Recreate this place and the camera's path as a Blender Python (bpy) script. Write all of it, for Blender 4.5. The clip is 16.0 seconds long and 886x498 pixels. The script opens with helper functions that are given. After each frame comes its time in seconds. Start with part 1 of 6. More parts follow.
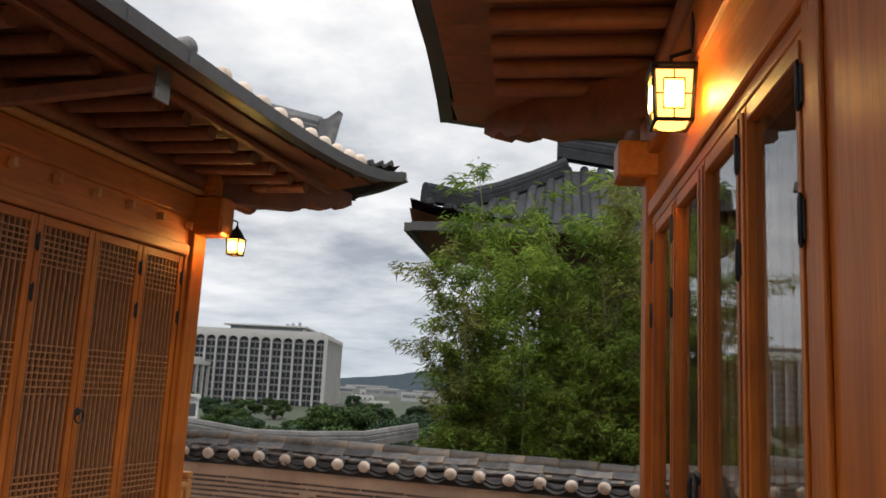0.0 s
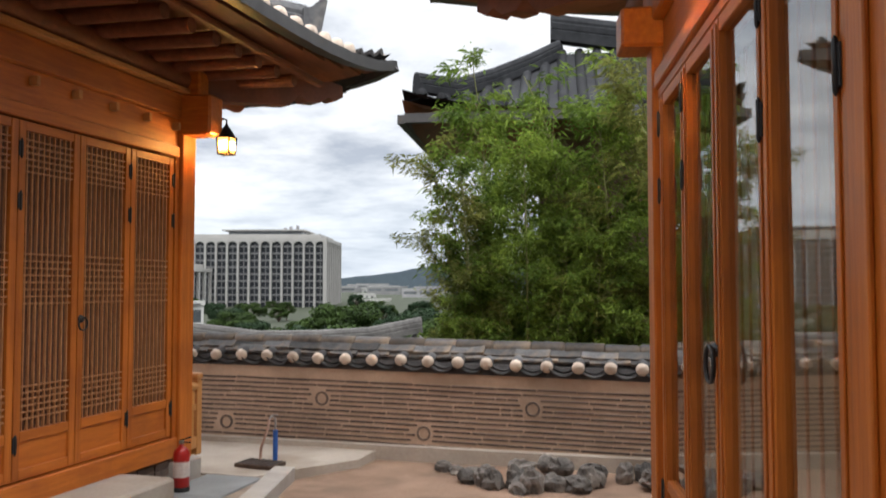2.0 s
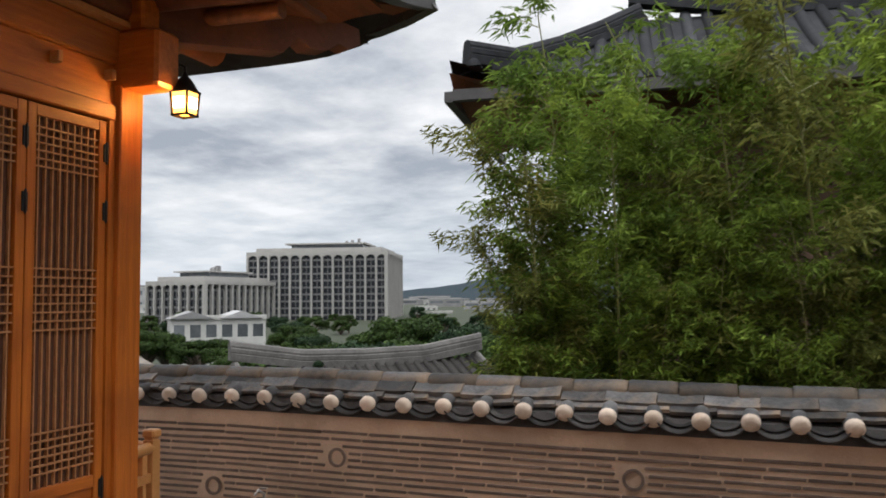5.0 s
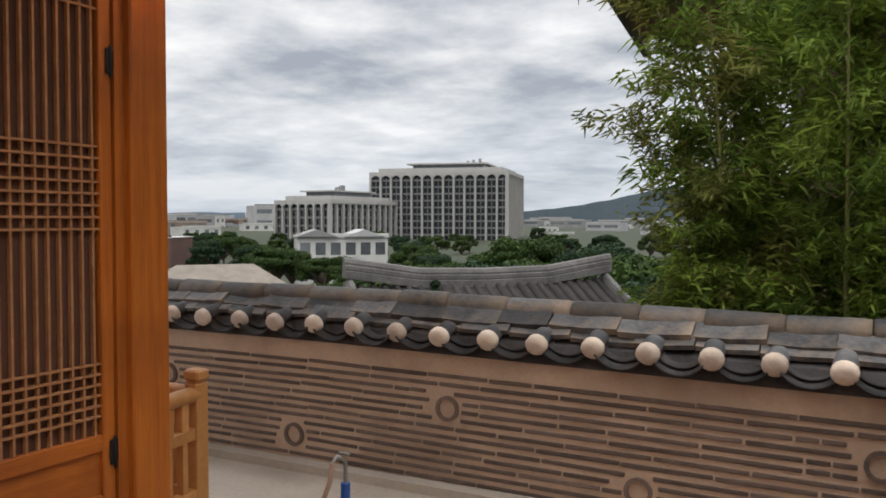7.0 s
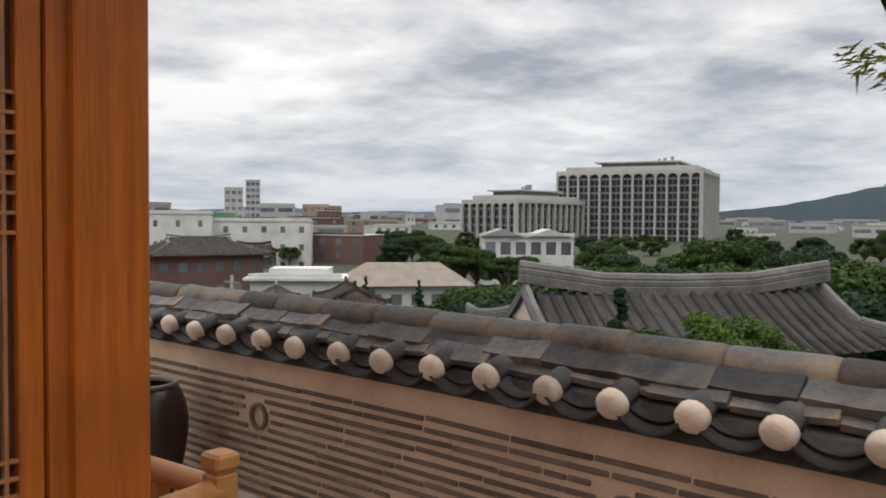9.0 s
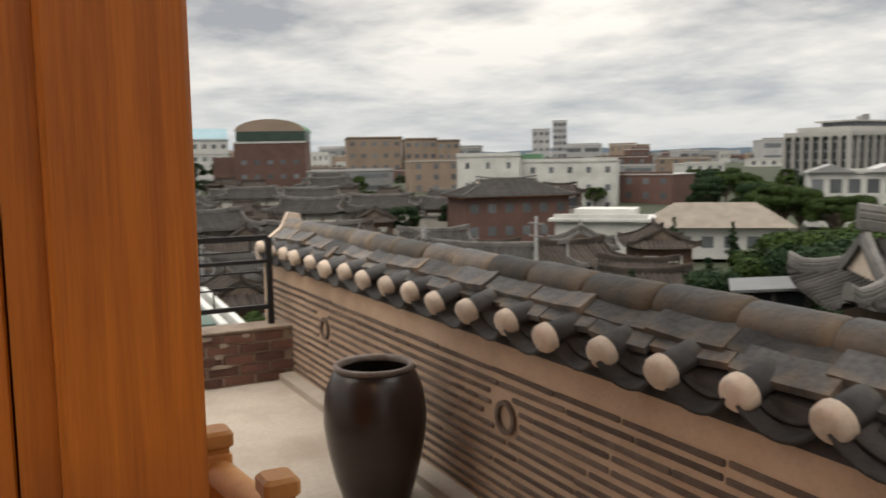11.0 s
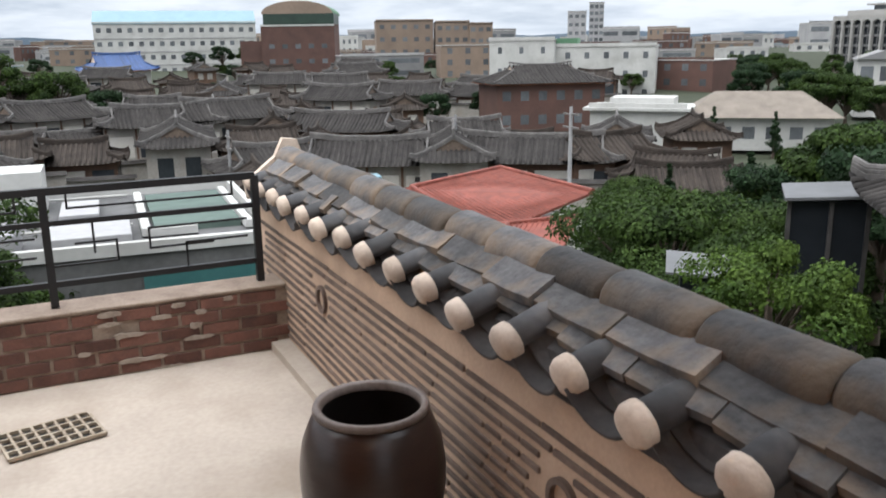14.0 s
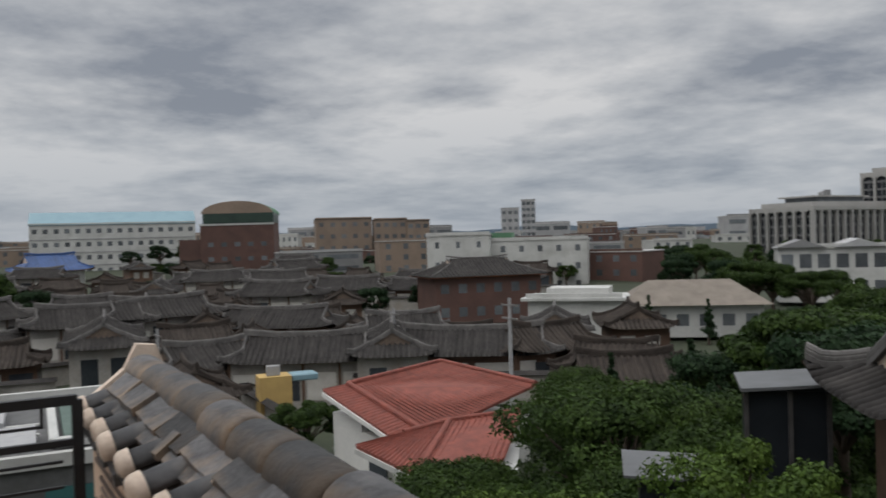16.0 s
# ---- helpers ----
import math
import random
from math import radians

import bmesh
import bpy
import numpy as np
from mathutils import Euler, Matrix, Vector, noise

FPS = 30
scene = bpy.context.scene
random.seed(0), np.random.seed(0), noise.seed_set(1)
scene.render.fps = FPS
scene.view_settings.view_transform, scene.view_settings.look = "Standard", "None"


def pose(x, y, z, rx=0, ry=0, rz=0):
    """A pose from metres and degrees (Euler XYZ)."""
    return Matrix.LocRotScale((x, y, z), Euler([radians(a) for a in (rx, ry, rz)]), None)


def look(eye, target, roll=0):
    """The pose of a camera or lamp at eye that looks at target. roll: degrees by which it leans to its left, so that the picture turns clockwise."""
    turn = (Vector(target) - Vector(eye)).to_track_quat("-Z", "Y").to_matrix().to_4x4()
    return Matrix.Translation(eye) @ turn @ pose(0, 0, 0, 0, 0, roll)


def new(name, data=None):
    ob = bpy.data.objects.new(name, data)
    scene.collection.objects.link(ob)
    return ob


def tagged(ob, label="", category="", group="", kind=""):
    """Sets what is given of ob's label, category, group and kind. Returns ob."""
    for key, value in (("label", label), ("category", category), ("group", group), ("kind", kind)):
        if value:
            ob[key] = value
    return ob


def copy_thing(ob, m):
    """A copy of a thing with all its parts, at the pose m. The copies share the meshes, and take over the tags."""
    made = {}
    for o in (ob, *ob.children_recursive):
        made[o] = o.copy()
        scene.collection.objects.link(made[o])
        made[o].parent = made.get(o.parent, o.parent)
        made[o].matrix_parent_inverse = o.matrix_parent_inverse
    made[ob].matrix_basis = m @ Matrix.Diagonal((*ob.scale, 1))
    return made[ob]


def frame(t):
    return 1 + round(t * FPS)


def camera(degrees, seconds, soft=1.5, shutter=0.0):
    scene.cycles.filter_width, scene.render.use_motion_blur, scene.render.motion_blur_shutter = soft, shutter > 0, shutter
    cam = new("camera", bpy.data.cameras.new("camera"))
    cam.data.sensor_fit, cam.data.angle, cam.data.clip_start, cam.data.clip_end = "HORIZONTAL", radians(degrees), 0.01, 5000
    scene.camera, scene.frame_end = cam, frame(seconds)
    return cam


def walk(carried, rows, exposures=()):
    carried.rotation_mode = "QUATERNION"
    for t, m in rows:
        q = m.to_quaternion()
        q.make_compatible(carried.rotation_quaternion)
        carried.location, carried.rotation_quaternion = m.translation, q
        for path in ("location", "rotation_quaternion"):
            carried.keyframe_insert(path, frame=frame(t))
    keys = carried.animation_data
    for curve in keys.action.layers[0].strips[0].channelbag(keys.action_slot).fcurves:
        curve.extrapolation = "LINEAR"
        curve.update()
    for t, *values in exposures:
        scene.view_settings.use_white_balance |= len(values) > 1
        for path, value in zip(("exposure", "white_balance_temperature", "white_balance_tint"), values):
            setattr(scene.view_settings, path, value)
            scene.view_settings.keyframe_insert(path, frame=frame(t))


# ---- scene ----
cam = camera(56.1, 16.0, soft=1.7, shutter=0.3)
PATH = [
    (0, (-0.102, 0.16, 1.449), (-0.65, 2.053, 1.79), 2.9),
    (0.5, (-0.113, 0.161, 1.435), (-0.661, 2.062, 1.731), 3.6),
    (1, (-0.117, 0.172, 1.405), (-0.658, 2.094, 1.517), 3.7),
    (1.5, (-0.113, 0.19, 1.387), (-0.652, 2.115, 1.39), 0.3),
    (2, (-0.159, 0.27, 1.415), (-0.699, 2.193, 1.508), -0.0),
    (2.5, (-0.232, 0.449, 1.466), (-0.765, 2.355, 1.751), 0.7),
    (3, (-0.286, 0.722, 1.49), (-0.814, 2.617, 1.852), 1.8),
    (3.5, (-0.366, 1.044, 1.505), (-0.947, 2.925, 1.855), 2.8),
    (4, (-0.48, 1.381, 1.483), (-1.133, 3.258, 1.704), 0.6),
    (4.5, (-0.558, 1.819, 1.469), (-1.213, 3.703, 1.617), 0.1),
    (5, (-0.695, 2.269, 1.448), (-1.375, 4.146, 1.57), -0.5),
    (5.2, (-0.752, 2.43, 1.446), (-1.494, 4.285, 1.537), -0.8),
    (7.3, (-1.416, 3.804, 1.339), (-2.377, 5.557, 1.269), 0.1),
    (7.5, (-1.474, 3.937, 1.335), (-2.457, 5.678, 1.267), 0.1),
    (8, (-1.629, 4.266, 1.34), (-2.757, 5.916, 1.261), -0.4),
    (8.2, (-1.694, 4.412, 1.334), (-2.866, 6.03, 1.257), -0.2),
    (10.3, (-2.441, 5.4, 1.402), (-3.962, 6.692, 1.268), -0.2),
    (10.5, (-2.508, 5.47, 1.386), (-4.072, 6.708, 1.229), -0.5),
    (11, (-2.643, 5.654, 1.369), (-4.398, 6.588, 1.158), -0.9),
    (11.5, (-2.691, 5.859, 1.362), (-4.556, 6.521, 1.071), 1.3),
    (12, (-2.852, 5.946, 1.316), (-4.725, 6.502, 0.886), 1.5),
    (12.5, (-3.137, 5.97, 1.304), (-4.978, 6.497, 0.727), -1.2),
    (13, (-3.278, 5.961, 1.442), (-5.109, 6.519, 0.861), -3.1),
    (13.5, (-3.455, 6.049, 1.512), (-5.228, 6.785, 0.948), -2.7),
    (14, (-3.623, 6.183, 1.531), (-5.372, 7.028, 1.054), -0.8),
    (14.5, (-3.803, 6.293, 1.514), (-5.58, 7.165, 1.228), -0.1),
    (15, (-4.163, 6.474, 1.42), (-5.963, 7.344, 1.393), 0.5),
    (15.5, (-4.365, 6.633, 1.43), (-6.171, 7.493, 1.424), 0.1),
    (16, (-4.582, 6.796, 1.435), (-6.311, 7.801, 1.412), -1.6),
]
EXPOSURES = [(0.0, 0.42, 6600, 10), (1.5, 0.8, 6500, 10), (2.0, 0.85, 6500, 10), (2.5, 0.4, 6500, 10), (3.0, 0.15, 6500, 10), (3.6, 0.2, 6500, 10), (5.0, 0.45, 6500, 10), (8.0, 0.4, 6700, 10), (10.5, 0.36, 7000, 10), (11.5, 0.45, 7500, 10), (12.0, 0.65, 7500, 10), (12.5, 1.05, 7400, 10), (13.2, 1.15, 6700, 10), (13.6, 1.0, 6500, 10), (14.2, 0.62, 6300, 10), (14.5, 0.36, 6300, 10), (15.0, -0.25, 6300, 10), (16.0, -0.32, 6500, 10)]
walk(cam, [(t, look(eye, target, roll)) for t, eye, target, roll in PATH], EXPOSURES)

# ---- light ----
world = bpy.data.worlds.new("sky")
scene.world = world
world.use_nodes = True
wn, wl = world.node_tree.nodes, world.node_tree.links
wn.clear()


def wnode(kind, **sets):
    n = wn.new(kind)
    for k, v in sets.items():
        n.inputs[k].default_value = v
    return n


def cloud_sheet():
    """An overcast sky: a layer of cloud seen in perspective over a clear sky."""
    coord = wnode("ShaderNodeTexCoord")
    sep = wnode("ShaderNodeSeparateXYZ")
    wl.new(coord.outputs["Generated"], sep.inputs[0])
    up = wn.new("ShaderNodeMath")
    up.operation = "MAXIMUM"
    up.inputs[1].default_value = 0.0
    wl.new(sep.outputs["Z"], up.inputs[0])
    lift = wn.new("ShaderNodeMath")
    lift.inputs[1].default_value = 0.14
    wl.new(up.outputs[0], lift.inputs[0])
    flat = []
    for axis in "XY":
        d = wn.new("ShaderNodeMath")
        d.operation = "DIVIDE"
        wl.new(sep.outputs[axis], d.inputs[0])
        wl.new(lift.outputs[0], d.inputs[1])
        flat.append(d)
    plane = wnode("ShaderNodeCombineXYZ", Z=3.7)
    for n, d in enumerate(flat):
        wl.new(d.outputs[0], plane.inputs[n])
    big = wnode("ShaderNodeTexNoise", Scale=0.85, Detail=9.0, Roughness=0.54, Distortion=0.25)
    fine = wnode("ShaderNodeTexNoise", Scale=3.4, Detail=6.0, Roughness=0.6)
    wl.new(plane.outputs[0], big.inputs["Vector"])
    wl.new(plane.outputs[0], fine.inputs["Vector"])
    both = wn.new("ShaderNodeMix")
    both.inputs["Factor"].default_value = 0.3
    wl.new(big.outputs["Fac"], both.inputs[2])
    wl.new(fine.outputs["Fac"], both.inputs[3])
    ramp = wn.new("ShaderNodeValToRGB")
    stops = ramp.color_ramp.elements
    stops[0].position, stops[0].color = 0.36, (0.31, 0.34, 0.395, 1)
    stops[1].position, stops[1].color = 0.60, (0.84, 0.84, 0.845, 1)
    mid = stops.new(0.49)
    mid.color = (0.60, 0.62, 0.65, 1)
    wl.new(both.outputs[0], ramp.inputs[0])
    haze = wn.new("ShaderNodeMapRange")
    haze.inputs["From Min"].default_value, haze.inputs["From Max"].default_value = 0.0, 0.16
    haze.inputs["To Min"].default_value, haze.inputs["To Max"].default_value = 0.75, 0.0
    wl.new(up.outputs[0], haze.inputs[0])
    low = wn.new("ShaderNodeMix")
    low.data_type = "RGBA"
    low.inputs[7].default_value = (0.44, 0.50, 0.58, 1)
    wl.new(haze.outputs[0], low.inputs[0])
    wl.new(ramp.outputs[0], low.inputs[6])
    dome = wn.new("ShaderNodeMapRange")
    dome.interpolation_type = "SMOOTHSTEP"
    dome.inputs["From Min"].default_value, dome.inputs["From Max"].default_value = 0.46, 1.0
    dome.inputs["To Min"].default_value, dome.inputs["To Max"].default_value = 1.0, 3.7
    wl.new(up.outputs[0], dome.inputs[0])
    bright = wn.new("ShaderNodeVectorMath")
    bright.operation = "SCALE"
    wl.new(low.outputs[2], bright.inputs[0])
    wl.new(dome.outputs[0], bright.inputs["Scale"])
    return bright.outputs[0]


clear = wn.new("ShaderNodeTexSky")
clear.sky_type = "NISHITA"
clear.sun_disc = False
clear.sun_elevation, clear.sun_rotation = radians(48), radians(200)
clear_bg = wnode("ShaderNodeBackground", Strength=0.05)
wl.new(clear.outputs[0], clear_bg.inputs[0])
cloud_bg = wnode("ShaderNodeBackground", Strength=1.0)
wl.new(cloud_sheet(), cloud_bg.inputs[0])
sky_mix = wnode("ShaderNodeMixShader", Fac=0.9)
wl.new(clear_bg.outputs[0], sky_mix.inputs[1])
wl.new(cloud_bg.outputs[0], sky_mix.inputs[2])
sky_out = wn.new("ShaderNodeOutputWorld")
wl.new(sky_mix.outputs[0], sky_out.inputs[0])

sun = new("sun", bpy.data.lights.new("sun", "SUN"))
sun.data.energy, sun.data.angle, sun.data.color = 1.4, radians(70), (1.0, 0.97, 0.92)
sun.matrix_world = look((0, -20, 40), (-8, 0, 0))


# ---- materials ----
def surface(name, base, second, rough=0.7, scale=6.0, stretch=(1, 1, 1), fine=60.0, bump=0.15, metal=0.0, vary=0.0, stain=None, island=0.0, spec=0.4, detail=5.0):
    """A surface of two tones with coarse and fine variation, relief, and some difference from piece to piece."""
    m = bpy.data.materials.new(name)
    m.use_nodes = True
    nt = m.node_tree
    bsdf = nt.nodes["Principled BSDF"]
    coord = nt.nodes.new("ShaderNodeTexCoord")
    mapping = nt.nodes.new("ShaderNodeMapping")
    mapping.inputs["Scale"].default_value = stretch
    nt.links.new(coord.outputs["Object"], mapping.inputs[0])
    info = nt.nodes.new("ShaderNodeObjectInfo")
    shift = nt.nodes.new("ShaderNodeMath")
    shift.operation = "MULTIPLY"
    shift.inputs[1].default_value = 37.0
    nt.links.new(info.outputs["Random"], shift.inputs[0])
    nt.links.new(shift.outputs[0], mapping.inputs["Location"])
    coarse = nt.nodes.new("ShaderNodeTexNoise")
    coarse.inputs["Scale"].default_value, coarse.inputs["Detail"].default_value = scale, detail
    coarse.inputs["Distortion"].default_value = 0.4
    grain = nt.nodes.new("ShaderNodeTexNoise")
    grain.inputs["Scale"].default_value, grain.inputs["Detail"].default_value = fine, 3.0
    for n in (coarse, grain):
        nt.links.new(mapping.outputs[0], n.inputs["Vector"])
    both = nt.nodes.new("ShaderNodeMix")
    both.inputs["Factor"].default_value = 0.35
    nt.links.new(coarse.outputs["Fac"], both.inputs[2])
    nt.links.new(grain.outputs["Fac"], both.inputs[3])
    ramp = nt.nodes.new("ShaderNodeValToRGB")
    ramp.color_ramp.elements[0].position, ramp.color_ramp.elements[0].color = 0.33, (*second, 1)
    ramp.color_ramp.elements[1].position, ramp.color_ramp.elements[1].color = 0.67, (*base, 1)
    nt.links.new(both.outputs[0], ramp.inputs[0])
    colour = ramp.outputs[0]
    if stain:
        patch = nt.nodes.new("ShaderNodeTexNoise")
        patch.inputs["Scale"].default_value, patch.inputs["Detail"].default_value = stain[1], 6.0
        nt.links.new(coord.outputs["Object"], patch.inputs["Vector"])
        edge = nt.nodes.new("ShaderNodeMapRange")
        edge.inputs["From Min"].default_value, edge.inputs["From Max"].default_value = 0.5, 0.68
        edge.inputs["To Max"].default_value = stain[2]
        nt.links.new(patch.outputs["Fac"], edge.inputs[0])
        mix = nt.nodes.new("ShaderNodeMix")
        mix.data_type = "RGBA"
        mix.inputs[7].default_value = (*stain[0], 1)
        nt.links.new(edge.outputs[0], mix.inputs[0])
        nt.links.new(colour, mix.inputs[6])
        colour = mix.outputs[2]
    if vary or island:
        source = info.outputs["Random"]
        if island:
            source = nt.nodes.new("ShaderNodeNewGeometry").outputs["Random Per Island"]
        span = nt.nodes.new("ShaderNodeMapRange")
        amount = vary or island
        span.inputs["To Min"].default_value, span.inputs["To Max"].default_value = 1 - amount, 1 + amount
        nt.links.new(source, span.inputs[0])
        hsv = nt.nodes.new("ShaderNodeHueSaturation")
        nt.links.new(span.outputs[0], hsv.inputs["Value"])
        nt.links.new(colour, hsv.inputs["Color"])
        colour = hsv.outputs[0]
    nt.links.new(colour, bsdf.inputs["Base Color"])
    bsdf.inputs["Roughness"].default_value, bsdf.inputs["Metallic"].default_value = rough, metal
    bsdf.inputs["Specular IOR Level"].default_value = spec
    if bump:
        relief = nt.nodes.new("ShaderNodeBump")
        relief.inputs["Strength"].default_value, relief.inputs["Distance"].default_value = bump, 0.02
        nt.links.new(both.outputs[0], relief.inputs["Height"])
        nt.links.new(relief.outputs[0], bsdf.inputs["Normal"])
    return m


def leafy(name, base, second, through_light=0.3):
    m = surface(name, base, second, rough=0.6, scale=0.9, fine=9.0, bump=0, island=0.5, spec=0.12)
    nt = m.node_tree
    bsdf = nt.nodes["Principled BSDF"]
    thin = nt.nodes.new("ShaderNodeBsdfTranslucent")
    nt.links.new(bsdf.inputs["Base Color"].links[0].from_socket, thin.inputs[0])
    mix = nt.nodes.new("ShaderNodeMixShader")
    mix.inputs[0].default_value = through_light
    nt.links.new(bsdf.outputs[0], mix.inputs[1])
    nt.links.new(thin.outputs[0], mix.inputs[2])
    nt.links.new(mix.outputs[0], nt.nodes["Material Output"].inputs[0])
    return m


def glowing(name, colour, strength):
    m = bpy.data.materials.new(name)
    m.use_nodes = True
    b = m.node_tree.nodes["Principled BSDF"]
    b.inputs["Base Color"].default_value = (*colour, 1)
    b.inputs["Emission Color"].default_value = (*colour, 1)
    b.inputs["Emission Strength"].default_value = strength
    return m


def clear_glass(name, tint=(0.93, 0.95, 0.93)):
    m = bpy.data.materials.new(name)
    m.use_nodes = True
    b = m.node_tree.nodes["Principled BSDF"]
    b.inputs["Base Color"].default_value = (*tint, 1)
    b.inputs["Roughness"].default_value = 0.015
    b.inputs["Transmission Weight"].default_value = 1.0
    b.inputs["IOR"].default_value = 1.5
    return m


PINE, PINE_D = (0.56, 0.165, 0.021), (0.36, 0.092, 0.012)
wood_up = surface("pine upright", PINE, (0.31, 0.08, 0.011), 0.42, 3.2, (8, 8, 0.28), 30, 0.12, vary=0.12, stain=((0.22, 0.055, 0.013), 3.0, 0.4))
wood_along = surface("pine along y", PINE, PINE_D, 0.45, 5, (7, 0.45, 7), 40, 0.12, vary=0.12, stain=((0.22, 0.055, 0.013), 3.0, 0.4))
wood_across = surface("pine along x", PINE, PINE_D, 0.45, 5, (0.45, 7, 7), 40, 0.12, vary=0.12, stain=((0.22, 0.055, 0.013), 3.0, 0.4))
wood_rail = surface("planed pine", (0.60, 0.29, 0.10), (0.44, 0.19, 0.055), 0.5, 4, (0.8, 0.8, 0.8), 45, 0.1, vary=0.1)
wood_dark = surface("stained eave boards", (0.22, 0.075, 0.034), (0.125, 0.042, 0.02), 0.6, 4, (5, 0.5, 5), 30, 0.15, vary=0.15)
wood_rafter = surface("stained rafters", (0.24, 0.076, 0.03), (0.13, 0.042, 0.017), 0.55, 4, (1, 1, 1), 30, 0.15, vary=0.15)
lattice = surface("lattice wood", (0.47, 0.225, 0.10), (0.33, 0.14, 0.055), 0.5, 8, (2, 2, 2), 50, 0.05)
paper = surface("brown lining behind lattice", (0.125, 0.054, 0.032), (0.085, 0.036, 0.022), 0.8, 3, (1, 1, 1), 30, 0.03)
tile_dark = surface("dark clay tile", (0.125, 0.125, 0.13), (0.05, 0.05, 0.055), 0.7, 4, (1, 1, 1), 25, 0.25, vary=0.3, stain=((0.25, 0.22, 0.19), 5.0, 0.6))
tile_top = surface("weathered ridge tile", (0.115, 0.112, 0.113), (0.035, 0.034, 0.036), 0.75, 6, (1, 1, 1), 45, 0.55, vary=0.6, stain=((0.22, 0.155, 0.10), 4.5, 0.65))
# shade under the flat tiles is put into this colour, darker than the clay
tile_trough_shaded = surface("trough tile with painted shade", (0.06, 0.055, 0.054), (0.024, 0.022, 0.023), 0.7, 7, (1, 1, 1), 40, 0.3, vary=0.5)
tile_wet = surface("dark roof tile", (0.036, 0.038, 0.042), (0.012, 0.012, 0.014), 0.8, 1.5, (1, 1, 1), 9, 0.25, island=0.55, spec=0.15)
tile_joined = surface("clay roof tiles", (0.050, 0.046, 0.043), (0.018, 0.0165, 0.0165), 0.85, 1.2, (1, 1, 1), 9, 0.2, island=0.3, vary=0.0, spec=0.15)
plaster_end = surface("lime plaster", (0.66, 0.55, 0.46), (0.48, 0.38, 0.30), 0.85, 9, (1, 1, 1), 70, 0.3, vary=0.15)
mortar = surface("tan mortar", (0.60, 0.43, 0.315), (0.46, 0.325, 0.235), 0.9, 5, (1, 1, 1), 80, 0.35, stain=((0.34, 0.24, 0.175), 2.0, 0.6))
brick_dark = surface("dark wall brick", (0.17, 0.122, 0.098), (0.085, 0.06, 0.05), 0.85, 9, (1, 1, 1), 70, 0.35, vary=0.3)
brick_red = surface("brown brick", (0.165, 0.075, 0.055), (0.085, 0.042, 0.033), 0.85, 9, (1, 1, 1), 60, 0.35, vary=0.3)
grout = surface("brick mortar", (0.34, 0.27, 0.215), (0.19, 0.14, 0.11), 0.9, 7, (1, 1, 1), 60, 0.3)
concrete = surface("pale concrete", (0.48, 0.415, 0.35), (0.36, 0.305, 0.255), 0.9, 1.7, (1, 1, 1), 40, 0.18, stain=((0.26, 0.20, 0.15), 1.3, 0.7))
paving = surface("grey paving slab", (0.27, 0.275, 0.275), (0.19, 0.195, 0.20), 0.8, 3, (1, 1, 1), 80, 0.15, vary=0.1)
stone_pale = surface("granite", (0.42, 0.38, 0.34), (0.30, 0.27, 0.24), 0.85, 4, (1, 1, 1), 120, 0.2, vary=0.1)
rock_mat = surface("garden rock", (0.18, 0.155, 0.138), (0.04, 0.036, 0.033), 0.8, 5, (1, 1, 1), 40, 0.6, vary=0.6, stain=((0.36, 0.32, 0.28), 3.0, 0.7))
sand = surface("sandy earth", (0.36, 0.235, 0.165), (0.20, 0.125, 0.085), 0.95, 2.2, (1, 1, 1), 90, 0.6, stain=((0.15, 0.095, 0.065), 1.9, 0.75))
iron = surface("black painted iron", (0.016, 0.016, 0.018), (0.01, 0.01, 0.011), 0.45, 20, bump=0.05)
glaze = surface("brown jar glaze", (0.036, 0.02, 0.016), (0.022, 0.012, 0.01), 0.3, 4, (1, 1, 4), 30, 0.1, spec=0.5)
glaze_in = surface("jar inside", (0.02, 0.013, 0.012), (0.012, 0.008, 0.008), 0.6, 6)
red_paint = surface("red enamel", (0.42, 0.018, 0.014), (0.33, 0.012, 0.01), 0.3, 8, bump=0.02)
black_rubber = surface("black rubber", (0.02, 0.02, 0.02), (0.012, 0.012, 0.012), 0.6, 10)
blue_pipe_mat = surface("blue pipe cover", (0.03, 0.12, 0.42), (0.02, 0.08, 0.30), 0.5, 10)
hose_mat = surface("pale hose", (0.5, 0.33, 0.26), (0.4, 0.26, 0.2), 0.5, 10)
metal_grey = surface("grey metal", (0.34, 0.33, 0.31), (0.22, 0.21, 0.2), 0.4, 9, metal=0.7, bump=0.05)
gutter_mat = surface("dark gutter metal", (0.085, 0.08, 0.08), (0.05, 0.047, 0.047), 0.45, 5, metal=0.3, bump=0.05)
lamp_glow = glowing("lit lantern glass", (1.0, 0.50, 0.10), 3.0)
bulb_glow = glowing("lit bulb", (1.0, 0.60, 0.17), 85.0)
pane_glass = clear_glass("door glass")
white_paint = surface("white wall paint", (0.72, 0.71, 0.68), (0.60, 0.59, 0.57), 0.8, 0.6, fine=8, bump=0.03)
bamboo_leaf = leafy("bamboo leaf", (0.225, 0.30, 0.045), (0.07, 0.125, 0.022), 0.4)
bamboo_old = leafy("older bamboo leaf", (0.235, 0.235, 0.06), (0.10, 0.125, 0.03), 0.4)
bamboo_stem = surface("bamboo stem", (0.19, 0.2, 0.06), (0.12, 0.12, 0.04), 0.5, 8)
tree_leaf = leafy("tree leaf", (0.052, 0.086, 0.019), (0.012, 0.026, 0.007))
pine_leaf = leafy("conifer needles", (0.028, 0.052, 0.021), (0.011, 0.026, 0.012))
bright_leaf = leafy("young leaf", (0.088, 0.136, 0.026), (0.025, 0.052, 0.01))
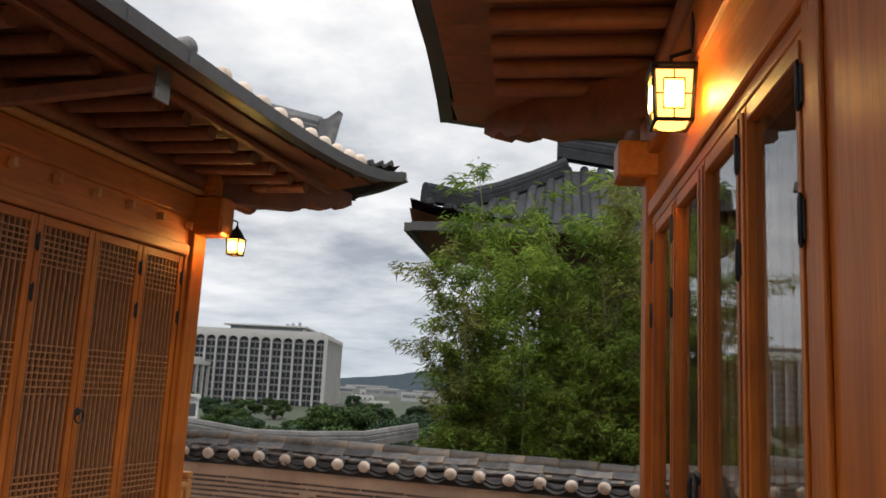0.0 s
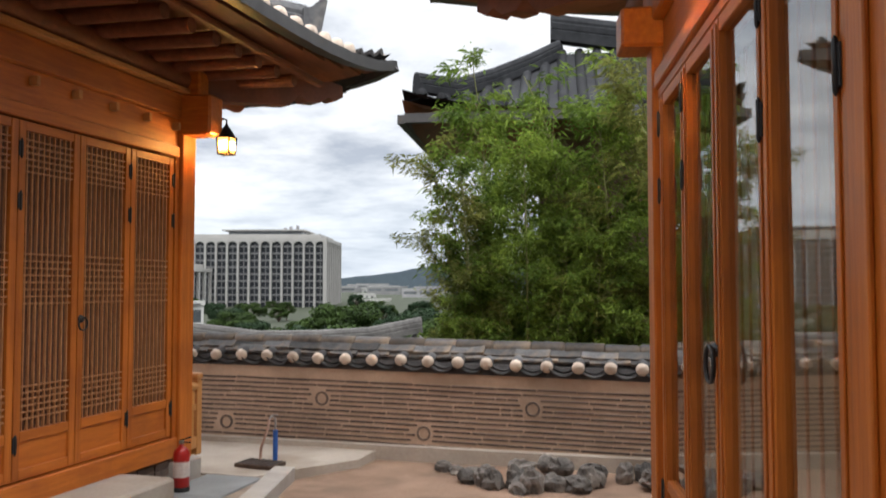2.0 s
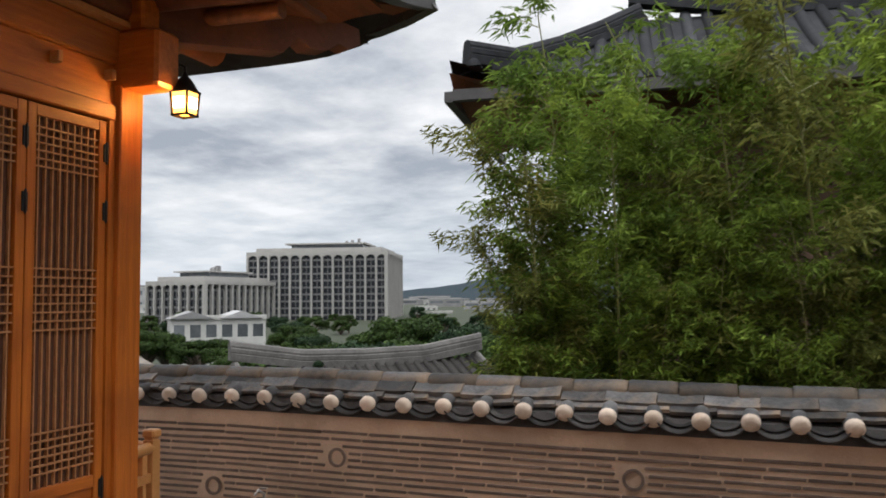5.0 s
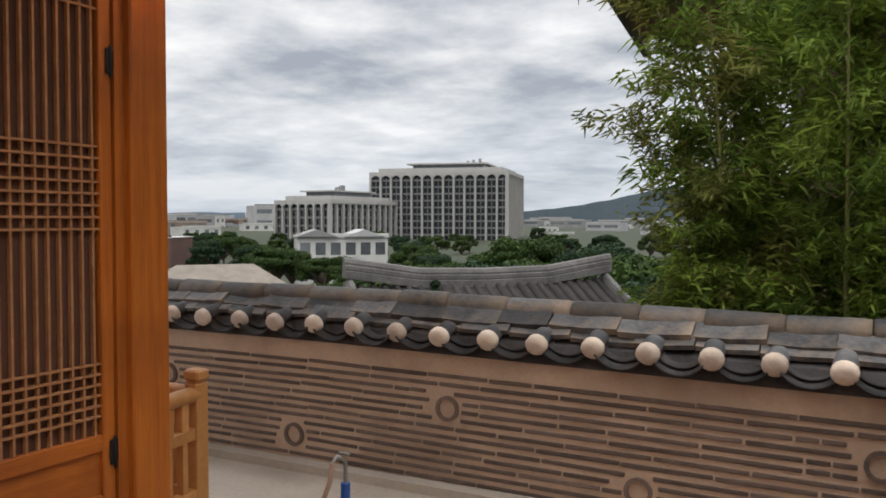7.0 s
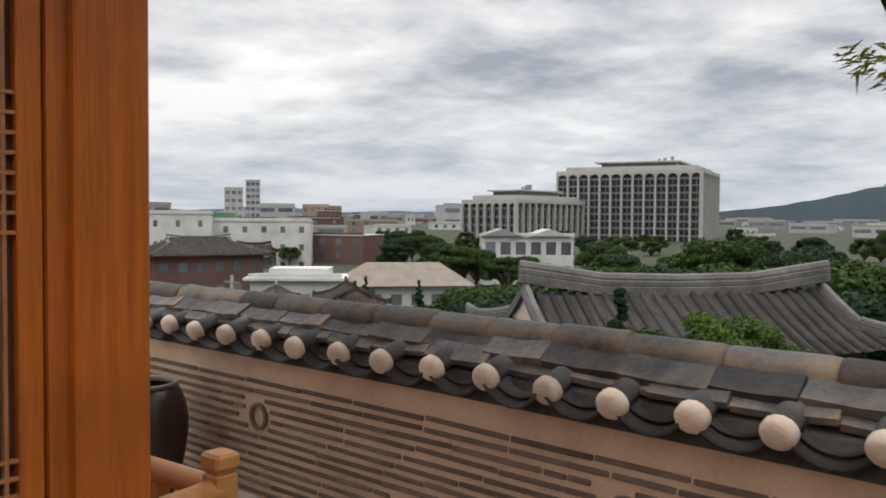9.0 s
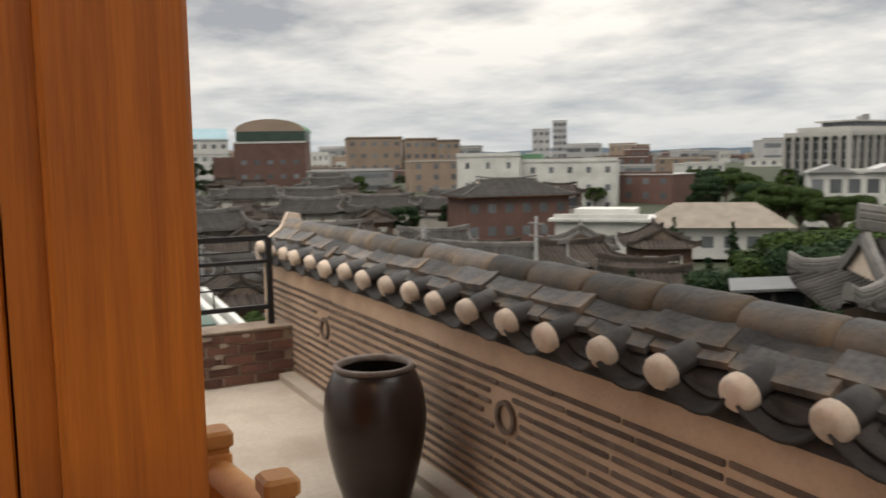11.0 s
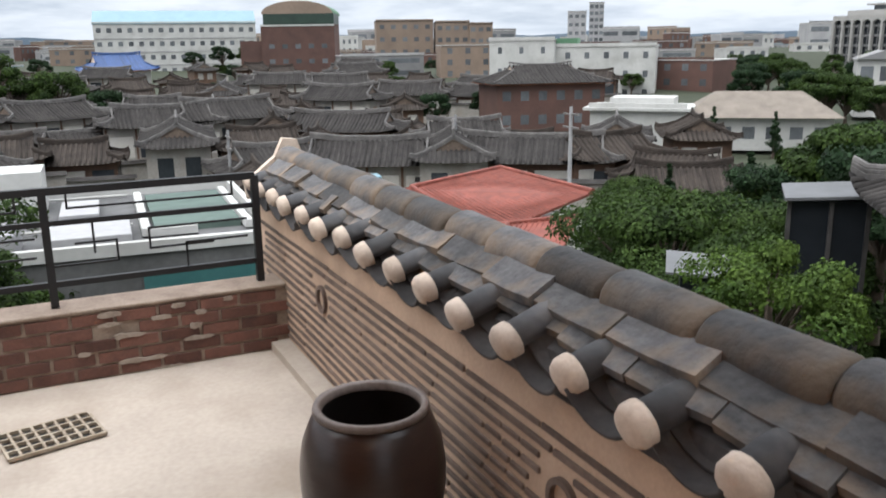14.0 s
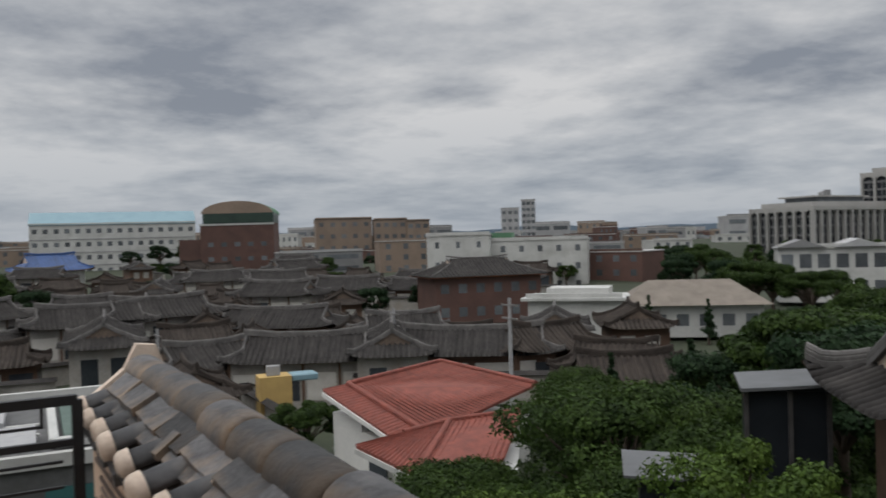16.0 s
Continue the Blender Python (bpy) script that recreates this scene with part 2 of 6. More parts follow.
bark = surface("bark", (0.11, 0.085, 0.065), (0.06, 0.045, 0.035), 0.9, 8, (3, 3, 0.6), 40, 0.4)
cloth_dark = surface("dark green board", (0.03, 0.05, 0.04), (0.02, 0.035, 0.03), 0.5, 9)


# ---- building blocks ----
class Geo:
    """Faces gathered for one mesh."""

    def __init__(self):
        self.v, self.f, self.smooth = [], [], set()

    def add(self, verts, faces, smooth=False):
        n = len(self.v)
        self.v += [tuple(p) for p in verts]
        if smooth:
            self.smooth |= set(range(len(self.f), len(self.f) + len(faces)))
        self.f += [tuple(n + i for i in f) for f in faces]
        return self

    def box(self, x0, x1, y0, y1, z0, z1, m=None, c=0.0):
        """A box; c chamfers its upright and top edges."""
        x0, x1, y0, y1, z0, z1 = min(x0, x1), max(x0, x1), min(y0, y1), max(y0, y1), min(z0, z1), max(z0, z1)
        c = min(c, 0.45 * (x1 - x0), 0.45 * (y1 - y0), 0.45 * (z1 - z0))
        if c <= 0:
            p = [(x0, y0, z0), (x1, y0, z0), (x1, y1, z0), (x0, y1, z0), (x0, y0, z1), (x1, y0, z1), (x1, y1, z1), (x0, y1, z1)]
            f = [(3, 2, 1, 0), (4, 5, 6, 7), (0, 1, 5, 4), (1, 2, 6, 5), (2, 3, 7, 6), (3, 0, 4, 7)]
        else:
            def ring(d, z):
                a, b, e, g = x0 + d, x1 - d, y0 + d, y1 - d
                return [(a + c, e, z), (b - c, e, z), (b, e + c, z), (b, g - c, z), (b - c, g, z), (a + c, g, z), (a, g - c, z), (a, e + c, z)]
            c = c * 0.6
            p = ring(c, z0) + ring(0, z0 + c) + ring(0, z1 - c) + ring(c, z1)
            f = [tuple(range(7, -1, -1)), tuple(range(24, 32))]
            for k in range(3):
                f += [(8 * k + i, 8 * k + (i + 1) % 8, 8 * k + 8 + (i + 1) % 8, 8 * k + 8 + i) for i in range(8)]
        if m is not None:
            p = [m @ Vector(q) for q in p]
        return self.add(p, f)

    def beam(self, a, b, w, h, c=0.0):
        """A box-shaped bar from a to b, w wide and h high."""
        a, b = Vector(a), Vector(b)
        d = b - a
        q = d.to_track_quat("X", "Z").to_matrix().to_4x4()
        return self.box(0, d.length, -w / 2, w / 2, -h / 2, h / 2, Matrix.Translation(a) @ q, c)

    def tube(self, path, radius, n=8, caps=True, smooth=True):
        """A round bar along path; radius is one number or one for each point."""
        path = [Vector(p) for p in path]
        rs = radius if isinstance(radius, (list, tuple)) else [radius] * len(path)
        p, f = [], []
        side = None
        for i, c in enumerate(path):
            d = (path[min(i + 1, len(path) - 1)] - path[max(i - 1, 0)]).normalized()
            if side is None:
                side = d.orthogonal().normalized()
            side = (side - d * side.dot(d)).normalized()
            other = d.cross(side)
            p += [c + rs[i] * (math.cos(2 * math.pi * k / n) * side + math.sin(2 * math.pi * k / n) * other) for k in range(n)]
        for i in range(len(path) - 1):
            f += [(i * n + k, i * n + (k + 1) % n, (i + 1) * n + (k + 1) % n, (i + 1) * n + k) for k in range(n)]
        self.add(p, f, smooth)
        if caps:
            self.add(p[:n], [tuple(range(n - 1, -1, -1))])
            self.add(p[-n:], [tuple(range(n))])
        return self

    def lathe(self, profile, n=32, m=None, smooth=True):
        """A turned shape from (radius, height) pairs."""
        p, f = [], []
        for r, z in profile:
            p += [(r * math.cos(2 * math.pi * k / n), r * math.sin(2 * math.pi * k / n), z) for k in range(n)]
        for i in range(len(profile) - 1):
            f += [(i * n + k, i * n + (k + 1) % n, (i + 1) * n + (k + 1) % n, (i + 1) * n + k) for k in range(n)]
        if m is not None:
            p = [m @ Vector(q) for q in p]
        return self.add(p, f, smooth)

    def prism(self, outline, lift, m=None):
        """A flat outline (x, y, z points) drawn out along the vector lift."""
        n, lift = len(outline), Vector(lift)
        p = [Vector(q) for q in outline]
        p += [q + lift for q in p]
        if m is not None:
            p = [m @ q for q in p]
        return self.add(p, [tuple(range(n - 1, -1, -1)), tuple(range(n, 2 * n))] + [(i, (i + 1) % n, n + (i + 1) % n, n + i) for i in range(n)])

    def mesh(self, name, material):
        me = bpy.data.meshes.new(name)
        me.from_pydata(self.v, [], self.f)
        if self.smooth:
            flags = [i in self.smooth for i in range(len(self.f))]
            me.polygons.foreach_set("use_smooth", flags)
        me.materials.append(material)
        me.update()
        return me


def solid(name, geo, material, label="", category="", group="", kind="", at=None):
    """A thing, or a piece of the setting, that is one mesh."""
    ob = new(name, geo.mesh(name, material))
    if at is not None:
        ob.matrix_world = at
    return tagged(ob, label, category, group, kind)


def thing(name, label, category, group="", kind="", at=None):
    """An Empty that carries the parts of a thing."""
    ob = new(name)
    ob.empty_display_size = 0.1
    if at is not None:
        ob.matrix_world = at
    return tagged(ob, label, category, group, kind)


def part(name, geo, material, parent, label="", at=None):
    """One mesh under a thing or under a part."""
    me = geo if isinstance(geo, bpy.types.Mesh) else geo.mesh(name, material)
    ob = new(name, me)
    ob.parent = parent
    if at is not None:
        ob.matrix_basis = at
    return tagged(ob, label)


def base_at(ob, m):
    """Moves a thing built round the world's origin to m."""
    ob.matrix_basis = m
    return ob

# ---- ground and courtyard ----
def ground_height(x, y):
    """The hillside falls from the court to the valley and climbs again far off."""
    d = math.hypot(x + 3.5, y - 3.0)
    out = max(y - 7.7, -8.0 - x, abs(x + 2.5) - 9.0, -8.0 - y, 0.0)
    drop = min(out / 17.0, 1.0)
    z = -0.35 - 9.2 * drop * (1.5 - 0.5 * drop * drop)
    return z + 5.5 * min(max((d - 150) / 220, 0.0), 1.0) + 9.0 * min(max((d - 330) / 1500, 0.0), 1.0)


def ground_sheet():
    g = Geo()
    radii = [0, 4, 7, 9, 11, 13, 16, 20, 24, 29, 35, 45, 60, 80, 110, 150, 200, 270, 360, 500, 800, 1300, 2200, 4000]
    n = 72
    p = []
    for r in radii:
        for k in range(n):
            x, y = -3.5 + r * math.cos(2 * math.pi * k / n), 3.0 + r * math.sin(2 * math.pi * k / n)
            p.append((x, y, ground_height(x, y) + (0.5 * noise.noise((x * 0.05, y * 0.05, 0)) if r > 12 else 0)))
    f = [(i * n + k, (i + 1) * n + k, (i + 1) * n + (k + 1) % n, i * n + (k + 1) % n) for i in range(len(radii) - 1) for k in range(n)]
    return g.add(p, f, True)


ground_mat = surface("hillside ground", (0.036, 0.044, 0.022), (0.018, 0.024, 0.012), 0.9, 0.3, fine=1.5, bump=0.1)
solid("ground", ground_sheet(), ground_mat, "hillside ground falling to the town", "ground", kind="structure")

WALL_Y = 7.25
COURT = [(-2.95, 7.2), (-3.02, 6.22), (-1.75, 1.0), (-1.2, -4.0), (3.0, -4.0), (3.0, 7.2)]


def sand_sheet():
    """Trodden sand with a slightly uneven top."""
    g = Geo()
    nx, ny = 40, 70
    p = []
    for j in range(ny + 1):
        for i in range(nx + 1):
            x, y = -3.4 + 6.4 * i / nx, -4.0 + 11.3 * j / ny
            p.append((x, y, -0.075 + 0.012 * noise.noise((x * 2.0, y * 2.0, 0)) + 0.006 * noise.noise((x * 9, y * 9, 2))))
    f = [(j * (nx + 1) + i, j * (nx + 1) + i + 1, (j + 1) * (nx + 1) + i + 1, (j + 1) * (nx + 1) + i) for j in range(ny) for i in range(nx)]
    return g.add(p, f, True)


solid("floor_sand", sand_sheet(), sand, "trodden sandy earth of the courtyard", "ground", kind="structure")
terrace = Geo().prism([(-7.75, 5.0, -0.4), (-3.76, 5.0, -0.4), (-3.76, 5.96, -0.4), (-3.22, 5.96, -0.4), (-3.05, 6.25, -0.4), (-2.7, 6.75, -0.4), (-2.7, 7.3, -0.4), (-7.75, 7.3, -0.4)], (0, 0, 0.4))
solid("floor_terrace", terrace, concrete, "pale cast concrete terrace floor with damp stains", "floor", kind="structure")

# slabs along the front of the lattice-door house, with a granite kerb
path_bed = Geo().prism([(-3.75, -4, -0.3), (-1.42, -4, -0.3), (-1.96, 1.2, -0.3), (-3.06, 6.2, -0.3), (-3.75, 6.2, -0.3)], (0, 0, 0.285))
paved = solid("pavement", path_bed, grout, "grey stone paving beside the house", "pavement", kind="structure")
kerb = thing("kerb", "pale granite kerb along the paving", "kerb", kind="structure")
for k in range(6):
    y0, y1 = 6.24 - 1.25 * k, 6.24 - 1.25 * (k + 1) + 0.008
    x0, x1 = -3.03 + 0.24 * (6.24 - y0), -3.03 + 0.24 * (6.24 - y1)
    part("kerb_stone", Geo().prism([(x0, y0, -0.3), (x1, y1, -0.3), (x1 - 0.17, y1, -0.3), (x0 - 0.17, y0, -0.3)][::-1], (0, 0, 0.325)), stone_pale, kerb)
slab_rows = [5.95 - 0.62 * k for k in range(13)]
for k, y in enumerate(slab_rows):
    left, right = -3.62, -3.22 + 0.24 * (6.24 - y)
    cuts = [left, right] if right - left < 0.75 else [left, left + (right - left) * (0.55 if k % 2 else 0.42), right]
    for a, b in zip(cuts, cuts[1:]):
        part("slab", Geo().box(a + 0.006, b - 0.006, y - 0.61, y, -0.06, 0.0 + 0.003 * (k % 3), c=0.006), paving, paved)

solid("step_stone", Geo().box(-3.72, -3.3, 2.6, 5.05, -0.05, 0.19, c=0.03), concrete, "rough concrete doorstep block under the lattice doors", "step")
ledge = thing("ledge", "raised pale concrete ledge with sawn joints", "ledge", kind="structure")
part("base", Geo().prism([(-7.69, 3.9, -0.1), (-4.9, 3.9, -0.1), (-4.9, 5.99, -0.1), (-7.69, 5.545, -0.1)], (0, 0, 0.235)), brick_dark, ledge)
cuts = [-7.69, -6.75, -5.72, -4.9]
for x0, x1 in zip(cuts, cuts[1:]):
    edge_y = lambda x: 5.55 + 0.16 * (x + 7.69)
    for near, far in ((0.0, 0.237), (0.2395, 1.6)):
        quad = [(x0 + 0.0012, edge_y(x0) - far, 0.13), (x1 - 0.0012, edge_y(x1) - far, 0.13), (x1 - 0.0012, edge_y(x1) - near, 0.13), (x0 + 0.0012, edge_y(x0) - near, 0.13)]
        part("slab", Geo().prism(quad, (0, 0, 0.022)), concrete, ledge)

# ---- garden wall ----
WALL_L, WALL_R, WALL_H = -8.3, 2.6, 0.70


def dip(x):
    """The wall runs level on the terrace and falls gently along the court."""
    return -0.014 * max(0.0, x + 4.0)


wall_side = [(WALL_L, WALL_Y, -9.6), (WALL_R, WALL_Y, -9.6), (WALL_R, WALL_Y, WALL_H + dip(WALL_R)), (-4.0, WALL_Y, WALL_H), (WALL_L, WALL_Y, WALL_H)]
garden_wall = solid("wall_north", Geo().prism(wall_side, (0, 0.40, 0)), mortar, "tan mortared garden wall with thin dark brick courses", "wall", kind="structure")
solid("wall_skirting", Geo().prism([(-7.7, WALL_Y - 0.10, -0.2), (WALL_R, WALL_Y - 0.10, -0.2), (WALL_R, WALL_Y - 0.002, -0.2), (-7.7, WALL_Y - 0.002, -0.2)], (0, 0, 0.245)), concrete, "concrete skirting at the wall's foot", "skirting", kind="structure")

RINGS = [(-1.335, 0.395), (-3.25, 0.418), (-5.16, 0.428), (-7.075, 0.43), (-2.29, 0.15), (-4.21, 0.172), (-6.12, 0.172)]
ring_profile = Geo()
n = 24
for k in range(n):
    a, b = 2 * math.pi * k / n, 2 * math.pi * (k + 1) / n
    for r0, r1, y0, y1 in ((0.046, 0.064, -0.016, -0.016), (0.064, 0.064, -0.016, 0.01), (0.046, 0.046, 0.01, -0.016)):
        ring_profile.add([(r0 * math.cos(a), y0, r0 * math.sin(a)), (r1 * math.cos(a), y1, r1 * math.sin(a)), (r1 * math.cos(b), y1, r1 * math.sin(b)), (r0 * math.cos(b), y0, r0 * math.sin(b))], [(0, 1, 2, 3)])
ring_mesh = ring_profile.mesh("ring_tile", brick_dark)
for x, z in RINGS:
    part("ring_tile", ring_mesh, None, garden_wall, at=pose(x, WALL_Y, z))

brick_meshes = [Geo().box(-w / 2, w / 2, -0.008, 0.02, -0.0098, 0.0098, c=0.005).mesh("brick", brick_dark) for w in (0.40, 0.33, 0.22, 0.09)]
widths = (0.40, 0.33, 0.22, 0.09)
rnd = random.Random(4)
for row in range(13):
    z = 0.068 + 0.0435 * row
    x = -8.25 + rnd.uniform(0, 0.2)
    while x < 0.2:
        pick = rnd.choice((0, 0, 0, 1, 2))
        w = widths[pick]
        mid = x + w / 2
        clash = [q for q in RINGS if abs(q[1] - dip(q[0]) - z) < 0.076 and abs(q[0] - mid) < w / 2 + math.sqrt(max(0.0, 0.078 ** 2 - (q[1] - dip(q[0]) - z) ** 2)) + 0.01]
        if clash and abs(clash[0][0] - mid) < 0.1 + w / 2:
            if pick < 3:
                w, pick = 0.09, 3
                mid = x + w / 2
                if any(abs(q[0] - mid) < w / 2 + 0.072 for q in clash):
                    x += 0.03
                    continue
            else:
                x += 0.03
                continue
        part("brick", brick_meshes[pick], None, garden_wall, at=pose(mid, WALL_Y + rnd.uniform(-0.002, 0.002), z + dip(mid) + rnd.uniform(-0.002, 0.002), 0, rnd.uniform(-0.5, 0.5) + (0.8 if mid > -4 else 0), rnd.uniform(-0.6, 0.6)))
        x += w + rnd.uniform(0.005, 0.014)

# the wall's tiled coping: curved tiles across it, two courses of flat tiles and a ridge of round tiles
coping = thing("wall_coping", "weathered dark clay tile coping with plastered round ends", "coping", kind="structure")
RIDGE_Y = WALL_Y + 0.20
PITCH = 0.2585


def half_pipe(r, length, thick, n=8, up=True, taper=1.0, sweep=math.pi):
    """A half-round tile along y from 0 to length."""
    g = Geo()
    p = []
    for y, s in ((0.0, 1.0), (length, taper)):
        for rad in (r * s, r * s - thick):
            for k in range(n + 1):
                a = (math.pi - sweep) / 2 + sweep * k / n
                z = rad * math.sin(a)
                p.append((rad * math.cos(a), y, z if up else -z))
    m = n + 1
    f = []
    for k in range(n):
        f += [(k, k + 1, 2 * m + k + 1, 2 * m + k), (m + k, 3 * m + k, 3 * m + k + 1, m + k + 1), (k, m + k, m + k + 1, k + 1), (2 * m + k, 2 * m + k + 1, 3 * m + k + 1, 3 * m + k)]
    f += [(0, 2 * m, 3 * m, m), (n, m + n, 3 * m + n, 2 * m + n)]
    return g.add(p, f, True)


round_tile = half_pipe(0.05, 0.30, 0.05, 8).mesh("round_tile", tile_dark)
end_geo = Geo()
p, f = [], []
for ry, sc in ((0.0, 1.0), (-0.028, 0.98), (-0.042, 0.8), (-0.048, 0.4)):
    for k in range(14):
        a = 2 * math.pi * k / 14
        p.append((0.053 * sc * math.cos(a), ry, 0.05 * sc * math.sin(a) + 0.008))
for i in range(3):
    f += [(i * 14 + k, i * 14 + (k + 1) % 14, (i + 1) * 14 + (k + 1) % 14, (i + 1) * 14 + k) for k in range(14)]
f.append(tuple(42 + k for k in range(14)))
plaster_cap = end_geo.add(p, f, True).mesh("plaster_end", plaster_end)
trough_tile = half_pipe(0.130, 0.27, 0.010, 10, up=False, sweep=math.pi * 0.68).mesh("trough_tile", tile_trough_shaded)
FIRST_END = -2.756 - 21 * PITCH
count = int((1.6 - FIRST_END) / PITCH)
for k in range(count):
    x = FIRST_END + PITCH * k
    tilt = 17 + rnd.uniform(-3, 3)
    end = part("round_tile", round_tile, None, coping, at=pose(x + rnd.uniform(-0.008, 0.008), WALL_Y - 0.035 + rnd.uniform(-0.012, 0.012), 0.795 + dip(x) + rnd.uniform(-0.006, 0.006), tilt, 0, rnd.uniform(-4, 4)))
    part("plaster_end", plaster_cap, None, end, "pale plastered tile end")
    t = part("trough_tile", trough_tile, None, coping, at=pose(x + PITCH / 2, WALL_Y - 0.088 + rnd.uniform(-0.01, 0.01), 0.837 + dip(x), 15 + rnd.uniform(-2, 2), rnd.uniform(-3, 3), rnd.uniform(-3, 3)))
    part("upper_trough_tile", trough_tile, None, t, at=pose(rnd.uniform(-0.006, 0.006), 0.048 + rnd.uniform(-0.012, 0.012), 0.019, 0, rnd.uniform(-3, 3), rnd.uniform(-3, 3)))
back = Geo()
for k in range(count):
    x = FIRST_END + PITCH * k
    back.tube([(x, RIDGE_Y + 0.02, 0.80 + dip(x)), (x, WALL_Y + 0.43, 0.765 + dip(x))], 0.05, 8)
part("back_tiles", back, tile_dark, coping)
for xa, xb in ((WALL_L, -4.0), (-4.0, WALL_R)):
    low, high = dip(xa), dip(xb)
    shape = [(WALL_Y - 0.01, WALL_H), (WALL_Y + 0.02, 0.79), (RIDGE_Y - 0.05, 0.86), (RIDGE_Y + 0.05, 0.86), (WALL_Y + 0.38, 0.79), (WALL_Y + 0.41, WALL_H)]
    m = len(shape)
    # the bed takes the shade-dark colour too, so the gap reads as a void
    part("bed", Geo().add([(xa, y, z + low) for y, z in shape] + [(xb, y, z + high) for y, z in shape], [tuple(range(m)), tuple(range(2 * m - 1, m - 1, -1))] + [(i, m + i, m + (i + 1) % m, (i + 1) % m) for i in range(m)]), tile_trough_shaded, coping)


def flat_tile(length, width, thick):
    """A slightly sagging slab tile."""
    g = Geo()
    p = []
    for x in (0, length / 2, length):
        sag = -0.006 if x == length / 2 else 0
        for y, z in ((-width / 2, -0.012), (-width / 2, thick - 0.014), (width / 2, thick + 0.01), (width / 2, 0.008)):
            p.append((x, y, z + sag))
    f = [(0, 3, 2, 1), (8, 9, 10, 11)]
    for i in range(2):
        f += [(4 * i + k, 4 * i + (k + 1) % 4, 4 * i + 4 + (k + 1) % 4, 4 * i + 4 + k) for k in range(4)]
    return g.add(p, f)


for course, (y, z, w, th) in enumerate(((RIDGE_Y - 0.138, 0.838, 0.085, 0.024), (RIDGE_Y - 0.106, 0.876, 0.095, 0.030))):
    shapes = [flat_tile(l, w, th).mesh("flat_tile", tile_top) for l in (0.30, 0.26, 0.33)]
    x = WALL_L + 0.02 + 0.11 * course
    while x < 1.6:
        i = rnd.randrange(3)
        part("flat_tile", shapes[i], None, coping, at=pose(x, y + rnd.uniform(-0.012, 0.010), z + dip(x) + rnd.uniform(-0.004, 0.005), 19 + rnd.uniform(-5, 5), rnd.uniform(-2.2, 2.2), rnd.uniform(-1.5, 1.5)))
        x += (0.30, 0.26, 0.33)[i] + 0.004
part("far_slope", Geo().prism([(WALL_L, RIDGE_Y + 0.03, 0.885), (WALL_L, RIDGE_Y + 0.21, 0.82), (WALL_L, RIDGE_Y + 0.21, 0.85), (WALL_L, RIDGE_Y + 0.03, 0.915)], (9.7, 0, dip(1.6))), tile_top, coping)
ridge_shapes = []
for l in (0.29, 0.33):
    g = Geo()
    p = []
    m = 12
    for x, r in ((0, 0.074), (0.012, 0.081), (l - 0.03, 0.078), (l, 0.072)):
        p += [(x, r * math.cos(math.pi * (k / m * 1.2 - 0.1)), 0.9 * r * math.sin(math.pi * (k / m * 1.2 - 0.1))) for k in range(m + 1)]
    f = [(i * 13 + k, (i + 1) * 13 + k, (i + 1) * 13 + k + 1, i * 13 + k + 1) for i in range(3) for k in range(12)]
    f += [tuple(range(13)), tuple(range(51, 38, -1))]
    ridge_shapes.append(g.add(p, f, True).mesh("ridge_tile", tile_top))
x = WALL_L + 0.04
while x < 1.6:
    i = rnd.randrange(2)
    part("ridge_tile", ridge_shapes[i], None, coping, at=pose(x, RIDGE_Y + rnd.uniform(-0.006, 0.006), 0.912 + dip(x) + rnd.uniform(-0.003, 0.006), rnd.uniform(-4, 4), rnd.uniform(-1.2, 1.2), rnd.uniform(-1.5, 1.5)))
    x += (0.29, 0.33)[i] + 0.003
part("plaster_gable", Geo().prism([(WALL_L - 0.02, WALL_Y - 0.04, 0.70), (WALL_L - 0.02, WALL_Y - 0.05, 0.79), (WALL_L - 0.02, RIDGE_Y - 0.07, 0.93), (WALL_L - 0.02, RIDGE_Y - 0.02, 1.03), (WALL_L - 0.02, RIDGE_Y + 0.06, 1.02), (WALL_L - 0.02, RIDGE_Y + 0.1, 0.91), (WALL_L - 0.02, WALL_Y + 0.43, 0.70)], (0.05, 0, 0)), plaster_end, coping, "pale plaster closing the coping's end")

# ---- brick parapet and iron railing at the terrace's end ----
PAR_X, PAR_H = -7.7, 0.335
parapet = solid("parapet", Geo().box(PAR_X - 0.20, PAR_X, 2.0, WALL_Y, -9.5, PAR_H), grout, "low brown brick parapet with smeared mortar", "wall", kind="structure")
p_brick = [Geo().box(-0.012, 0.01, -w / 2, w / 2, -0.0255, 0.0255, c=0.004).mesh("brick", brick_red) for w in (0.180, 0.084)]
for row in range(5):
    y = 2.1 + (0.098 if row % 2 else 0.0)
    while y < WALL_Y - 0.1:
        patch = noise.noise((y * 1.9, row * 0.5, 9.0)) > 0.32
        if not (patch and 6.3 < y < 6.9):
            part("brick", p_brick[0], None, parapet, at=pose(PAR_X + rnd.uniform(-0.003, 0.003), y + 0.098, 0.034 + 0.0655 * row))
        y += 0.196
part("cap", Geo().box(PAR_X - 0.215, PAR_X + 0.014, 2.0, WALL_Y - 0.004, PAR_H, PAR_H + 0.016, c=0.007), grout, parapet, "thin smeared mortar capping")

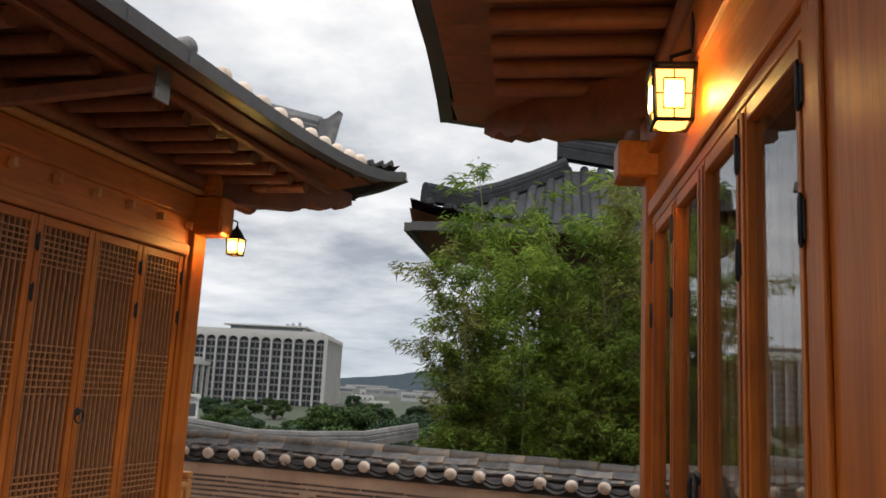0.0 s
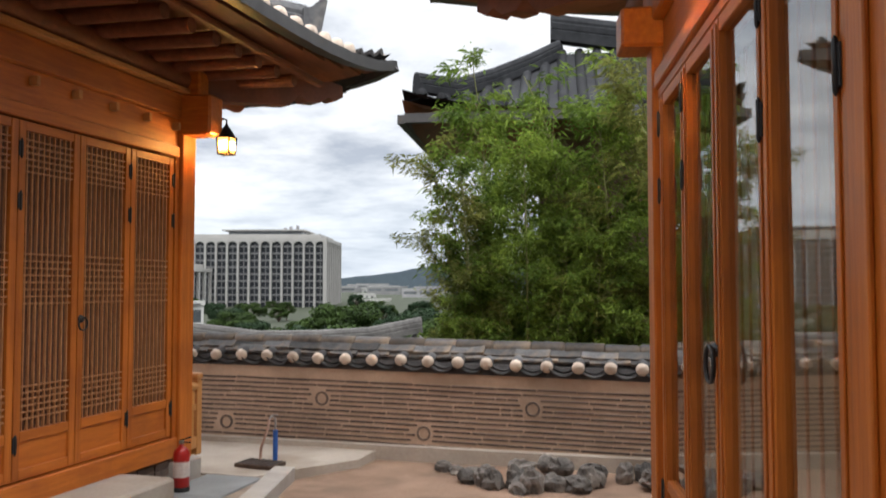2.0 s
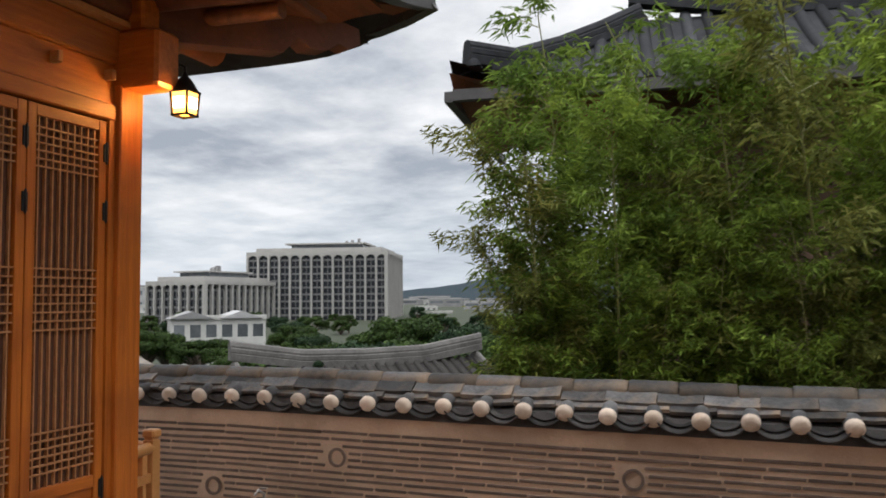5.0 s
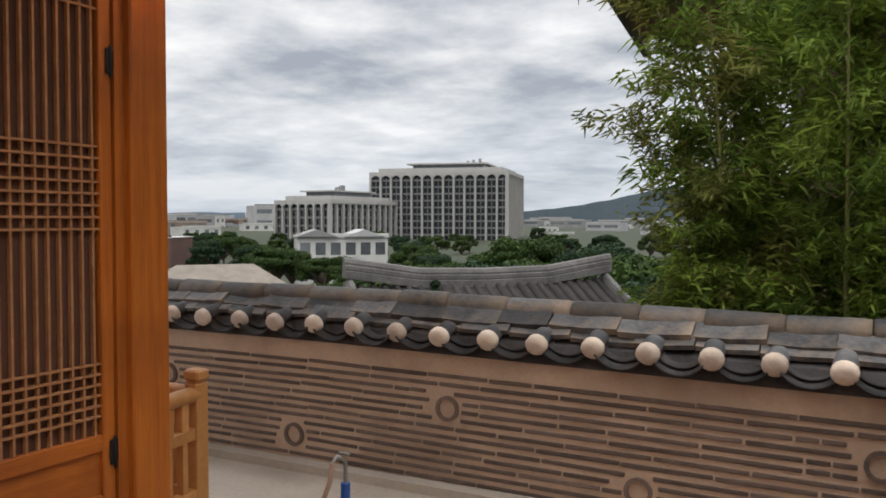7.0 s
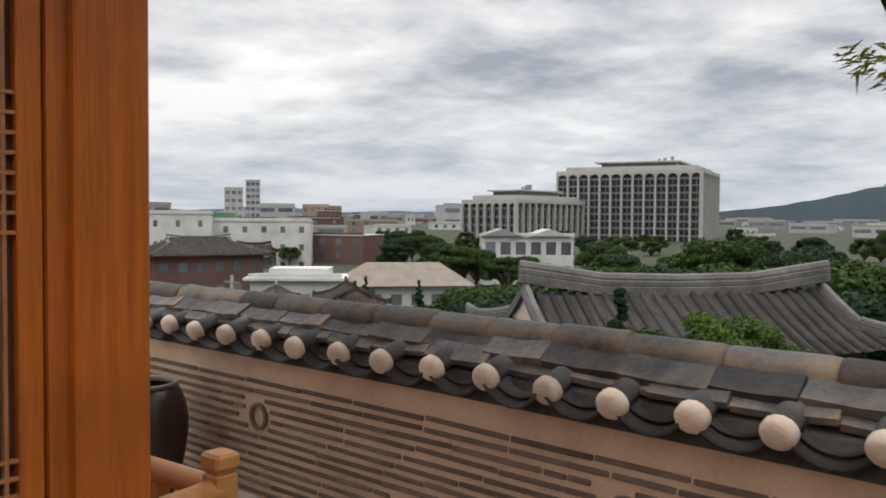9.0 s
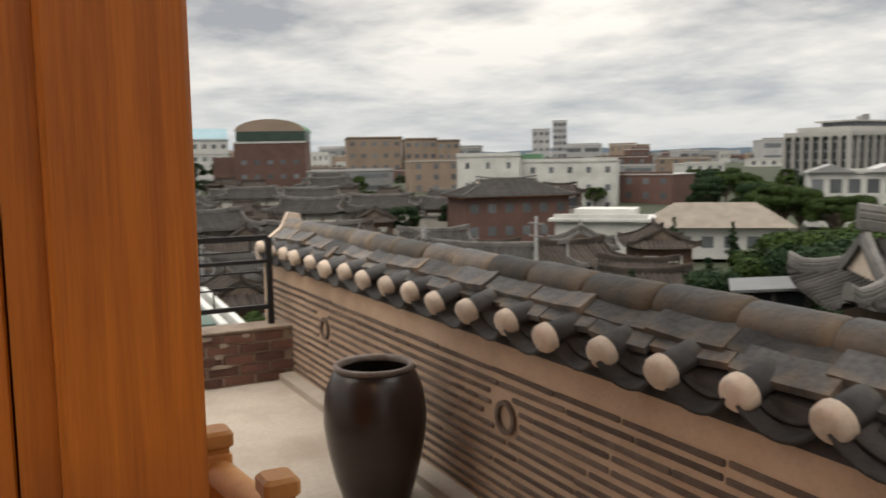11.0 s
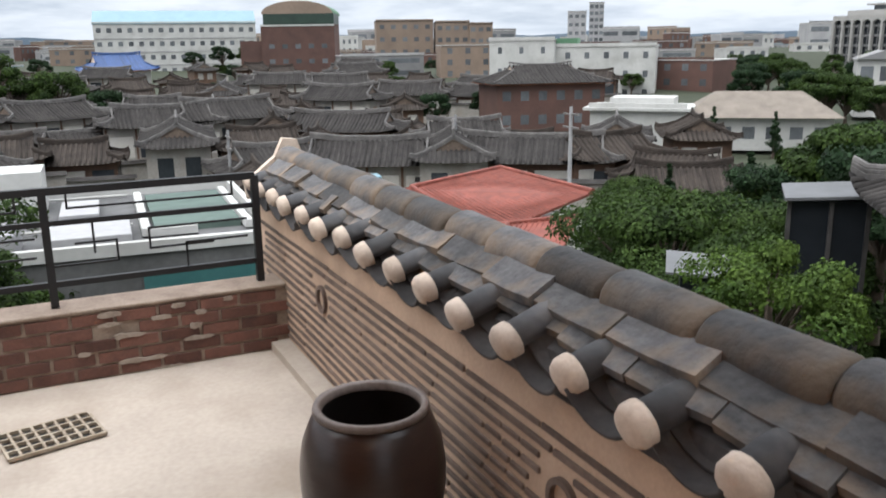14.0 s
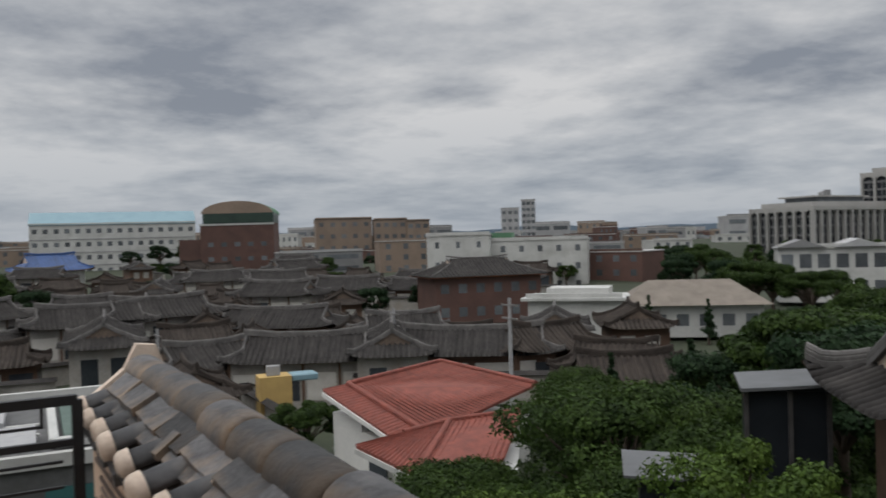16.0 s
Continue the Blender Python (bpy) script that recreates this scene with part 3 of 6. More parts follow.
smear_mat = surface("smeared lime mortar", (0.42, 0.355, 0.30), (0.22, 0.175, 0.14), 0.9, 9, (1, 1, 1), 60, 0.4)
for row in range(6):
    for k in range(3 if row > 2 else 2):
        y, w = rnd.uniform(6.25, 6.85) + 0.05 * (row - 3), rnd.uniform(0.05, 0.16)
        z, hh = min(0.312, 0.0015 + 0.0655 * row), rnd.uniform(0.012, 0.020)
        n = 14
        edge = [(PAR_X + 0.0125, y + w / 2 * math.cos(2 * math.pi * i / n) * rnd.uniform(0.75, 1.1), max(0.004, z + hh * math.copysign(abs(math.sin(2 * math.pi * i / n)) ** 0.5, math.sin(2 * math.pi * i / n)) * rnd.uniform(0.6, 1.1))) for i in range(n)]
        part("mortar_smear", Geo().prism(edge, (0.002 + 0.0006 * (k + row % 2 * 4), 0, 0)), smear_mat, parapet, "pale smeared mortar")
rail = thing("iron_railing", "black iron railing with key-pattern bars on the parapet", "railing")
RX = PAR_X - 0.09
for y in (7.14, 6.165, 5.19, 4.215, 3.24):
    part("post", Geo().box(RX - 0.018, RX + 0.018, y - 0.018, y + 0.018, PAR_H + 0.02, 0.905), iron, rail)
for z, r in ((0.905, 0.017), (0.755, 0.012), (0.465, 0.014)):
    part("rail", Geo().box(RX - r, RX + r, 3.0, 7.14, z - r, z + r), iron, rail)
for y in (6.165, 5.19, 4.215, 3.24):
    key = Geo()
    a, b = y + 0.06, y + 0.86
    z0, z1 = 0.48, 0.74
    q = 0.005
    for za, zb, ya, yb in ((z0 + 0.07, z0 + 0.07, y, y + 0.30), (z0 + 0.07, z0 + 0.17, y + 0.30, y + 0.30), (z0 + 0.17, z0 + 0.17, y + 0.12, y + 0.30),
                           (z1 - 0.05, z1 - 0.05, y + 0.45, y + 0.92), (z1 - 0.15, z1 - 0.05, y + 0.45, y + 0.45), (z1 - 0.15, z1 - 0.15, y + 0.45, y + 0.75),
                           (z0, z0 + 0.12, y + 0.62, y + 0.62), (z0 + 0.12, z0 + 0.12, y + 0.62, y + 0.92), (0.82, 0.82, y + 0.10, y + 0.86), (0.82, 0.89, y + 0.10, y + 0.10), (0.82, 0.89, y + 0.86, y + 0.86), (z0 + 0.12, z1, y + 0.2, y + 0.2)):
        key.box(RX - q, RX + q, ya - q, yb + q, za - q, zb + q)
    part("key_pattern", key, iron, rail)


# ---- tiled roofs ----
def sweep_curve(r):
    return r * (0.72 + 0.28 * r)


class Roof:
    """A hip-and-gable tile roof round the origin: eaves at |x| = a, |y| = b, the gables g in from the short eaves."""

    def __init__(self, a, b, rise, lift=0.35, g=None, pitch=0.3):
        self.a, self.b, self.rise, self.lift, self.g, self.pitch = a, b, rise, lift, b * 0.6 if g is None else g, pitch

    def z(self, x, y):
        dx, dy = self.a - abs(x), self.b - abs(y)
        d = dy if dx >= self.g else min(dx, dy)
        corner = (abs(x) / self.a) ** 5 * (abs(y) / self.b) ** 5
        return self.rise * sweep_curve(max(d, 0) / self.b) + self.lift * corner

    def lines(self):
        """Runs of tiles from eave to ridge, side by side, as lists of points."""
        out = []
        a, b, g = self.a, self.b, self.g
        n = max(4, round(2 * a / self.pitch))
        for sy in (-1, 1):
            run = []
            for i in range(n + 1):
                x = -a + 2 * a * i / n
                top = b if a - abs(x) >= g - 1e-6 else min(b, a - abs(x))
                run.append([(x, sy * (b - top * k / 4), self.z(x, sy * (b - top * k / 4))) for k in range(5)])
            out.append(run if sy < 0 else run[::-1])
        n = max(4, round(2 * b / self.pitch))
        for sx in (-1, 1):
            run = []
            for i in range(n + 1):
                y = -b + 2 * b * i / n
                top = min(g, b - abs(y))
                pts = []
                for k in range(5):
                    d = top * k / 4
                    x = sx * (a - d)
                    corner = (abs(x) / a) ** 5 * (abs(y) / b) ** 5
                    pts.append((x, y, self.rise * sweep_curve(d / b) + self.lift * corner))
                run.append(pts)
            out.append(run[::-1] if sx < 0 else run)
        return out

    def deck(self, under=0.0):
        g = Geo()
        for run in self.lines():
            m = len(run[0])
            g.add([(x, y, z - under) for line in run for x, y, z in line], [(i * m + k, (i + 1) * m + k, (i + 1) * m + k + 1, i * m + k + 1) for i in range(len(run) - 1) for k in range(m - 1)], True)
        return g

    def ribs(self, r=0.075, n=4, every=1):
        g = Geo()
        for run in self.lines():
            for line in run[::every]:
                p = [Vector(q) for q in line]
                if (p[-1] - p[0]).length < 0.25:
                    continue
                side = Vector((p[-1].y - p[0].y, p[0].x - p[-1].x, 0)).normalized()
                v = []
                for c in p:
                    v += [c + side * r * math.cos(math.pi * k / n) + Vector((0, 0, r * 1.1 * math.sin(math.pi * k / n) + 0.01)) for k in range(n + 1)]
                m = n + 1
                g.add(v, [(i * m + k, i * m + k + 1, (i + 1) * m + k + 1, (i + 1) * m + k) for i in range(len(p) - 1) for k in range(n)] + [tuple(range(m - 1, -1, -1))], True)
        return g

    def ridge_lines(self):
        a, b, g = self.a, self.b, self.g
        e = a - g
        main = [(x * e, 0, self.rise + 0.26 * abs(x) ** 3) for x in (-1.04, -0.5, 0, 0.5, 1.04)]
        rest = []
        for sx in (-1, 1):
            for sy in (-1, 1):
                run = [(sx * e, sy * b * k / 3 * (1 - g / b), 0) for k in range(4)]
                run = [(x, y, self.rise * sweep_curve(1 - abs(y) / b)) for x, y, _ in run]
                for k in range(5):
                    d = g * (1 - k / 4 * 0.92)
                    x, y = sx * (a - d), sy * (b - d)
                    run.append((x, y, self.rise * sweep_curve(d / b) + self.lift * (abs(x) / a) ** 5 * (abs(y) / b) ** 5 + 0.05))
                rest.append(run if g < b * 0.98 else run[4:])
        return main, rest


def bars(geo, path, w, h, tip=0.0):
    """A ridge of stacked tiles swept along path; tip turns its end up."""
    pts = [Vector(p) for p in path]
    if tip:
        pts[-1] = pts[-1] + Vector((0, 0, tip))
    shape = [(-0.5, -0.25), (-0.5, 0.25), (-0.42, 0.3), (-0.46, 0.36), (-0.46, 0.62), (-0.38, 0.68), (-0.4, 0.82), (-0.26, 1.08), (0, 1.16), (0.26, 1.08), (0.4, 0.82), (0.38, 0.68), (0.46, 0.62), (0.46, 0.36), (0.42, 0.3), (0.5, 0.25), (0.5, -0.25)]
    v, n = [], len(shape)
    for i, p in enumerate(pts):
        d = pts[min(i + 1, len(pts) - 1)] - pts[max(i - 1, 0)]
        side = Vector((d.y, -d.x, 0)).normalized()
        v += [p + side * (s * w) + Vector((0, 0, t * h)) for s, t in shape]
    f = [(i * n + k, i * n + (k + 1) % n, (i + 1) * n + (k + 1) % n, (i + 1) * n + k) for i in range(len(pts) - 1) for k in range(n)]
    return geo.add(v, f + [tuple(range(n - 1, -1, -1)), tuple(range((len(pts) - 1) * n, len(pts) * n))])


ridge_mat = surface("weathered roof ridge", (0.14, 0.132, 0.126), (0.06, 0.056, 0.054), 0.8, 2.0, fine=14, bump=0.2)


def roof_parts(parent, roof, at, tile=None, rib=0.075, soffit=True, main_h=0.32, hip_h=0.2, n=4, hips=True):
    tile = tile or tile_joined
    top = part("roof", roof.deck(), tile, parent, "dark clay tile roof", at)
    part("tile_ribs", roof.ribs(rib, n), tile, top)
    main, rest = roof.ridge_lines()
    pale = ridge_mat if tile is tile_joined else tile
    part("ridge", bars(Geo(), main, 0.24, main_h), pale, top)
    for line in rest if hips else ():
        part("hip_ridge", bars(Geo(), line, 0.18, hip_h, 0.06), pale, top)
    e = roof.a - roof.g
    for s in (-1, 1):
        w = roof.b - roof.g
        part("gable", Geo().prism([(s * e, -w, roof.rise * sweep_curve(roof.g / roof.b)), (s * e, w, roof.rise * sweep_curve(roof.g / roof.b)), (s * e, 0, roof.rise)], (-0.06 * s, 0, 0)), plaster_end, top)
    if soffit:
        part("soffit", roof.deck(0.14), wood_rafter, top)
    return top

# ---- the house with lattice doors ----
FX = -3.74
house_a = thing("house", "orange pine tile-roofed house with lattice doors", "house", kind="structure")
part("wall", Geo().box(FX - 1.25, FX - 0.12, -3.0, 5.35, 0.0, 3.0), plaster_end, house_a)
part("foundation", Geo().box(FX - 0.13, FX - 0.02, -3.0, 5.7, -0.1, 0.17), brick_dark, house_a, "dark brick footing")
for k in range(9):
    part("footing_brick", Geo().box(FX - 0.02, FX - 0.008, 5.08 + 0.2 * (k % 3), 5.26 + 0.2 * (k % 3), 0.0 + 0.055 * (k // 3), 0.045 + 0.055 * (k // 3), c=0.004), brick_dark, house_a)
for y0, y1, deep in ((5.70, 5.872, 0.05), (1.42, 1.60, 0.14), (-2.7, -2.5, 0.14)):
    col = part("column", Geo().box(FX - deep, FX + 0.035, y0, y1, 0.14, 2.62, c=0.012), wood_up, house_a)
    part("base_stone", Geo().box(FX - 0.2, FX + 0.09, y0 - 0.06, y1 + 0.05, -0.1, 0.14, c=0.02), stone_pale, col, "square granite base stone")
part("jamb", Geo().box(FX - 0.09, FX + 0.004, 5.655, 5.712, 0.17, 2.40), wood_up, house_a)
part("end_board", Geo().box(FX - 0.14, FX - 0.088, 5.402, 5.708, 0.14, 2.86), wood_up, house_a)
part("jamb", Geo().box(FX - 0.09, FX + 0.004, 1.60, 1.645, 0.30, 2.40), wood_up, house_a)
part("sill_beam", Geo().box(FX - 0.10, FX + 0.022, -2.5, 5.70, 0.17, 0.315, c=0.01), wood_along, house_a)
part("head_beam", Geo().box(FX - 0.10, FX + 0.012, -2.5, 5.70, 2.385, 2.47, c=0.01), wood_along, house_a)
part("lintel_board", Geo().box(FX - 0.08, FX - 0.012, -2.5, 5.70, 2.472, 2.68), wood_along, house_a)
part("lintel_beam", Geo().box(FX - 0.10, FX + 0.02, -2.5, 5.95, 2.682, 2.87, c=0.02), wood_along, house_a)
part("plate_moulding", Geo().box(FX - 0.03, FX + 0.075, -2.6, 6.1, 2.872, 2.905, c=0.005), wood_rail, house_a, "pale edge moulding")
part("eave_purlin", Geo().tube([(FX, -3.0, 2.985), (FX, 6.55, 2.985)], 0.085, 12), wood_rafter, house_a)
part("cross_beam", Geo().box(FX - 0.15, FX + 0.26, 5.695, 5.885, 2.56, 2.86, c=0.03), wood_across, house_a, "beam end at the corner post")
part("side_wall", Geo().box(FX - 1.25, FX - 0.14, 5.352, 5.40, 0.14, 3.0), wood_across, house_a)
part("side_beam", Geo().box(FX - 1.25, FX + 0.15, 5.72, 5.86, 2.865, 3.05, c=0.02), wood_across, house_a)
for k in range(8):
    y = 5.64 - 0.355 * k
    peg = part("peg", Geo().box(FX - 0.012, FX + 0.045, y - 0.016, y + 0.016, 2.585, 2.64, c=0.006), wood_rail, house_a, "squared wooden peg end")
# corner beam with a scrolled end
scroll = [(0, 0, 0.10), (1.32, 0, 0.22), (1.46, 0, 0.20), (1.47, 0, 0.10), (1.38, 0, 0.05), (1.30, 0, 0.075), (1.21, 0, 0.01), (1.08, 0, 0.0), (1.0, 0, 0.05), (0.9, 0, -0.06), (0, 0, -0.16)]
part("corner_beam", Geo().prism([(x, 0.07, z) for x, _, z in scroll], (0, -0.14, 0)), wood_rafter, house_a, "scrolled corner beam", pose(FX, 5.80, 3.0, 0, 0, 62))
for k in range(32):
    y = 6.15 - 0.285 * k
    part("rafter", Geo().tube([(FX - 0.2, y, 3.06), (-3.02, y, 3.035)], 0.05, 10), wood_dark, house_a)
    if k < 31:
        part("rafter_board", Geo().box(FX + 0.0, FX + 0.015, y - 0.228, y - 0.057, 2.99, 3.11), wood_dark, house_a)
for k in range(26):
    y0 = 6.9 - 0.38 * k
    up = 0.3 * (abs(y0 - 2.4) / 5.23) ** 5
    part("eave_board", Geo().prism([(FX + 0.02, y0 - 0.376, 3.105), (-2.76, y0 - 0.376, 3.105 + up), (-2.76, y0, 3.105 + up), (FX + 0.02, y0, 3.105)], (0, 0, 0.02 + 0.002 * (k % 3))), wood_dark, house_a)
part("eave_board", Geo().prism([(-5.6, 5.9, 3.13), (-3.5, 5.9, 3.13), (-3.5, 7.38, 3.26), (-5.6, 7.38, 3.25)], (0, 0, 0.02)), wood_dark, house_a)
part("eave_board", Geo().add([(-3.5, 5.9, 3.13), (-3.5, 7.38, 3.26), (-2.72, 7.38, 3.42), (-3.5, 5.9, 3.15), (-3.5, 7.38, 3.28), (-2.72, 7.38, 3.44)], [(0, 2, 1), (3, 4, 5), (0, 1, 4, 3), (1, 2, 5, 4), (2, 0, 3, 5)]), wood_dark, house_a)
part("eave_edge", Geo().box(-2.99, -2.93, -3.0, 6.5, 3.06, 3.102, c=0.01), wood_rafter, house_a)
strut = part("strut", Geo().beam((FX, 3.42, 2.80), (-2.80, 3.82, 3.02), 0.07, 0.08, 0.008), wood_dark, house_a)
part("metal_plate", Geo().box(-2.80, -2.785, 3.78, 3.91, 2.92, 3.10), metal_grey, strut, "bare metal end plate")

ROOF_A = Roof(5.23, 1.6, 0.6, 0.42, 1.0, 0.245)
roof_top = roof_parts(house_a, ROOF_A, pose(-4.28, 2.23, 3.16, 0, 0, 90), tile_joined, 0.055, soffit=False, n=6, main_h=0.2, hips=False)
eave_line = []
for k in range(21):
    y = -3.0 + 10.46 * k / 20
    eave_line.append((-2.665, y, 3.145 + 0.315 * max(0.0, abs(y - 2.23) / 5.23) ** 5))
g = Geo()
for a, b in zip(eave_line, eave_line[1:]):
    g.beam(Vector(a), Vector(b) + (Vector(b) - Vector(a)) * 0.01, 0.10, 0.09)
part("gutter", g, gutter_mat, house_a, "dark metal gutter along the eave")
g = Geo()
north = [(-2.62 - 3.3 * k / 16, 7.44, 3.27 + 0.19 * abs(1 - k / 8) ** 4) for k in range(17)]
for a, b in zip(north, north[1:]):
    g.beam(Vector(a), Vector(b) + (Vector(b) - Vector(a)) * 0.01, 0.10, 0.09)
part("gutter", g, gutter_mat, house_a)
end_cap = Geo().lathe([(0.0, 0.03), (0.05, 0.028), (0.066, 0.0), (0.066, -0.03)], 12).mesh("plaster_end", plaster_end)
for k in range(10):
    y = 6.46 - 0.245 * k
    part("plaster_end", end_cap, None, house_a, "pale plastered tile end", at=pose(-2.675, y, 3.205 + 0.36 * (abs(y - 2.23) / 5.23) ** 5, 0, 84, 0))
hip_path = [(-4.2, 5.45, 3.64), (-3.78, 5.9, 3.58), (-3.45, 6.27, 3.53), (-3.14, 6.58, 3.51)]
part("corner_hip", bars(Geo(), hip_path, 0.2, 0.24), tile_dark, house_a, "stacked tile hip at the corner")
part("horn_tile", Geo().prism([(-3.17, 6.55, 3.52), (-3.06, 6.66, 3.54), (-3.02, 6.70, 3.82), (-3.05, 6.67, 3.845), (-3.12, 6.60, 3.75), (-3.17, 6.55, 3.73)], (0.07, -0.07, 0)), tile_dark, house_a, "upturned end tile of the hip")
for k in range(9):
    x = -2.80 - 0.245 * k
    part("plaster_end", end_cap, None, house_a, "pale plastered tile end", at=pose(x, 7.48, 3.275 + 0.27 * max(0, 1 - k * 0.092) ** 5, -80, 0, 0))

knob = Geo().lathe([(0.0, 0.05), (0.05, 0.045), (0.075, 0.02), (0.08, -0.05), (0.07, -0.3)], 14)
part("ridge_end", knob, tile_dark, house_a, "round end tile of the descending ridge", pose(-3.4, 4.92, 3.735, 0, 80, 0))
hinge_geo = Geo()
hinge_geo.box(0, 0.008, -0.017, 0.017, -0.045, 0.045, c=0.006)
hinge_geo.tube([(0.009, 0, -0.06), (0.009, 0, -0.05), (0.009, 0, 0.05), (0.009, 0, 0.06)], [0.002, 0.0065, 0.0065, 0.002], 6)
hinge_mesh = hinge_geo.mesh("hinge", iron)
pull_geo = Geo().lathe([(0.0, 0.012), (0.022, 0.012), (0.026, 0.0)], 14, pose(0, 0, 0, 0, 90, 0))
pull_geo.tube([(0.02, 0.04 * math.sin(2 * math.pi * k / 16), -0.03 + 0.04 * math.cos(2 * math.pi * k / 16)) for k in range(17)], 0.006, 6)
pull_mesh = pull_geo.mesh("ring_pull", iron)


def lattice_door(number, y0, y1, hinge_at, pull=None):
    """A framed leaf: a fine lattice over a plain lining, with a sunk board below."""
    d = thing("door_%d" % number, "closed pine lattice door leaf with a sunk lower board", "door", "lattice doors", "structure")
    x = FX - 0.008
    za, zb, zc = 0.325, 0.60, 2.375
    st = 0.052
    y0, y1 = y0 + 0.003, y1 - 0.003
    for a, b in ((y0, y0 + st), (y1 - st, y1)):
        part("stile", Geo().box(x - 0.035, x, a, b, za, zc, c=0.005), wood_up, d)
    for a, b in ((za, za + 0.06), (zb - 0.06, zb), (zc - 0.055, zc)):
        part("rail", Geo().box(x - 0.035, x - 0.002, y0 + st, y1 - st, a, b, c=0.005), wood_along, d)
    part("lower_board", Geo().box(x - 0.03, x - 0.016, y0 + st, y1 - st, za + 0.06, zb - 0.06), wood_along, d)
    part("lining", Geo().box(x - 0.034, x - 0.027, y0 + st, y1 - st, zb, zc - 0.055), paper, d, "dark brown lining")
    n = 9
    for k in range(n):
        y = y0 + st + (y1 - y0 - 2 * st) * (k + 0.5) / n
        part("slat", Geo().box(x - 0.026, x - 0.010, y - 0.0042, y + 0.0042, zb, zc - 0.055), lattice, d)
    rows = [2.27 - 0.037 * k for k in range(6)] + [1.61 - 0.041 * k for k in range(8)] + [0.85 - 0.037 * k for k in range(6)]
    for z in rows:
        part("crossbar", Geo().box(x - 0.022, x - 0.007, y0 + st, y1 - st, z - 0.004, z + 0.004), lattice, d)
    for z in (2.21, 1.91, 0.53):
        part("hinge", hinge_mesh, None, d, "black iron hinge", at=pose(x, hinge_at, z))
    if pull:
        part("ring_pull", pull_mesh, None, d, "black iron ring pull", at=pose(x, pull, 1.22))


edges = [5.655 - 0.5055 * k for k in range(9)]
for k in range(8):
    hi, lo = edges[k], edges[k + 1]
    lattice_door(k + 1, lo, hi, hi - 0.012 if k % 4 in (0, 1) else lo + 0.012, lo + 0.03 if k % 4 == 1 else None)


# ---- lanterns ----
def lantern(label, at, w, h, cap, bars_in):
    lamp = thing("wall_lantern", label, "lantern", at=at)
    t = 0.006
    frame_geo = Geo()
    for sx in (-1, 1):
        for sy in (-1, 1):
            frame_geo.beam((sx * w * 0.5, sy * w * 0.5, 0), (sx * w * 0.43, sy * w * 0.43, -h), 2 * t, 2 * t)
    for z, s in ((0, 0.5), (-h, 0.43)):
        for sx in (-1, 1):
            frame_geo.beam((sx * w * s, -w * s - t, z), (sx * w * s, w * s + t, z), 2 * t, 2 * t)
            frame_geo.beam((-w * s - t, sx * w * s, z), (w * s + t, sx * w * s, z), 2 * t, 2 * t)
    if bars_in:
        for a in range(4):
            m = pose(0, 0, 0, 0, 0, 90 * a)
            for p, q in (((-0.25, -0.2), (0.25, -0.2)), ((-0.25, -0.8), (0.25, -0.8)), ((-0.25, -0.2), (-0.25, -0.8)), ((0.25, -0.2), (0.25, -0.8)), ((0, 0), (0, -0.2)), ((0, -0.8), (0, -1)), ((-0.5, -0.5), (-0.25, -0.5)), ((0.25, -0.5), (0.5, -0.5))):
                frame_geo.beam(m @ Vector((p[0] * w, -w * 0.47, p[1] * h)), m @ Vector((q[0] * w, -w * 0.47, q[1] * h)), 0.005, 0.005)
    part("lamp_frame", frame_geo, iron, lamp, "black metal frame")
    for a in range(4):
        part("lamp_glass", Geo().prism([(-w * 0.48, -w * 0.485, -0.004), (w * 0.48, -w * 0.485, -0.004), (w * 0.41, -w * 0.415, -h + 0.004), (-w * 0.41, -w * 0.415, -h + 0.004)], (0, 0.003, 0)), lamp_glow, lamp, "glowing amber glass", pose(0, 0, 0, 0, 0, 90 * a))
        part("bulb", Geo().box(-w * (0.3 if cap else 0.2), w * (0.3 if cap else 0.2), -w * 0.505, -w * 0.498, -h * 0.72, -h * 0.28), bulb_glow, lamp, "bright lit core", pose(0, 0, 0, 0, 0, 90 * a))
    if cap:
        part("lamp_roof", Geo().lathe([(w * 0.74, 0.0), (w * 0.66, 0.012), (w * 0.45, 0.05), (w * 0.28, 0.075), (w * 0.16, 0.085), (0.012, 0.1), (0.0, 0.115)], 8), iron, lamp, "black domed cap")
        part("bracket", Geo().tube([(0, 0, 0.1), (0.0, 0, 0.135), (-0.03, 0, 0.15), (-0.08, 0, 0.135), (-0.14, 0, 0.13)], 0.007, 8), iron, lamp)
    else:
        part("lamp_roof", Geo().box(-w * 0.56, w * 0.56, -w * 0.56, w * 0.56, 0.004, 0.02, c=0.004), iron, lamp)
        part("bracket", Geo().tube([(0, 0, 0.02), (0.0, 0, 0.07), (0.09, 0, 0.10), (0.22, 0, 0.10)], 0.008, 8), iron, lamp)
        part("bottom_glass", Geo().lathe([(0.0, -h - 0.012), (w * 0.36, -h - 0.008), (w * 0.36, -h + 0.002)], 16), lamp_glow, lamp)
    return lamp


lantern("black domed lantern lit warm on the corner beam", pose(-3.46, 5.90, 2.56), 0.105, 0.125, True, False)

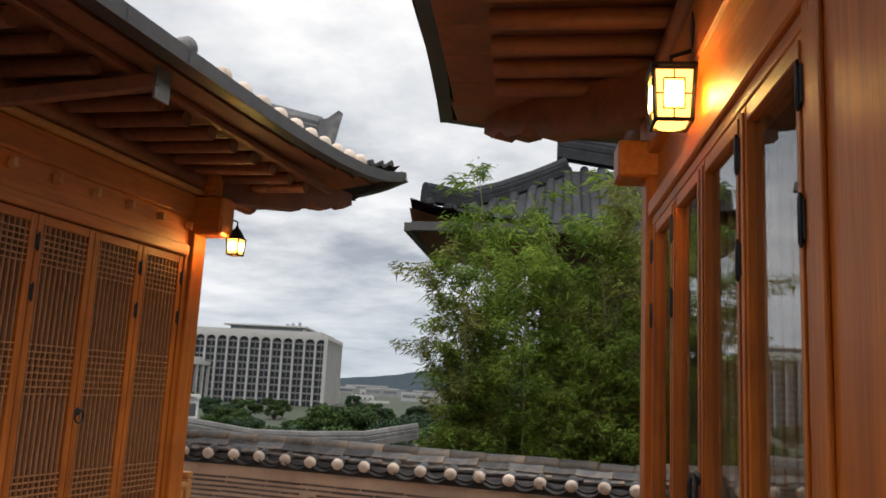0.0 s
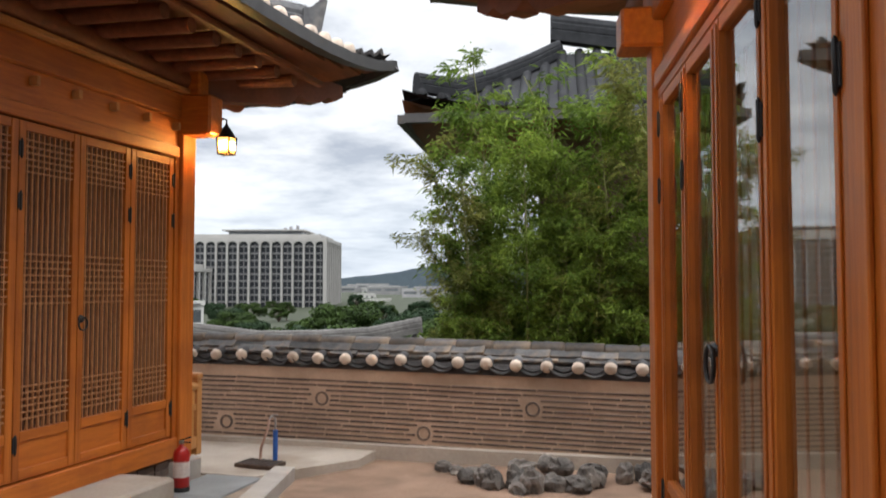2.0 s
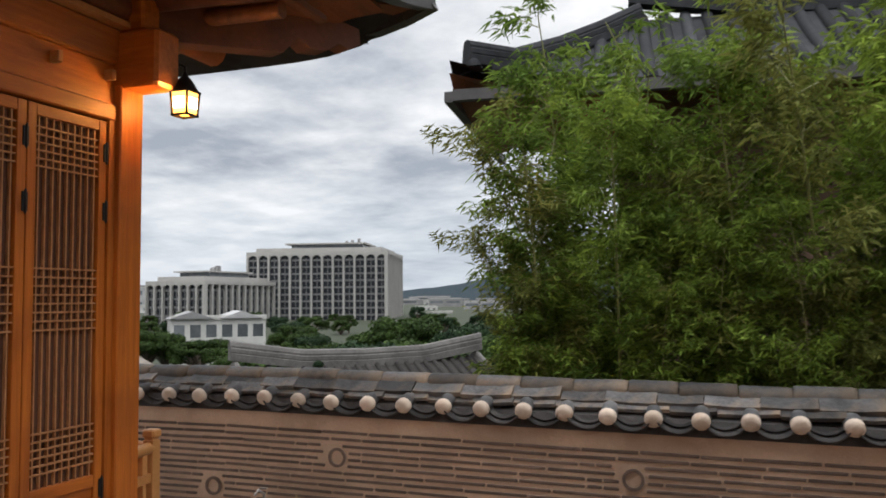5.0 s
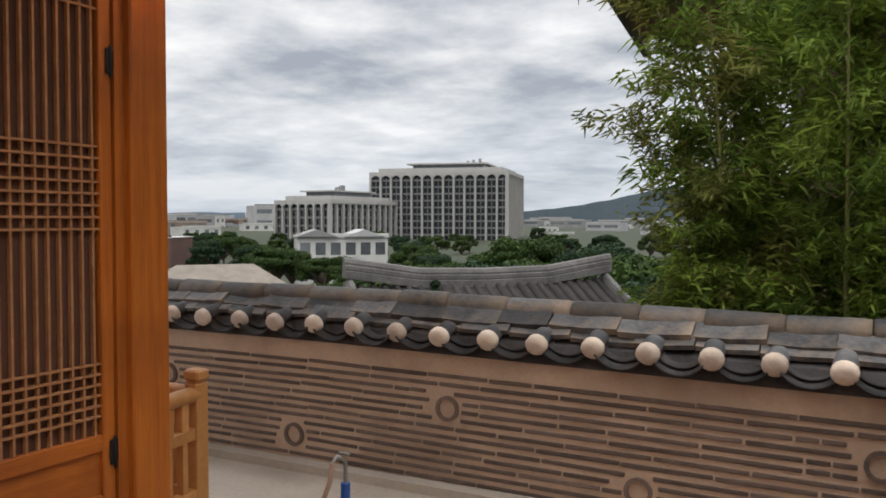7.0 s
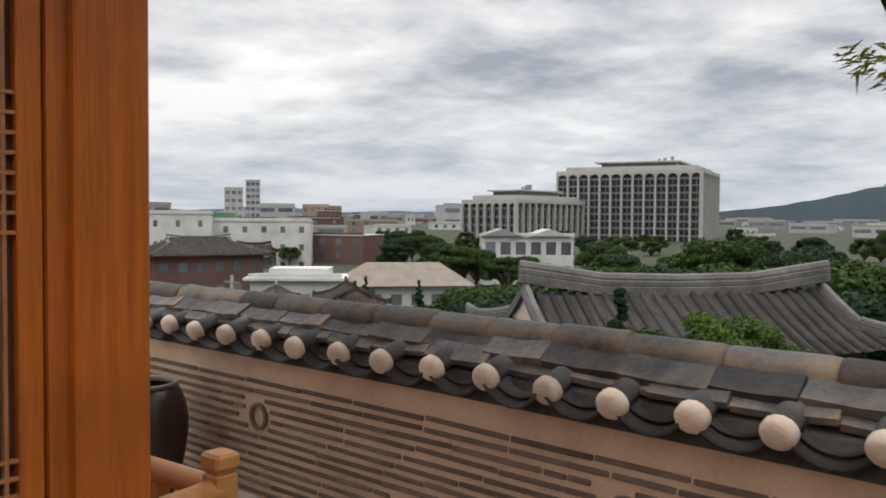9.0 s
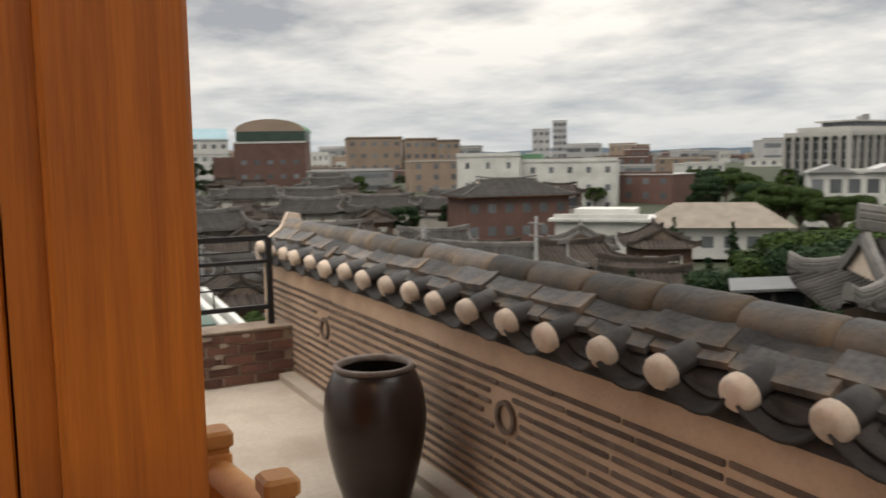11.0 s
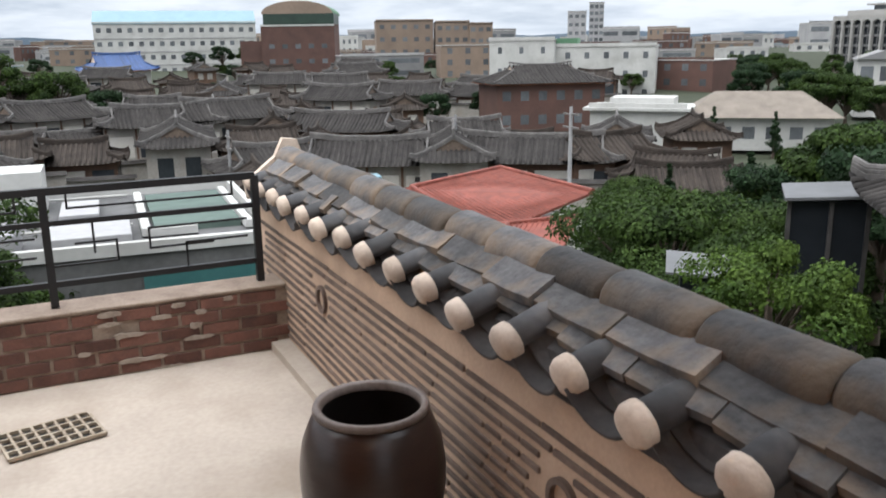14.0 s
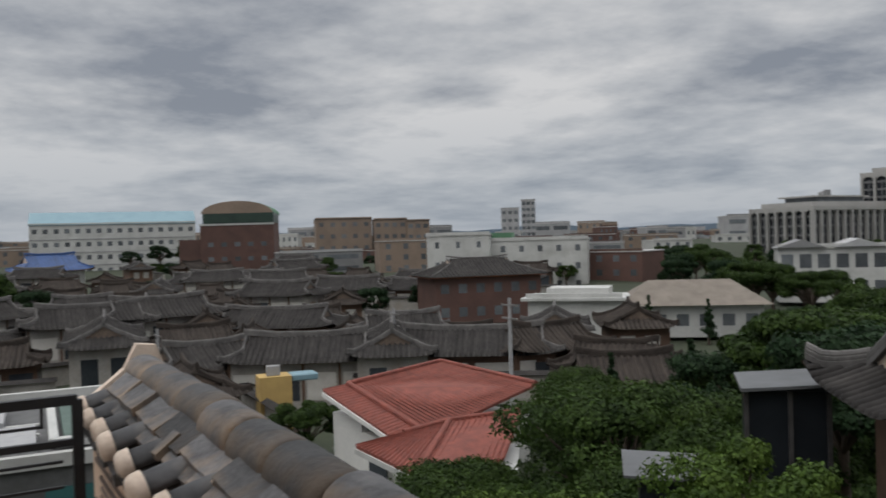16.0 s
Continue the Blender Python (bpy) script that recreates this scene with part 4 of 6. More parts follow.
# ---- the house with glazed doors ----
RB = pose(-0.086, 3.513, 0, 0, 0, 10.2)
house_b = thing("house", "orange pine tile-roofed house with glazed doors", "house", kind="structure", at=RB)
part("platform", Geo().box(0.0, 4.0, -5.0, 0.95, -0.1, 0.24), stone_pale, house_b)
for y0, y1 in ((0.69, 0.851), (-2.0, -1.752), (-3.9, -3.7)):
    part("column", Geo().box(-0.05, 0.14, y0, y1, 0.24, 2.83, c=0.012), wood_up, house_b)
for y0, y1 in ((0.60, 0.69), (-1.57, -1.52), (-1.75, -1.57)):
    part("jamb", Geo().box(-0.02 - 0.012 * (y0 < -1), 0.09, y0, y1, 0.24, 2.40, c=0.008), wood_up, house_b)
part("jamb_bead", Geo().box(-0.045, -0.0325, -1.66, -1.58, 0.33, 2.28, c=0.006), wood_up, house_b)
# added backing brightens the panes; its slats imitate the opposite lattice's reflection
part("inner_screen", Geo().box(0.17, 0.185, -1.52, 0.60, 0.3, 2.28), surface("added beige backing", (0.42, 0.33, 0.225), (0.35, 0.265, 0.175), 0.8, 2), house_b, "added beige backing that lightens the view through the glass")
for k in range(19):
    y = -1.5 + 0.115 * k
    part("screen_slat", Geo().box(0.16, 0.169, y - 0.006, y + 0.006, 0.3, 2.28), lattice, house_b)
part("sill_beam", Geo().box(-0.035, 0.12, -1.75, 0.69, 0.24, 0.305, c=0.01), wood_along, house_b)
part("head_beam", Geo().box(-0.025, 0.1, -1.75, 0.69, 2.28, 2.325, c=0.008), wood_along, house_b)
part("head_moulding", Geo().box(-0.042, 0.1, -1.75, 0.69, 2.327, 2.405, c=0.012), wood_along, house_b)
part("lintel_board", Geo().box(0.0, 0.1, -3.7, 0.69, 2.407, 2.64), wood_along, house_b)
part("lintel_beam", Geo().box(-0.05, 0.12, -3.7, 0.95, 2.642, 2.88, c=0.02), wood_along, house_b)
part("beam_end", Geo().box(-0.19, 0.12, 0.66, 0.869, 2.525, 2.71, c=0.02), wood_along, house_b, "squared beam end beyond the post")
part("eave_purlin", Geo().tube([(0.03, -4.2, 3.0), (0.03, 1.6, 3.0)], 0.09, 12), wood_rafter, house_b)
part("blank_wall", Geo().box(0.02, 0.1, -3.7, -2.0, 0.24, 2.405), wood_dark, house_b)
part("far_wall", Geo().box(0.14, 4.0, 0.70, 0.82, 0.24, 3.0), plaster_end, house_b)
part("room_back", Geo().box(2.3, 2.36, -3.7, 0.66, 0.24, 2.88), surface("room wall", (0.30, 0.20, 0.13), (0.24, 0.15, 0.09), 0.8, 2), house_b)
part("room_floor", Geo().box(0.1, 2.3, -3.7, 0.69, 0.242, 0.28), wood_along, house_b)
part("room_ceiling", Geo().box(0.1, 2.3, -3.7, 0.69, 2.78, 2.82), wood_dark, house_b)
part("near_wall", Geo().box(0.1, 2.3, -3.8, -3.7, 0.24, 2.88), plaster_end, house_b)
part("hook", Geo().prism([(-0.055, -0.44, 2.84), (-0.055, -0.41, 2.78), (-0.055, -0.44, 2.70), (-0.055, -0.47, 2.78)], (0.01, 0, 0)), iron, house_b)
part("corner_beam", Geo().prism([(x, 0.08, z) for x, _, z in scroll], (0, -0.16, 0)), wood_rafter, house_b, "scrolled corner beam", pose(0.05, 0.72, 3.0, 0, 0, 128))
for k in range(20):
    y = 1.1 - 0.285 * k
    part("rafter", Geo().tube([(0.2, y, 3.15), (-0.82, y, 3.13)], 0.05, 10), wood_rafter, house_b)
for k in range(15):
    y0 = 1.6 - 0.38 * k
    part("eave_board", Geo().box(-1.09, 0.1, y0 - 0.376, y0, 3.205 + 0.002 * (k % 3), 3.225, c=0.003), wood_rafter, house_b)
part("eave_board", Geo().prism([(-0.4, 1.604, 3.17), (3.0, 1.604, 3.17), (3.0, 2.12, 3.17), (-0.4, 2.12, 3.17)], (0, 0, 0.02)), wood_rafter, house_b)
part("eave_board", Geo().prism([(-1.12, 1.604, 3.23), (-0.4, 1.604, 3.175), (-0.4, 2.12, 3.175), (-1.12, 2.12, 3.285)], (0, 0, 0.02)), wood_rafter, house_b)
ROOF_B = Roof(4.6, 2.7, 1.2, 0.1, 1.5, 0.245)
roof_parts(house_b, ROOF_B, pose(1.5, -2.44, 3.27, 0, 0, 90), tile_joined, 0.062, soffit=False, n=6)
g = Geo()
for k in range(18):
    ya, yb = -7.0 + 9.2 * k / 18, -7.0 + 9.2 * (k + 1) / 18
    za, zb = (3.275 + 0.06 * max(0.0, abs(y + 2.44) / 4.6) ** 5 for y in (ya, yb))
    xa, xb = (-1.12 - 0.08 * (abs(y + 2.44) / 4.6) ** 4 for y in (ya, yb))
    g.beam((xa, ya, za), (xb, yb + 0.01, zb), 0.09, 0.08)
part("gutter", g, gutter_mat, house_b, "dark metal gutter along the eave")
g = Geo()
for k in range(12):
    xa, xb = -1.2 + 5.4 * k / 12, -1.2 + 5.4 * (k + 1) / 12
    za, zb = (3.165 + 0.17 * max(0.0, abs(x - 1.5) / 2.7) ** 2.5 for x in (xa, xb))
    g.beam((xa, 2.16, za), (xb + 0.01, 2.16, zb), 0.09, 0.08)
part("gutter", g, gutter_mat, house_b)


def glazed_door(number, y0, y1, hinge_at, pull=None):
    d = thing("door_%d" % number, "closed pine folding door leaf with tall clear glass", "door", "glazed doors", "structure", RB)
    y0, y1, st = y0 + 0.002, y1 - 0.002, 0.048
    za, zb, zc = 0.31, 0.58, 2.275
    for a, b in ((y0, y0 + st), (y1 - st, y1)):
        part("stile", Geo().box(-0.028, 0.02, a, b, za, zc, c=0.006), wood_up, d)
        part("stile_bead", Geo().box(-0.034, -0.0285, (a + b) / 2 - 0.012, (a + b) / 2 + 0.012, za + 0.02, zc - 0.02, c=0.004), wood_up, d)
    for a, b in ((za, za + 0.06), (zb - 0.05, zb), (zc - 0.05, zc)):
        part("rail", Geo().box(-0.026, 0.018, y0 + st, y1 - st, a, b, c=0.006), wood_along, d)
    part("lower_board", Geo().box(-0.012, 0.01, y0 + st, y1 - st, za + 0.06, zb - 0.05), wood_along, d)
    glass = part("pane", Geo().box(-0.004, 0.002, y0 + st - 0.004, y1 - st + 0.004, zb - 0.004, zc - 0.046), pane_glass, d, "clear reflecting glass")
    glass.visible_shadow = False
    for z in (2.147, 1.847, 0.52):
        part("hinge", hinge_mesh, None, d, "black iron hinge", at=pose(-0.03, hinge_at, z, 0, 0, 180))
    if pull:
        part("ring_pull", pull_big, None, d, "large black iron ring pull", at=pose(-0.03, pull, 1.215, 0, 0, 180))


big = Geo().lathe([(0.0, 0.02), (0.02, 0.02), (0.026, 0.0)], 14, pose(0, 0, 0, 0, 90, 0))
big.tube([(0.022, 0.058 * math.sin(2 * math.pi * k / 20), -0.045 + 0.058 * math.cos(2 * math.pi * k / 20)) for k in range(21)], 0.0075, 6)
pull_big = big.mesh("ring_pull", iron)
leaf = [0.60, 0.07, -0.46, -0.99, -1.52]
for k in range(4):
    hi, lo = leaf[k], leaf[k + 1]
    glazed_door(k + 9, lo, hi, hi - 0.008 if k in (0, 1) else lo + 0.008, lo + 0.03 if k == 1 else None)

lantern("black box lantern lit amber under the eave", RB @ pose(-0.122, -0.41, 2.61, 0, 0, 0), 0.145, 0.185, False, True)
solid("doorstep", Geo().box(-0.46, -0.004, -2.0, 1.27, -0.1, 0.2, c=0.03), stone_pale, "pale granite doorstep before the glazed doors", "step", at=RB)
board = thing("notice_board", "dark green notice board with pale writing lying on the step", "sign", at=RB @ pose(-0.17, 1.13, 0.2, 0, 0, -12))
part("panel", Geo().box(-0.15, 0.13, -0.11, 0.11, 0.0, 0.018, c=0.004), cloth_dark, board)
for k in range(3):
    part("writing", Geo().box(-0.09 + 0.055 * k, -0.05 + 0.055 * k, -0.02, 0.012, 0.0185, 0.0195), white_paint, board, "illegible pale writing")

# ---- closing the court behind the walker ----
solid("wall_south", Geo().box(-3.9, 4.0, -4.3, -4.0, -0.3, 2.6), plaster_end, "plain plastered wall closing the court", "wall", kind="structure")

# ---- loose things on the terrace and in the court ----
jar = thing("earthenware_jar", "tall dark brown glazed earthenware jar, empty", "jar", at=pose(-5.63, 6.925, 0))
part("body", Geo().lathe([(0.0, 0.0), (0.125, 0.0), (0.132, 0.012), (0.165, 0.12), (0.192, 0.24), (0.205, 0.34), (0.205, 0.40), (0.195, 0.47), (0.17, 0.535), (0.155, 0.552), (0.15, 0.556)], 40), glaze, jar)
part("rim", Geo().lathe([(0.15, 0.552), (0.160, 0.556), (0.163, 0.566), (0.159, 0.576), (0.150, 0.578), (0.140, 0.572), (0.138, 0.552)], 40), surface("worn rim glaze", (0.19, 0.15, 0.13), (0.08, 0.056, 0.047), 0.4, 9), jar, "paler worn rim")
part("inside", Geo().lathe([(0.138, 0.556), (0.15, 0.53), (0.185, 0.4), (0.17, 0.2), (0.12, 0.05), (0.0, 0.045)], 32), glaze_in, jar)

drain = thing("floor_drain", "rusty steel grating over a floor drain", "drain", at=pose(-7.11, 6.09, 0.004, 0, 0, 13))
# flat black sheet on the floor imitates the dark hollow below the grating
part("pit", Geo().box(-0.125, 0.125, -0.18, 0.18, 0, 0.003), black_rubber, drain)
rust = surface("rusty galvanised steel", (0.44, 0.38, 0.30), (0.24, 0.18, 0.125), 0.7, 20, metal=0.1)
for k in range(9):
    part("bar", Geo().box(-0.125, 0.125, -0.18 + 0.045 * k - 0.005, -0.18 + 0.045 * k + 0.005, 0.003, 0.018), rust, drain)
for k in range(5):
    part("cross_bar", Geo().box(-0.125 + 0.0625 * k - 0.005, -0.125 + 0.0625 * k + 0.005, -0.18, 0.18, 0.0035, 0.0185), rust, drain)
solid("pebble", Geo().lathe([(0, 0), (0.012, 0.002), (0.014, 0.008), (0.008, 0.014), (0, 0.016)], 8, pose(-5.25, 6.72, 0)), rock_mat, "small dark stone on the concrete", "stone")

balustrade = thing("balustrade", "low planed pine balustrade beside the corner post", "railing")
POSTS = [(-3.85, 6.15), (-4.255, 6.12), (-4.62, 6.075)]
for x, y in POSTS:
    post = part("post", Geo().box(x - 0.034, x + 0.034, y - 0.034, y + 0.034, 0.1, 0.681, c=0.006), wood_rail, balustrade)
    part("post_neck", Geo().box(x - 0.028, x + 0.028, y - 0.028, y + 0.028, 0.681, 0.693), wood_rail, post)
    part("post_cap", Geo().box(x - 0.041, x + 0.041, y - 0.038, y + 0.038, 0.693, 0.738, c=0.014), wood_rail, post, "chamfered cap")
spans = list(zip(POSTS, POSTS[1:])) + [((-3.80, 5.86), POSTS[0])]
for (xa, ya), (xb, yb) in spans:
    part("top_rail", Geo().tube([(xa, ya, 0.635), (xb, yb, 0.635)], 0.034, 12), wood_rail, balustrade)
    part("middle_rail", Geo().beam((xa, ya, 0.475), (xb, yb, 0.475), 0.04, 0.05, 0.006), wood_rail, balustrade)
    part("bottom_rail", Geo().beam((xa, ya, 0.20), (xb, yb, 0.20), 0.05, 0.09, 0.006), wood_rail, balustrade)
    for t in (0.33, 0.66):
        x, y = xa + (xb - xa) * t, ya + (yb - ya) * t
        part("strut", Geo().box(x - 0.022, x + 0.022, y - 0.02, y + 0.02, 0.50, 0.61, c=0.006), wood_rail, balustrade)
        part("panel_bar", Geo().box(x - 0.02, x + 0.02, y - 0.014, y + 0.014, 0.245, 0.45, c=0.004), wood_rail, balustrade)
solid("deck", Geo().box(-4.72, -3.88, 5.40, 6.13, 0.10, 0.155, c=0.006), wood_rail, "narrow pine deck behind the balustrade", "deck")

ext = thing("fire_extinguisher", "red fire extinguisher with black hose on the paving", "fire extinguisher", at=pose(-3.50, 5.42, 0.002))
part("cylinder", Geo().lathe([(0.0, 0.0), (0.052, 0.0), (0.056, 0.006), (0.056, 0.255), (0.05, 0.28), (0.03, 0.3), (0.016, 0.306), (0.016, 0.325), (0, 0.325)], 24), red_paint, ext)
part("label", Geo().lathe([(0.0565, 0.10), (0.0568, 0.105), (0.0568, 0.20), (0.0565, 0.205)], 24), surface("printed label", (0.62, 0.55, 0.5), (0.5, 0.4, 0.36), 0.5, 30), ext, "pale printed label")
part("foot", Geo().lathe([(0.057, 0.0), (0.0585, 0.01), (0.0585, 0.03), (0.057, 0.032)], 24), black_rubber, ext)
part("valve", Geo().box(-0.014, 0.014, -0.014, 0.014, 0.322, 0.345, c=0.003), metal_grey, ext)
part("handle", Geo().beam((-0.02, 0, 0.345), (0.075, 0, 0.375), 0.016, 0.008, 0.002), black_rubber, ext)
part("lever", Geo().beam((-0.02, 0, 0.335), (0.07, 0, 0.338), 0.016, 0.007, 0.002), black_rubber, ext)
part("hose", Geo().tube([(0.0, 0.014, 0.33), (-0.02, 0.05, 0.335), (-0.035, 0.066, 0.28), (-0.035, 0.068, 0.18), (-0.03, 0.066, 0.12)], 0.009, 8), black_rubber, ext)

tap = thing("water_tap", "blue-sleeved standpipe tap with a pale hose", "tap", at=pose(-3.29, 6.42, 0))
part("sleeve", Geo().tube([(0, 0, 0.0), (0, 0, 0.27)], 0.02, 12), blue_pipe_mat, tap)
part("spout", Geo().tube([(0, 0, 0.27), (0, 0, 0.36), (-0.02, -0.03, 0.385), (-0.03, -0.05, 0.36)], 0.009, 8), metal_grey, tap)
part("tap_handle", Geo().box(-0.03, 0.02, -0.008, 0.008, 0.385, 0.395, c=0.002), metal_grey, tap)
part("hose", Geo().tube([(-0.03, -0.05, 0.36), (-0.04, -0.055, 0.28), (-0.07, -0.06, 0.20), (-0.10, -0.05, 0.13), (-0.115, -0.03, 0.05), (-0.10, -0.06, 0.02)], 0.011, 8), hose_mat, tap)
basin = thing("drain_cover", "dark rusty drain tray under the tap", "drain", at=pose(-3.36, 6.30, 0.002, 0, 0, -8))
part("tray", Geo().box(-0.17, 0.17, -0.11, 0.11, 0.0, 0.03, c=0.006), surface("rusty tray", (0.10, 0.06, 0.04), (0.05, 0.03, 0.02), 0.7, 12), basin)
for k in range(6):
    part("bar", Geo().box(-0.15 + 0.055 * k, -0.135 + 0.055 * k, -0.1, 0.1, 0.03, 0.036), iron, basin)


def rock(seed, sx, sy, sz):
    bm = bmesh.new()
    bmesh.ops.create_icosphere(bm, subdivisions=3, radius=1.0)
    for v in bm.verts:
        d = v.co.normalized()
        k = 1 + 0.34 * noise.noise(d * 1.5 + Vector((seed * 7.1, 0, 0))) + 0.16 * noise.noise(d * 3.6 + Vector((0, seed * 3.3, 0)))
        c = Vector((round(d.x * 2.2 + 0.2 * seed) / 2.2 * 0.35 + d.x * 0.65, d.y, round(d.z * 2 + 0.1 * seed) / 2 * 0.3 + d.z * 0.7)) * k
        v.co = Vector((c.x * sx, c.y * sy, max(c.z * sz, -0.55 * sz)))
    me = bpy.data.meshes.new("rock")
    bm.to_mesh(me)
    bm.free()
    me.materials.append(rock_mat)
    return me


r2 = random.Random(11)
for k in range(17):
    t = k / 16
    x = -2.0 + 1.75 * t + r2.uniform(-0.05, 0.05)
    y = 6.86 - 0.52 * math.sin(math.pi * min(1, t * 1.15)) + r2.uniform(-0.06, 0.06)
    big_k = 0.7 + 0.5 * math.sin(math.pi * t)
    sx, sy, sz = r2.uniform(0.08, 0.13) * big_k, r2.uniform(0.08, 0.12) * big_k, r2.uniform(0.09, 0.16) * big_k
    ob = new("rock", rock(k + 1, sx * 0.85, sy * 0.85, sz * 0.62))
    ob.matrix_world = pose(x, y, -0.08 + 0.33 * sz, r2.uniform(-12, 12), r2.uniform(-12, 12), r2.uniform(0, 360))
    tagged(ob, "rough grey garden rock in a planting ring", "rock", "rocks round the bed")
for k in range(5):
    ob = new("rock", rock(k + 40, 0.10, 0.09, 0.07))
    ob.matrix_world = pose(-1.5 + 0.28 * k, 6.82 + 0.06 * (k % 2), -0.045, 0, 0, 70 * k)
    tagged(ob, "rough grey garden rock in a planting ring", "rock", "rocks round the bed")
for x, y, s in ((-1.72, 4.86, 0.2), (-1.33, 5.3, 0.16), (-1.95, 3.9, 0.18)):
    g = Geo()
    outline = [(x + s * (1 + 0.18 * math.sin(3 * a + x)) * math.cos(a), y + 0.75 * s * (1 + 0.15 * math.cos(2 * a)) * math.sin(a), -0.2) for a in (2 * math.pi * i / 14 for i in range(14))]
    solid("stepping_stone", g.prism(outline, (0, 0, 0.14)), stone_pale, "flat pale stepping stone set in sand", "stone", "stepping stones")


# ---- bamboo behind the wall ----
def bamboo_meshes(seed, height, leaves):
    """A leaning cane with twigs, and its leaves."""
    r = random.Random(seed)
    lean = Vector((r.uniform(-0.5, 0.5), r.uniform(-0.35, 0.35), 0))
    spine = [Vector((lean.x * (t ** 2.2) * 1.5, lean.y * (t ** 2.2) * 1.5, height * (t - 0.10 * t ** 3))) for t in (k / 12 for k in range(13))]
    stem, leaf_geo, twig_geo = Geo(), Geo(), Geo()
    stem.tube(spine, [0.022 * (1 - 0.8 * k / 12) for k in range(13)], 6)
    twigs = []
    for k in range(46):
        t = r.uniform(0.12, 1.0)
        i = min(11, int(t * 12))
        a = spine[i].lerp(spine[i + 1], t * 12 - i if i < 12 else 1)
        ang = r.uniform(0, 2 * math.pi)
        ln = r.uniform(0.35, 0.85) * (1.15 - 0.5 * t)
        d = Vector((math.cos(ang), math.sin(ang), r.uniform(0.3, 1.1))).normalized()
        tip = a + d * ln + Vector((0, 0, -0.25 * ln * ln))
        twig = [a, a.lerp(tip, 0.5) + Vector((0, 0, 0.06)), tip]
        twig_geo.tube(twig, [0.006, 0.004, 0.002], 3, caps=False)
        twigs.append(twig)
    for k in range(leaves):
        twig = r.choice(twigs)
        t = r.uniform(0.25, 1.0)
        p = twig[0].lerp(twig[1], t * 2) if t < 0.5 else twig[1].lerp(twig[2], t * 2 - 1)
        p = p + Vector((r.gauss(0, 0.05), r.gauss(0, 0.05), r.gauss(0, 0.05)))
        d = (twig[2] - twig[0]).normalized() * 0.6 + Vector((r.uniform(-1, 1), r.uniform(-1, 1), r.uniform(-0.9, 0.35)))
        d.normalize()
        side = d.cross(Vector((r.uniform(-1, 1), r.uniform(-1, 1), r.uniform(-1, 1)))).normalized()
        ln, w = r.uniform(0.07, 0.14), r.uniform(0.007, 0.013)
        droop = Vector((0, 0, -0.025))
        leaf_geo.add([p, p + d * ln * 0.35 + side * w, p + d * ln + droop, p + d * ln * 0.35 - side * w], [(0, 1, 2, 3)])
    return stem.mesh("cane", bamboo_stem), twig_geo.mesh("twigs", bamboo_stem), leaf_geo.mesh("leaves", bamboo_old if seed % 4 == 3 else bamboo_leaf)


canes = []
for k in range(4):
    stem, twigs, leaves = bamboo_meshes(28 + k, 4.3, 4200)
    b = thing("bamboo", "tall leafy green bamboo behind the wall", "bamboo", "bamboo clump")
    part("cane", stem, None, b)
    tagged(part("twig_spray", twigs, None, b), kind="stuff")
    tagged(part("leaves", leaves, None, b), kind="stuff")
    canes.append(b)
r3 = random.Random(5)
tall_spots = [(-2.2, 8.3, 0.9), (-2.05, 8.1, 0.8), (-2.0, 8.9, 1.08), (-1.9, 8.2, 0.82), (-1.85, 8.8, 0.95), (-1.5, 8.0, 0.80), (-1.4, 8.6, 0.92), (-1.1, 8.15, 0.88), (-0.95, 8.9, 1.05), (-0.7, 8.1, 0.9), (-0.5, 8.6, 1.04), (-0.2, 8.2, 0.98), (0.0, 8.9, 1.1), (0.25, 8.3, 1.02), (0.5, 8.8, 1.1), (0.8, 8.3, 1.05), (1.1, 8.9, 1.1), (1.4, 8.4, 1.0), (1.7, 9.0, 1.1)]
low_spots = [(-2.05, 8.0, 0.62), (-1.6, 7.95, 0.55), (-0.9, 7.95, 0.6), (-0.3, 7.9, 0.62), (0.4, 7.9, 0.66), (-2.2, 8.0, 0.55), (-1.25, 7.9, 0.5), (-2.2, 7.95, 0.45), (0.1, 7.85, 0.5), (0.9, 7.9, 0.6), (-1.75, 8.4, 0.75), (-1.2, 8.45, 0.72), (-0.65, 8.4, 0.75), (-0.05, 8.5, 0.75), (-1.0, 8.3, 0.6), (-1.9, 8.1, 0.48), (-0.5, 8.0, 0.48), (0.6, 8.2, 0.75), (1.2, 8.2, 0.8)]
for k, (x, y, s) in enumerate(tall_spots + low_spots):
    m = pose(x, y, -0.45, 0, 0, r3.uniform(0, 360))
    if k < 4:
        base_at(canes[k], m)
        canes[k].scale = (s, s, s)
    else:
        c = copy_thing(canes[k % 4], m)
        c.scale = (s, s, s)


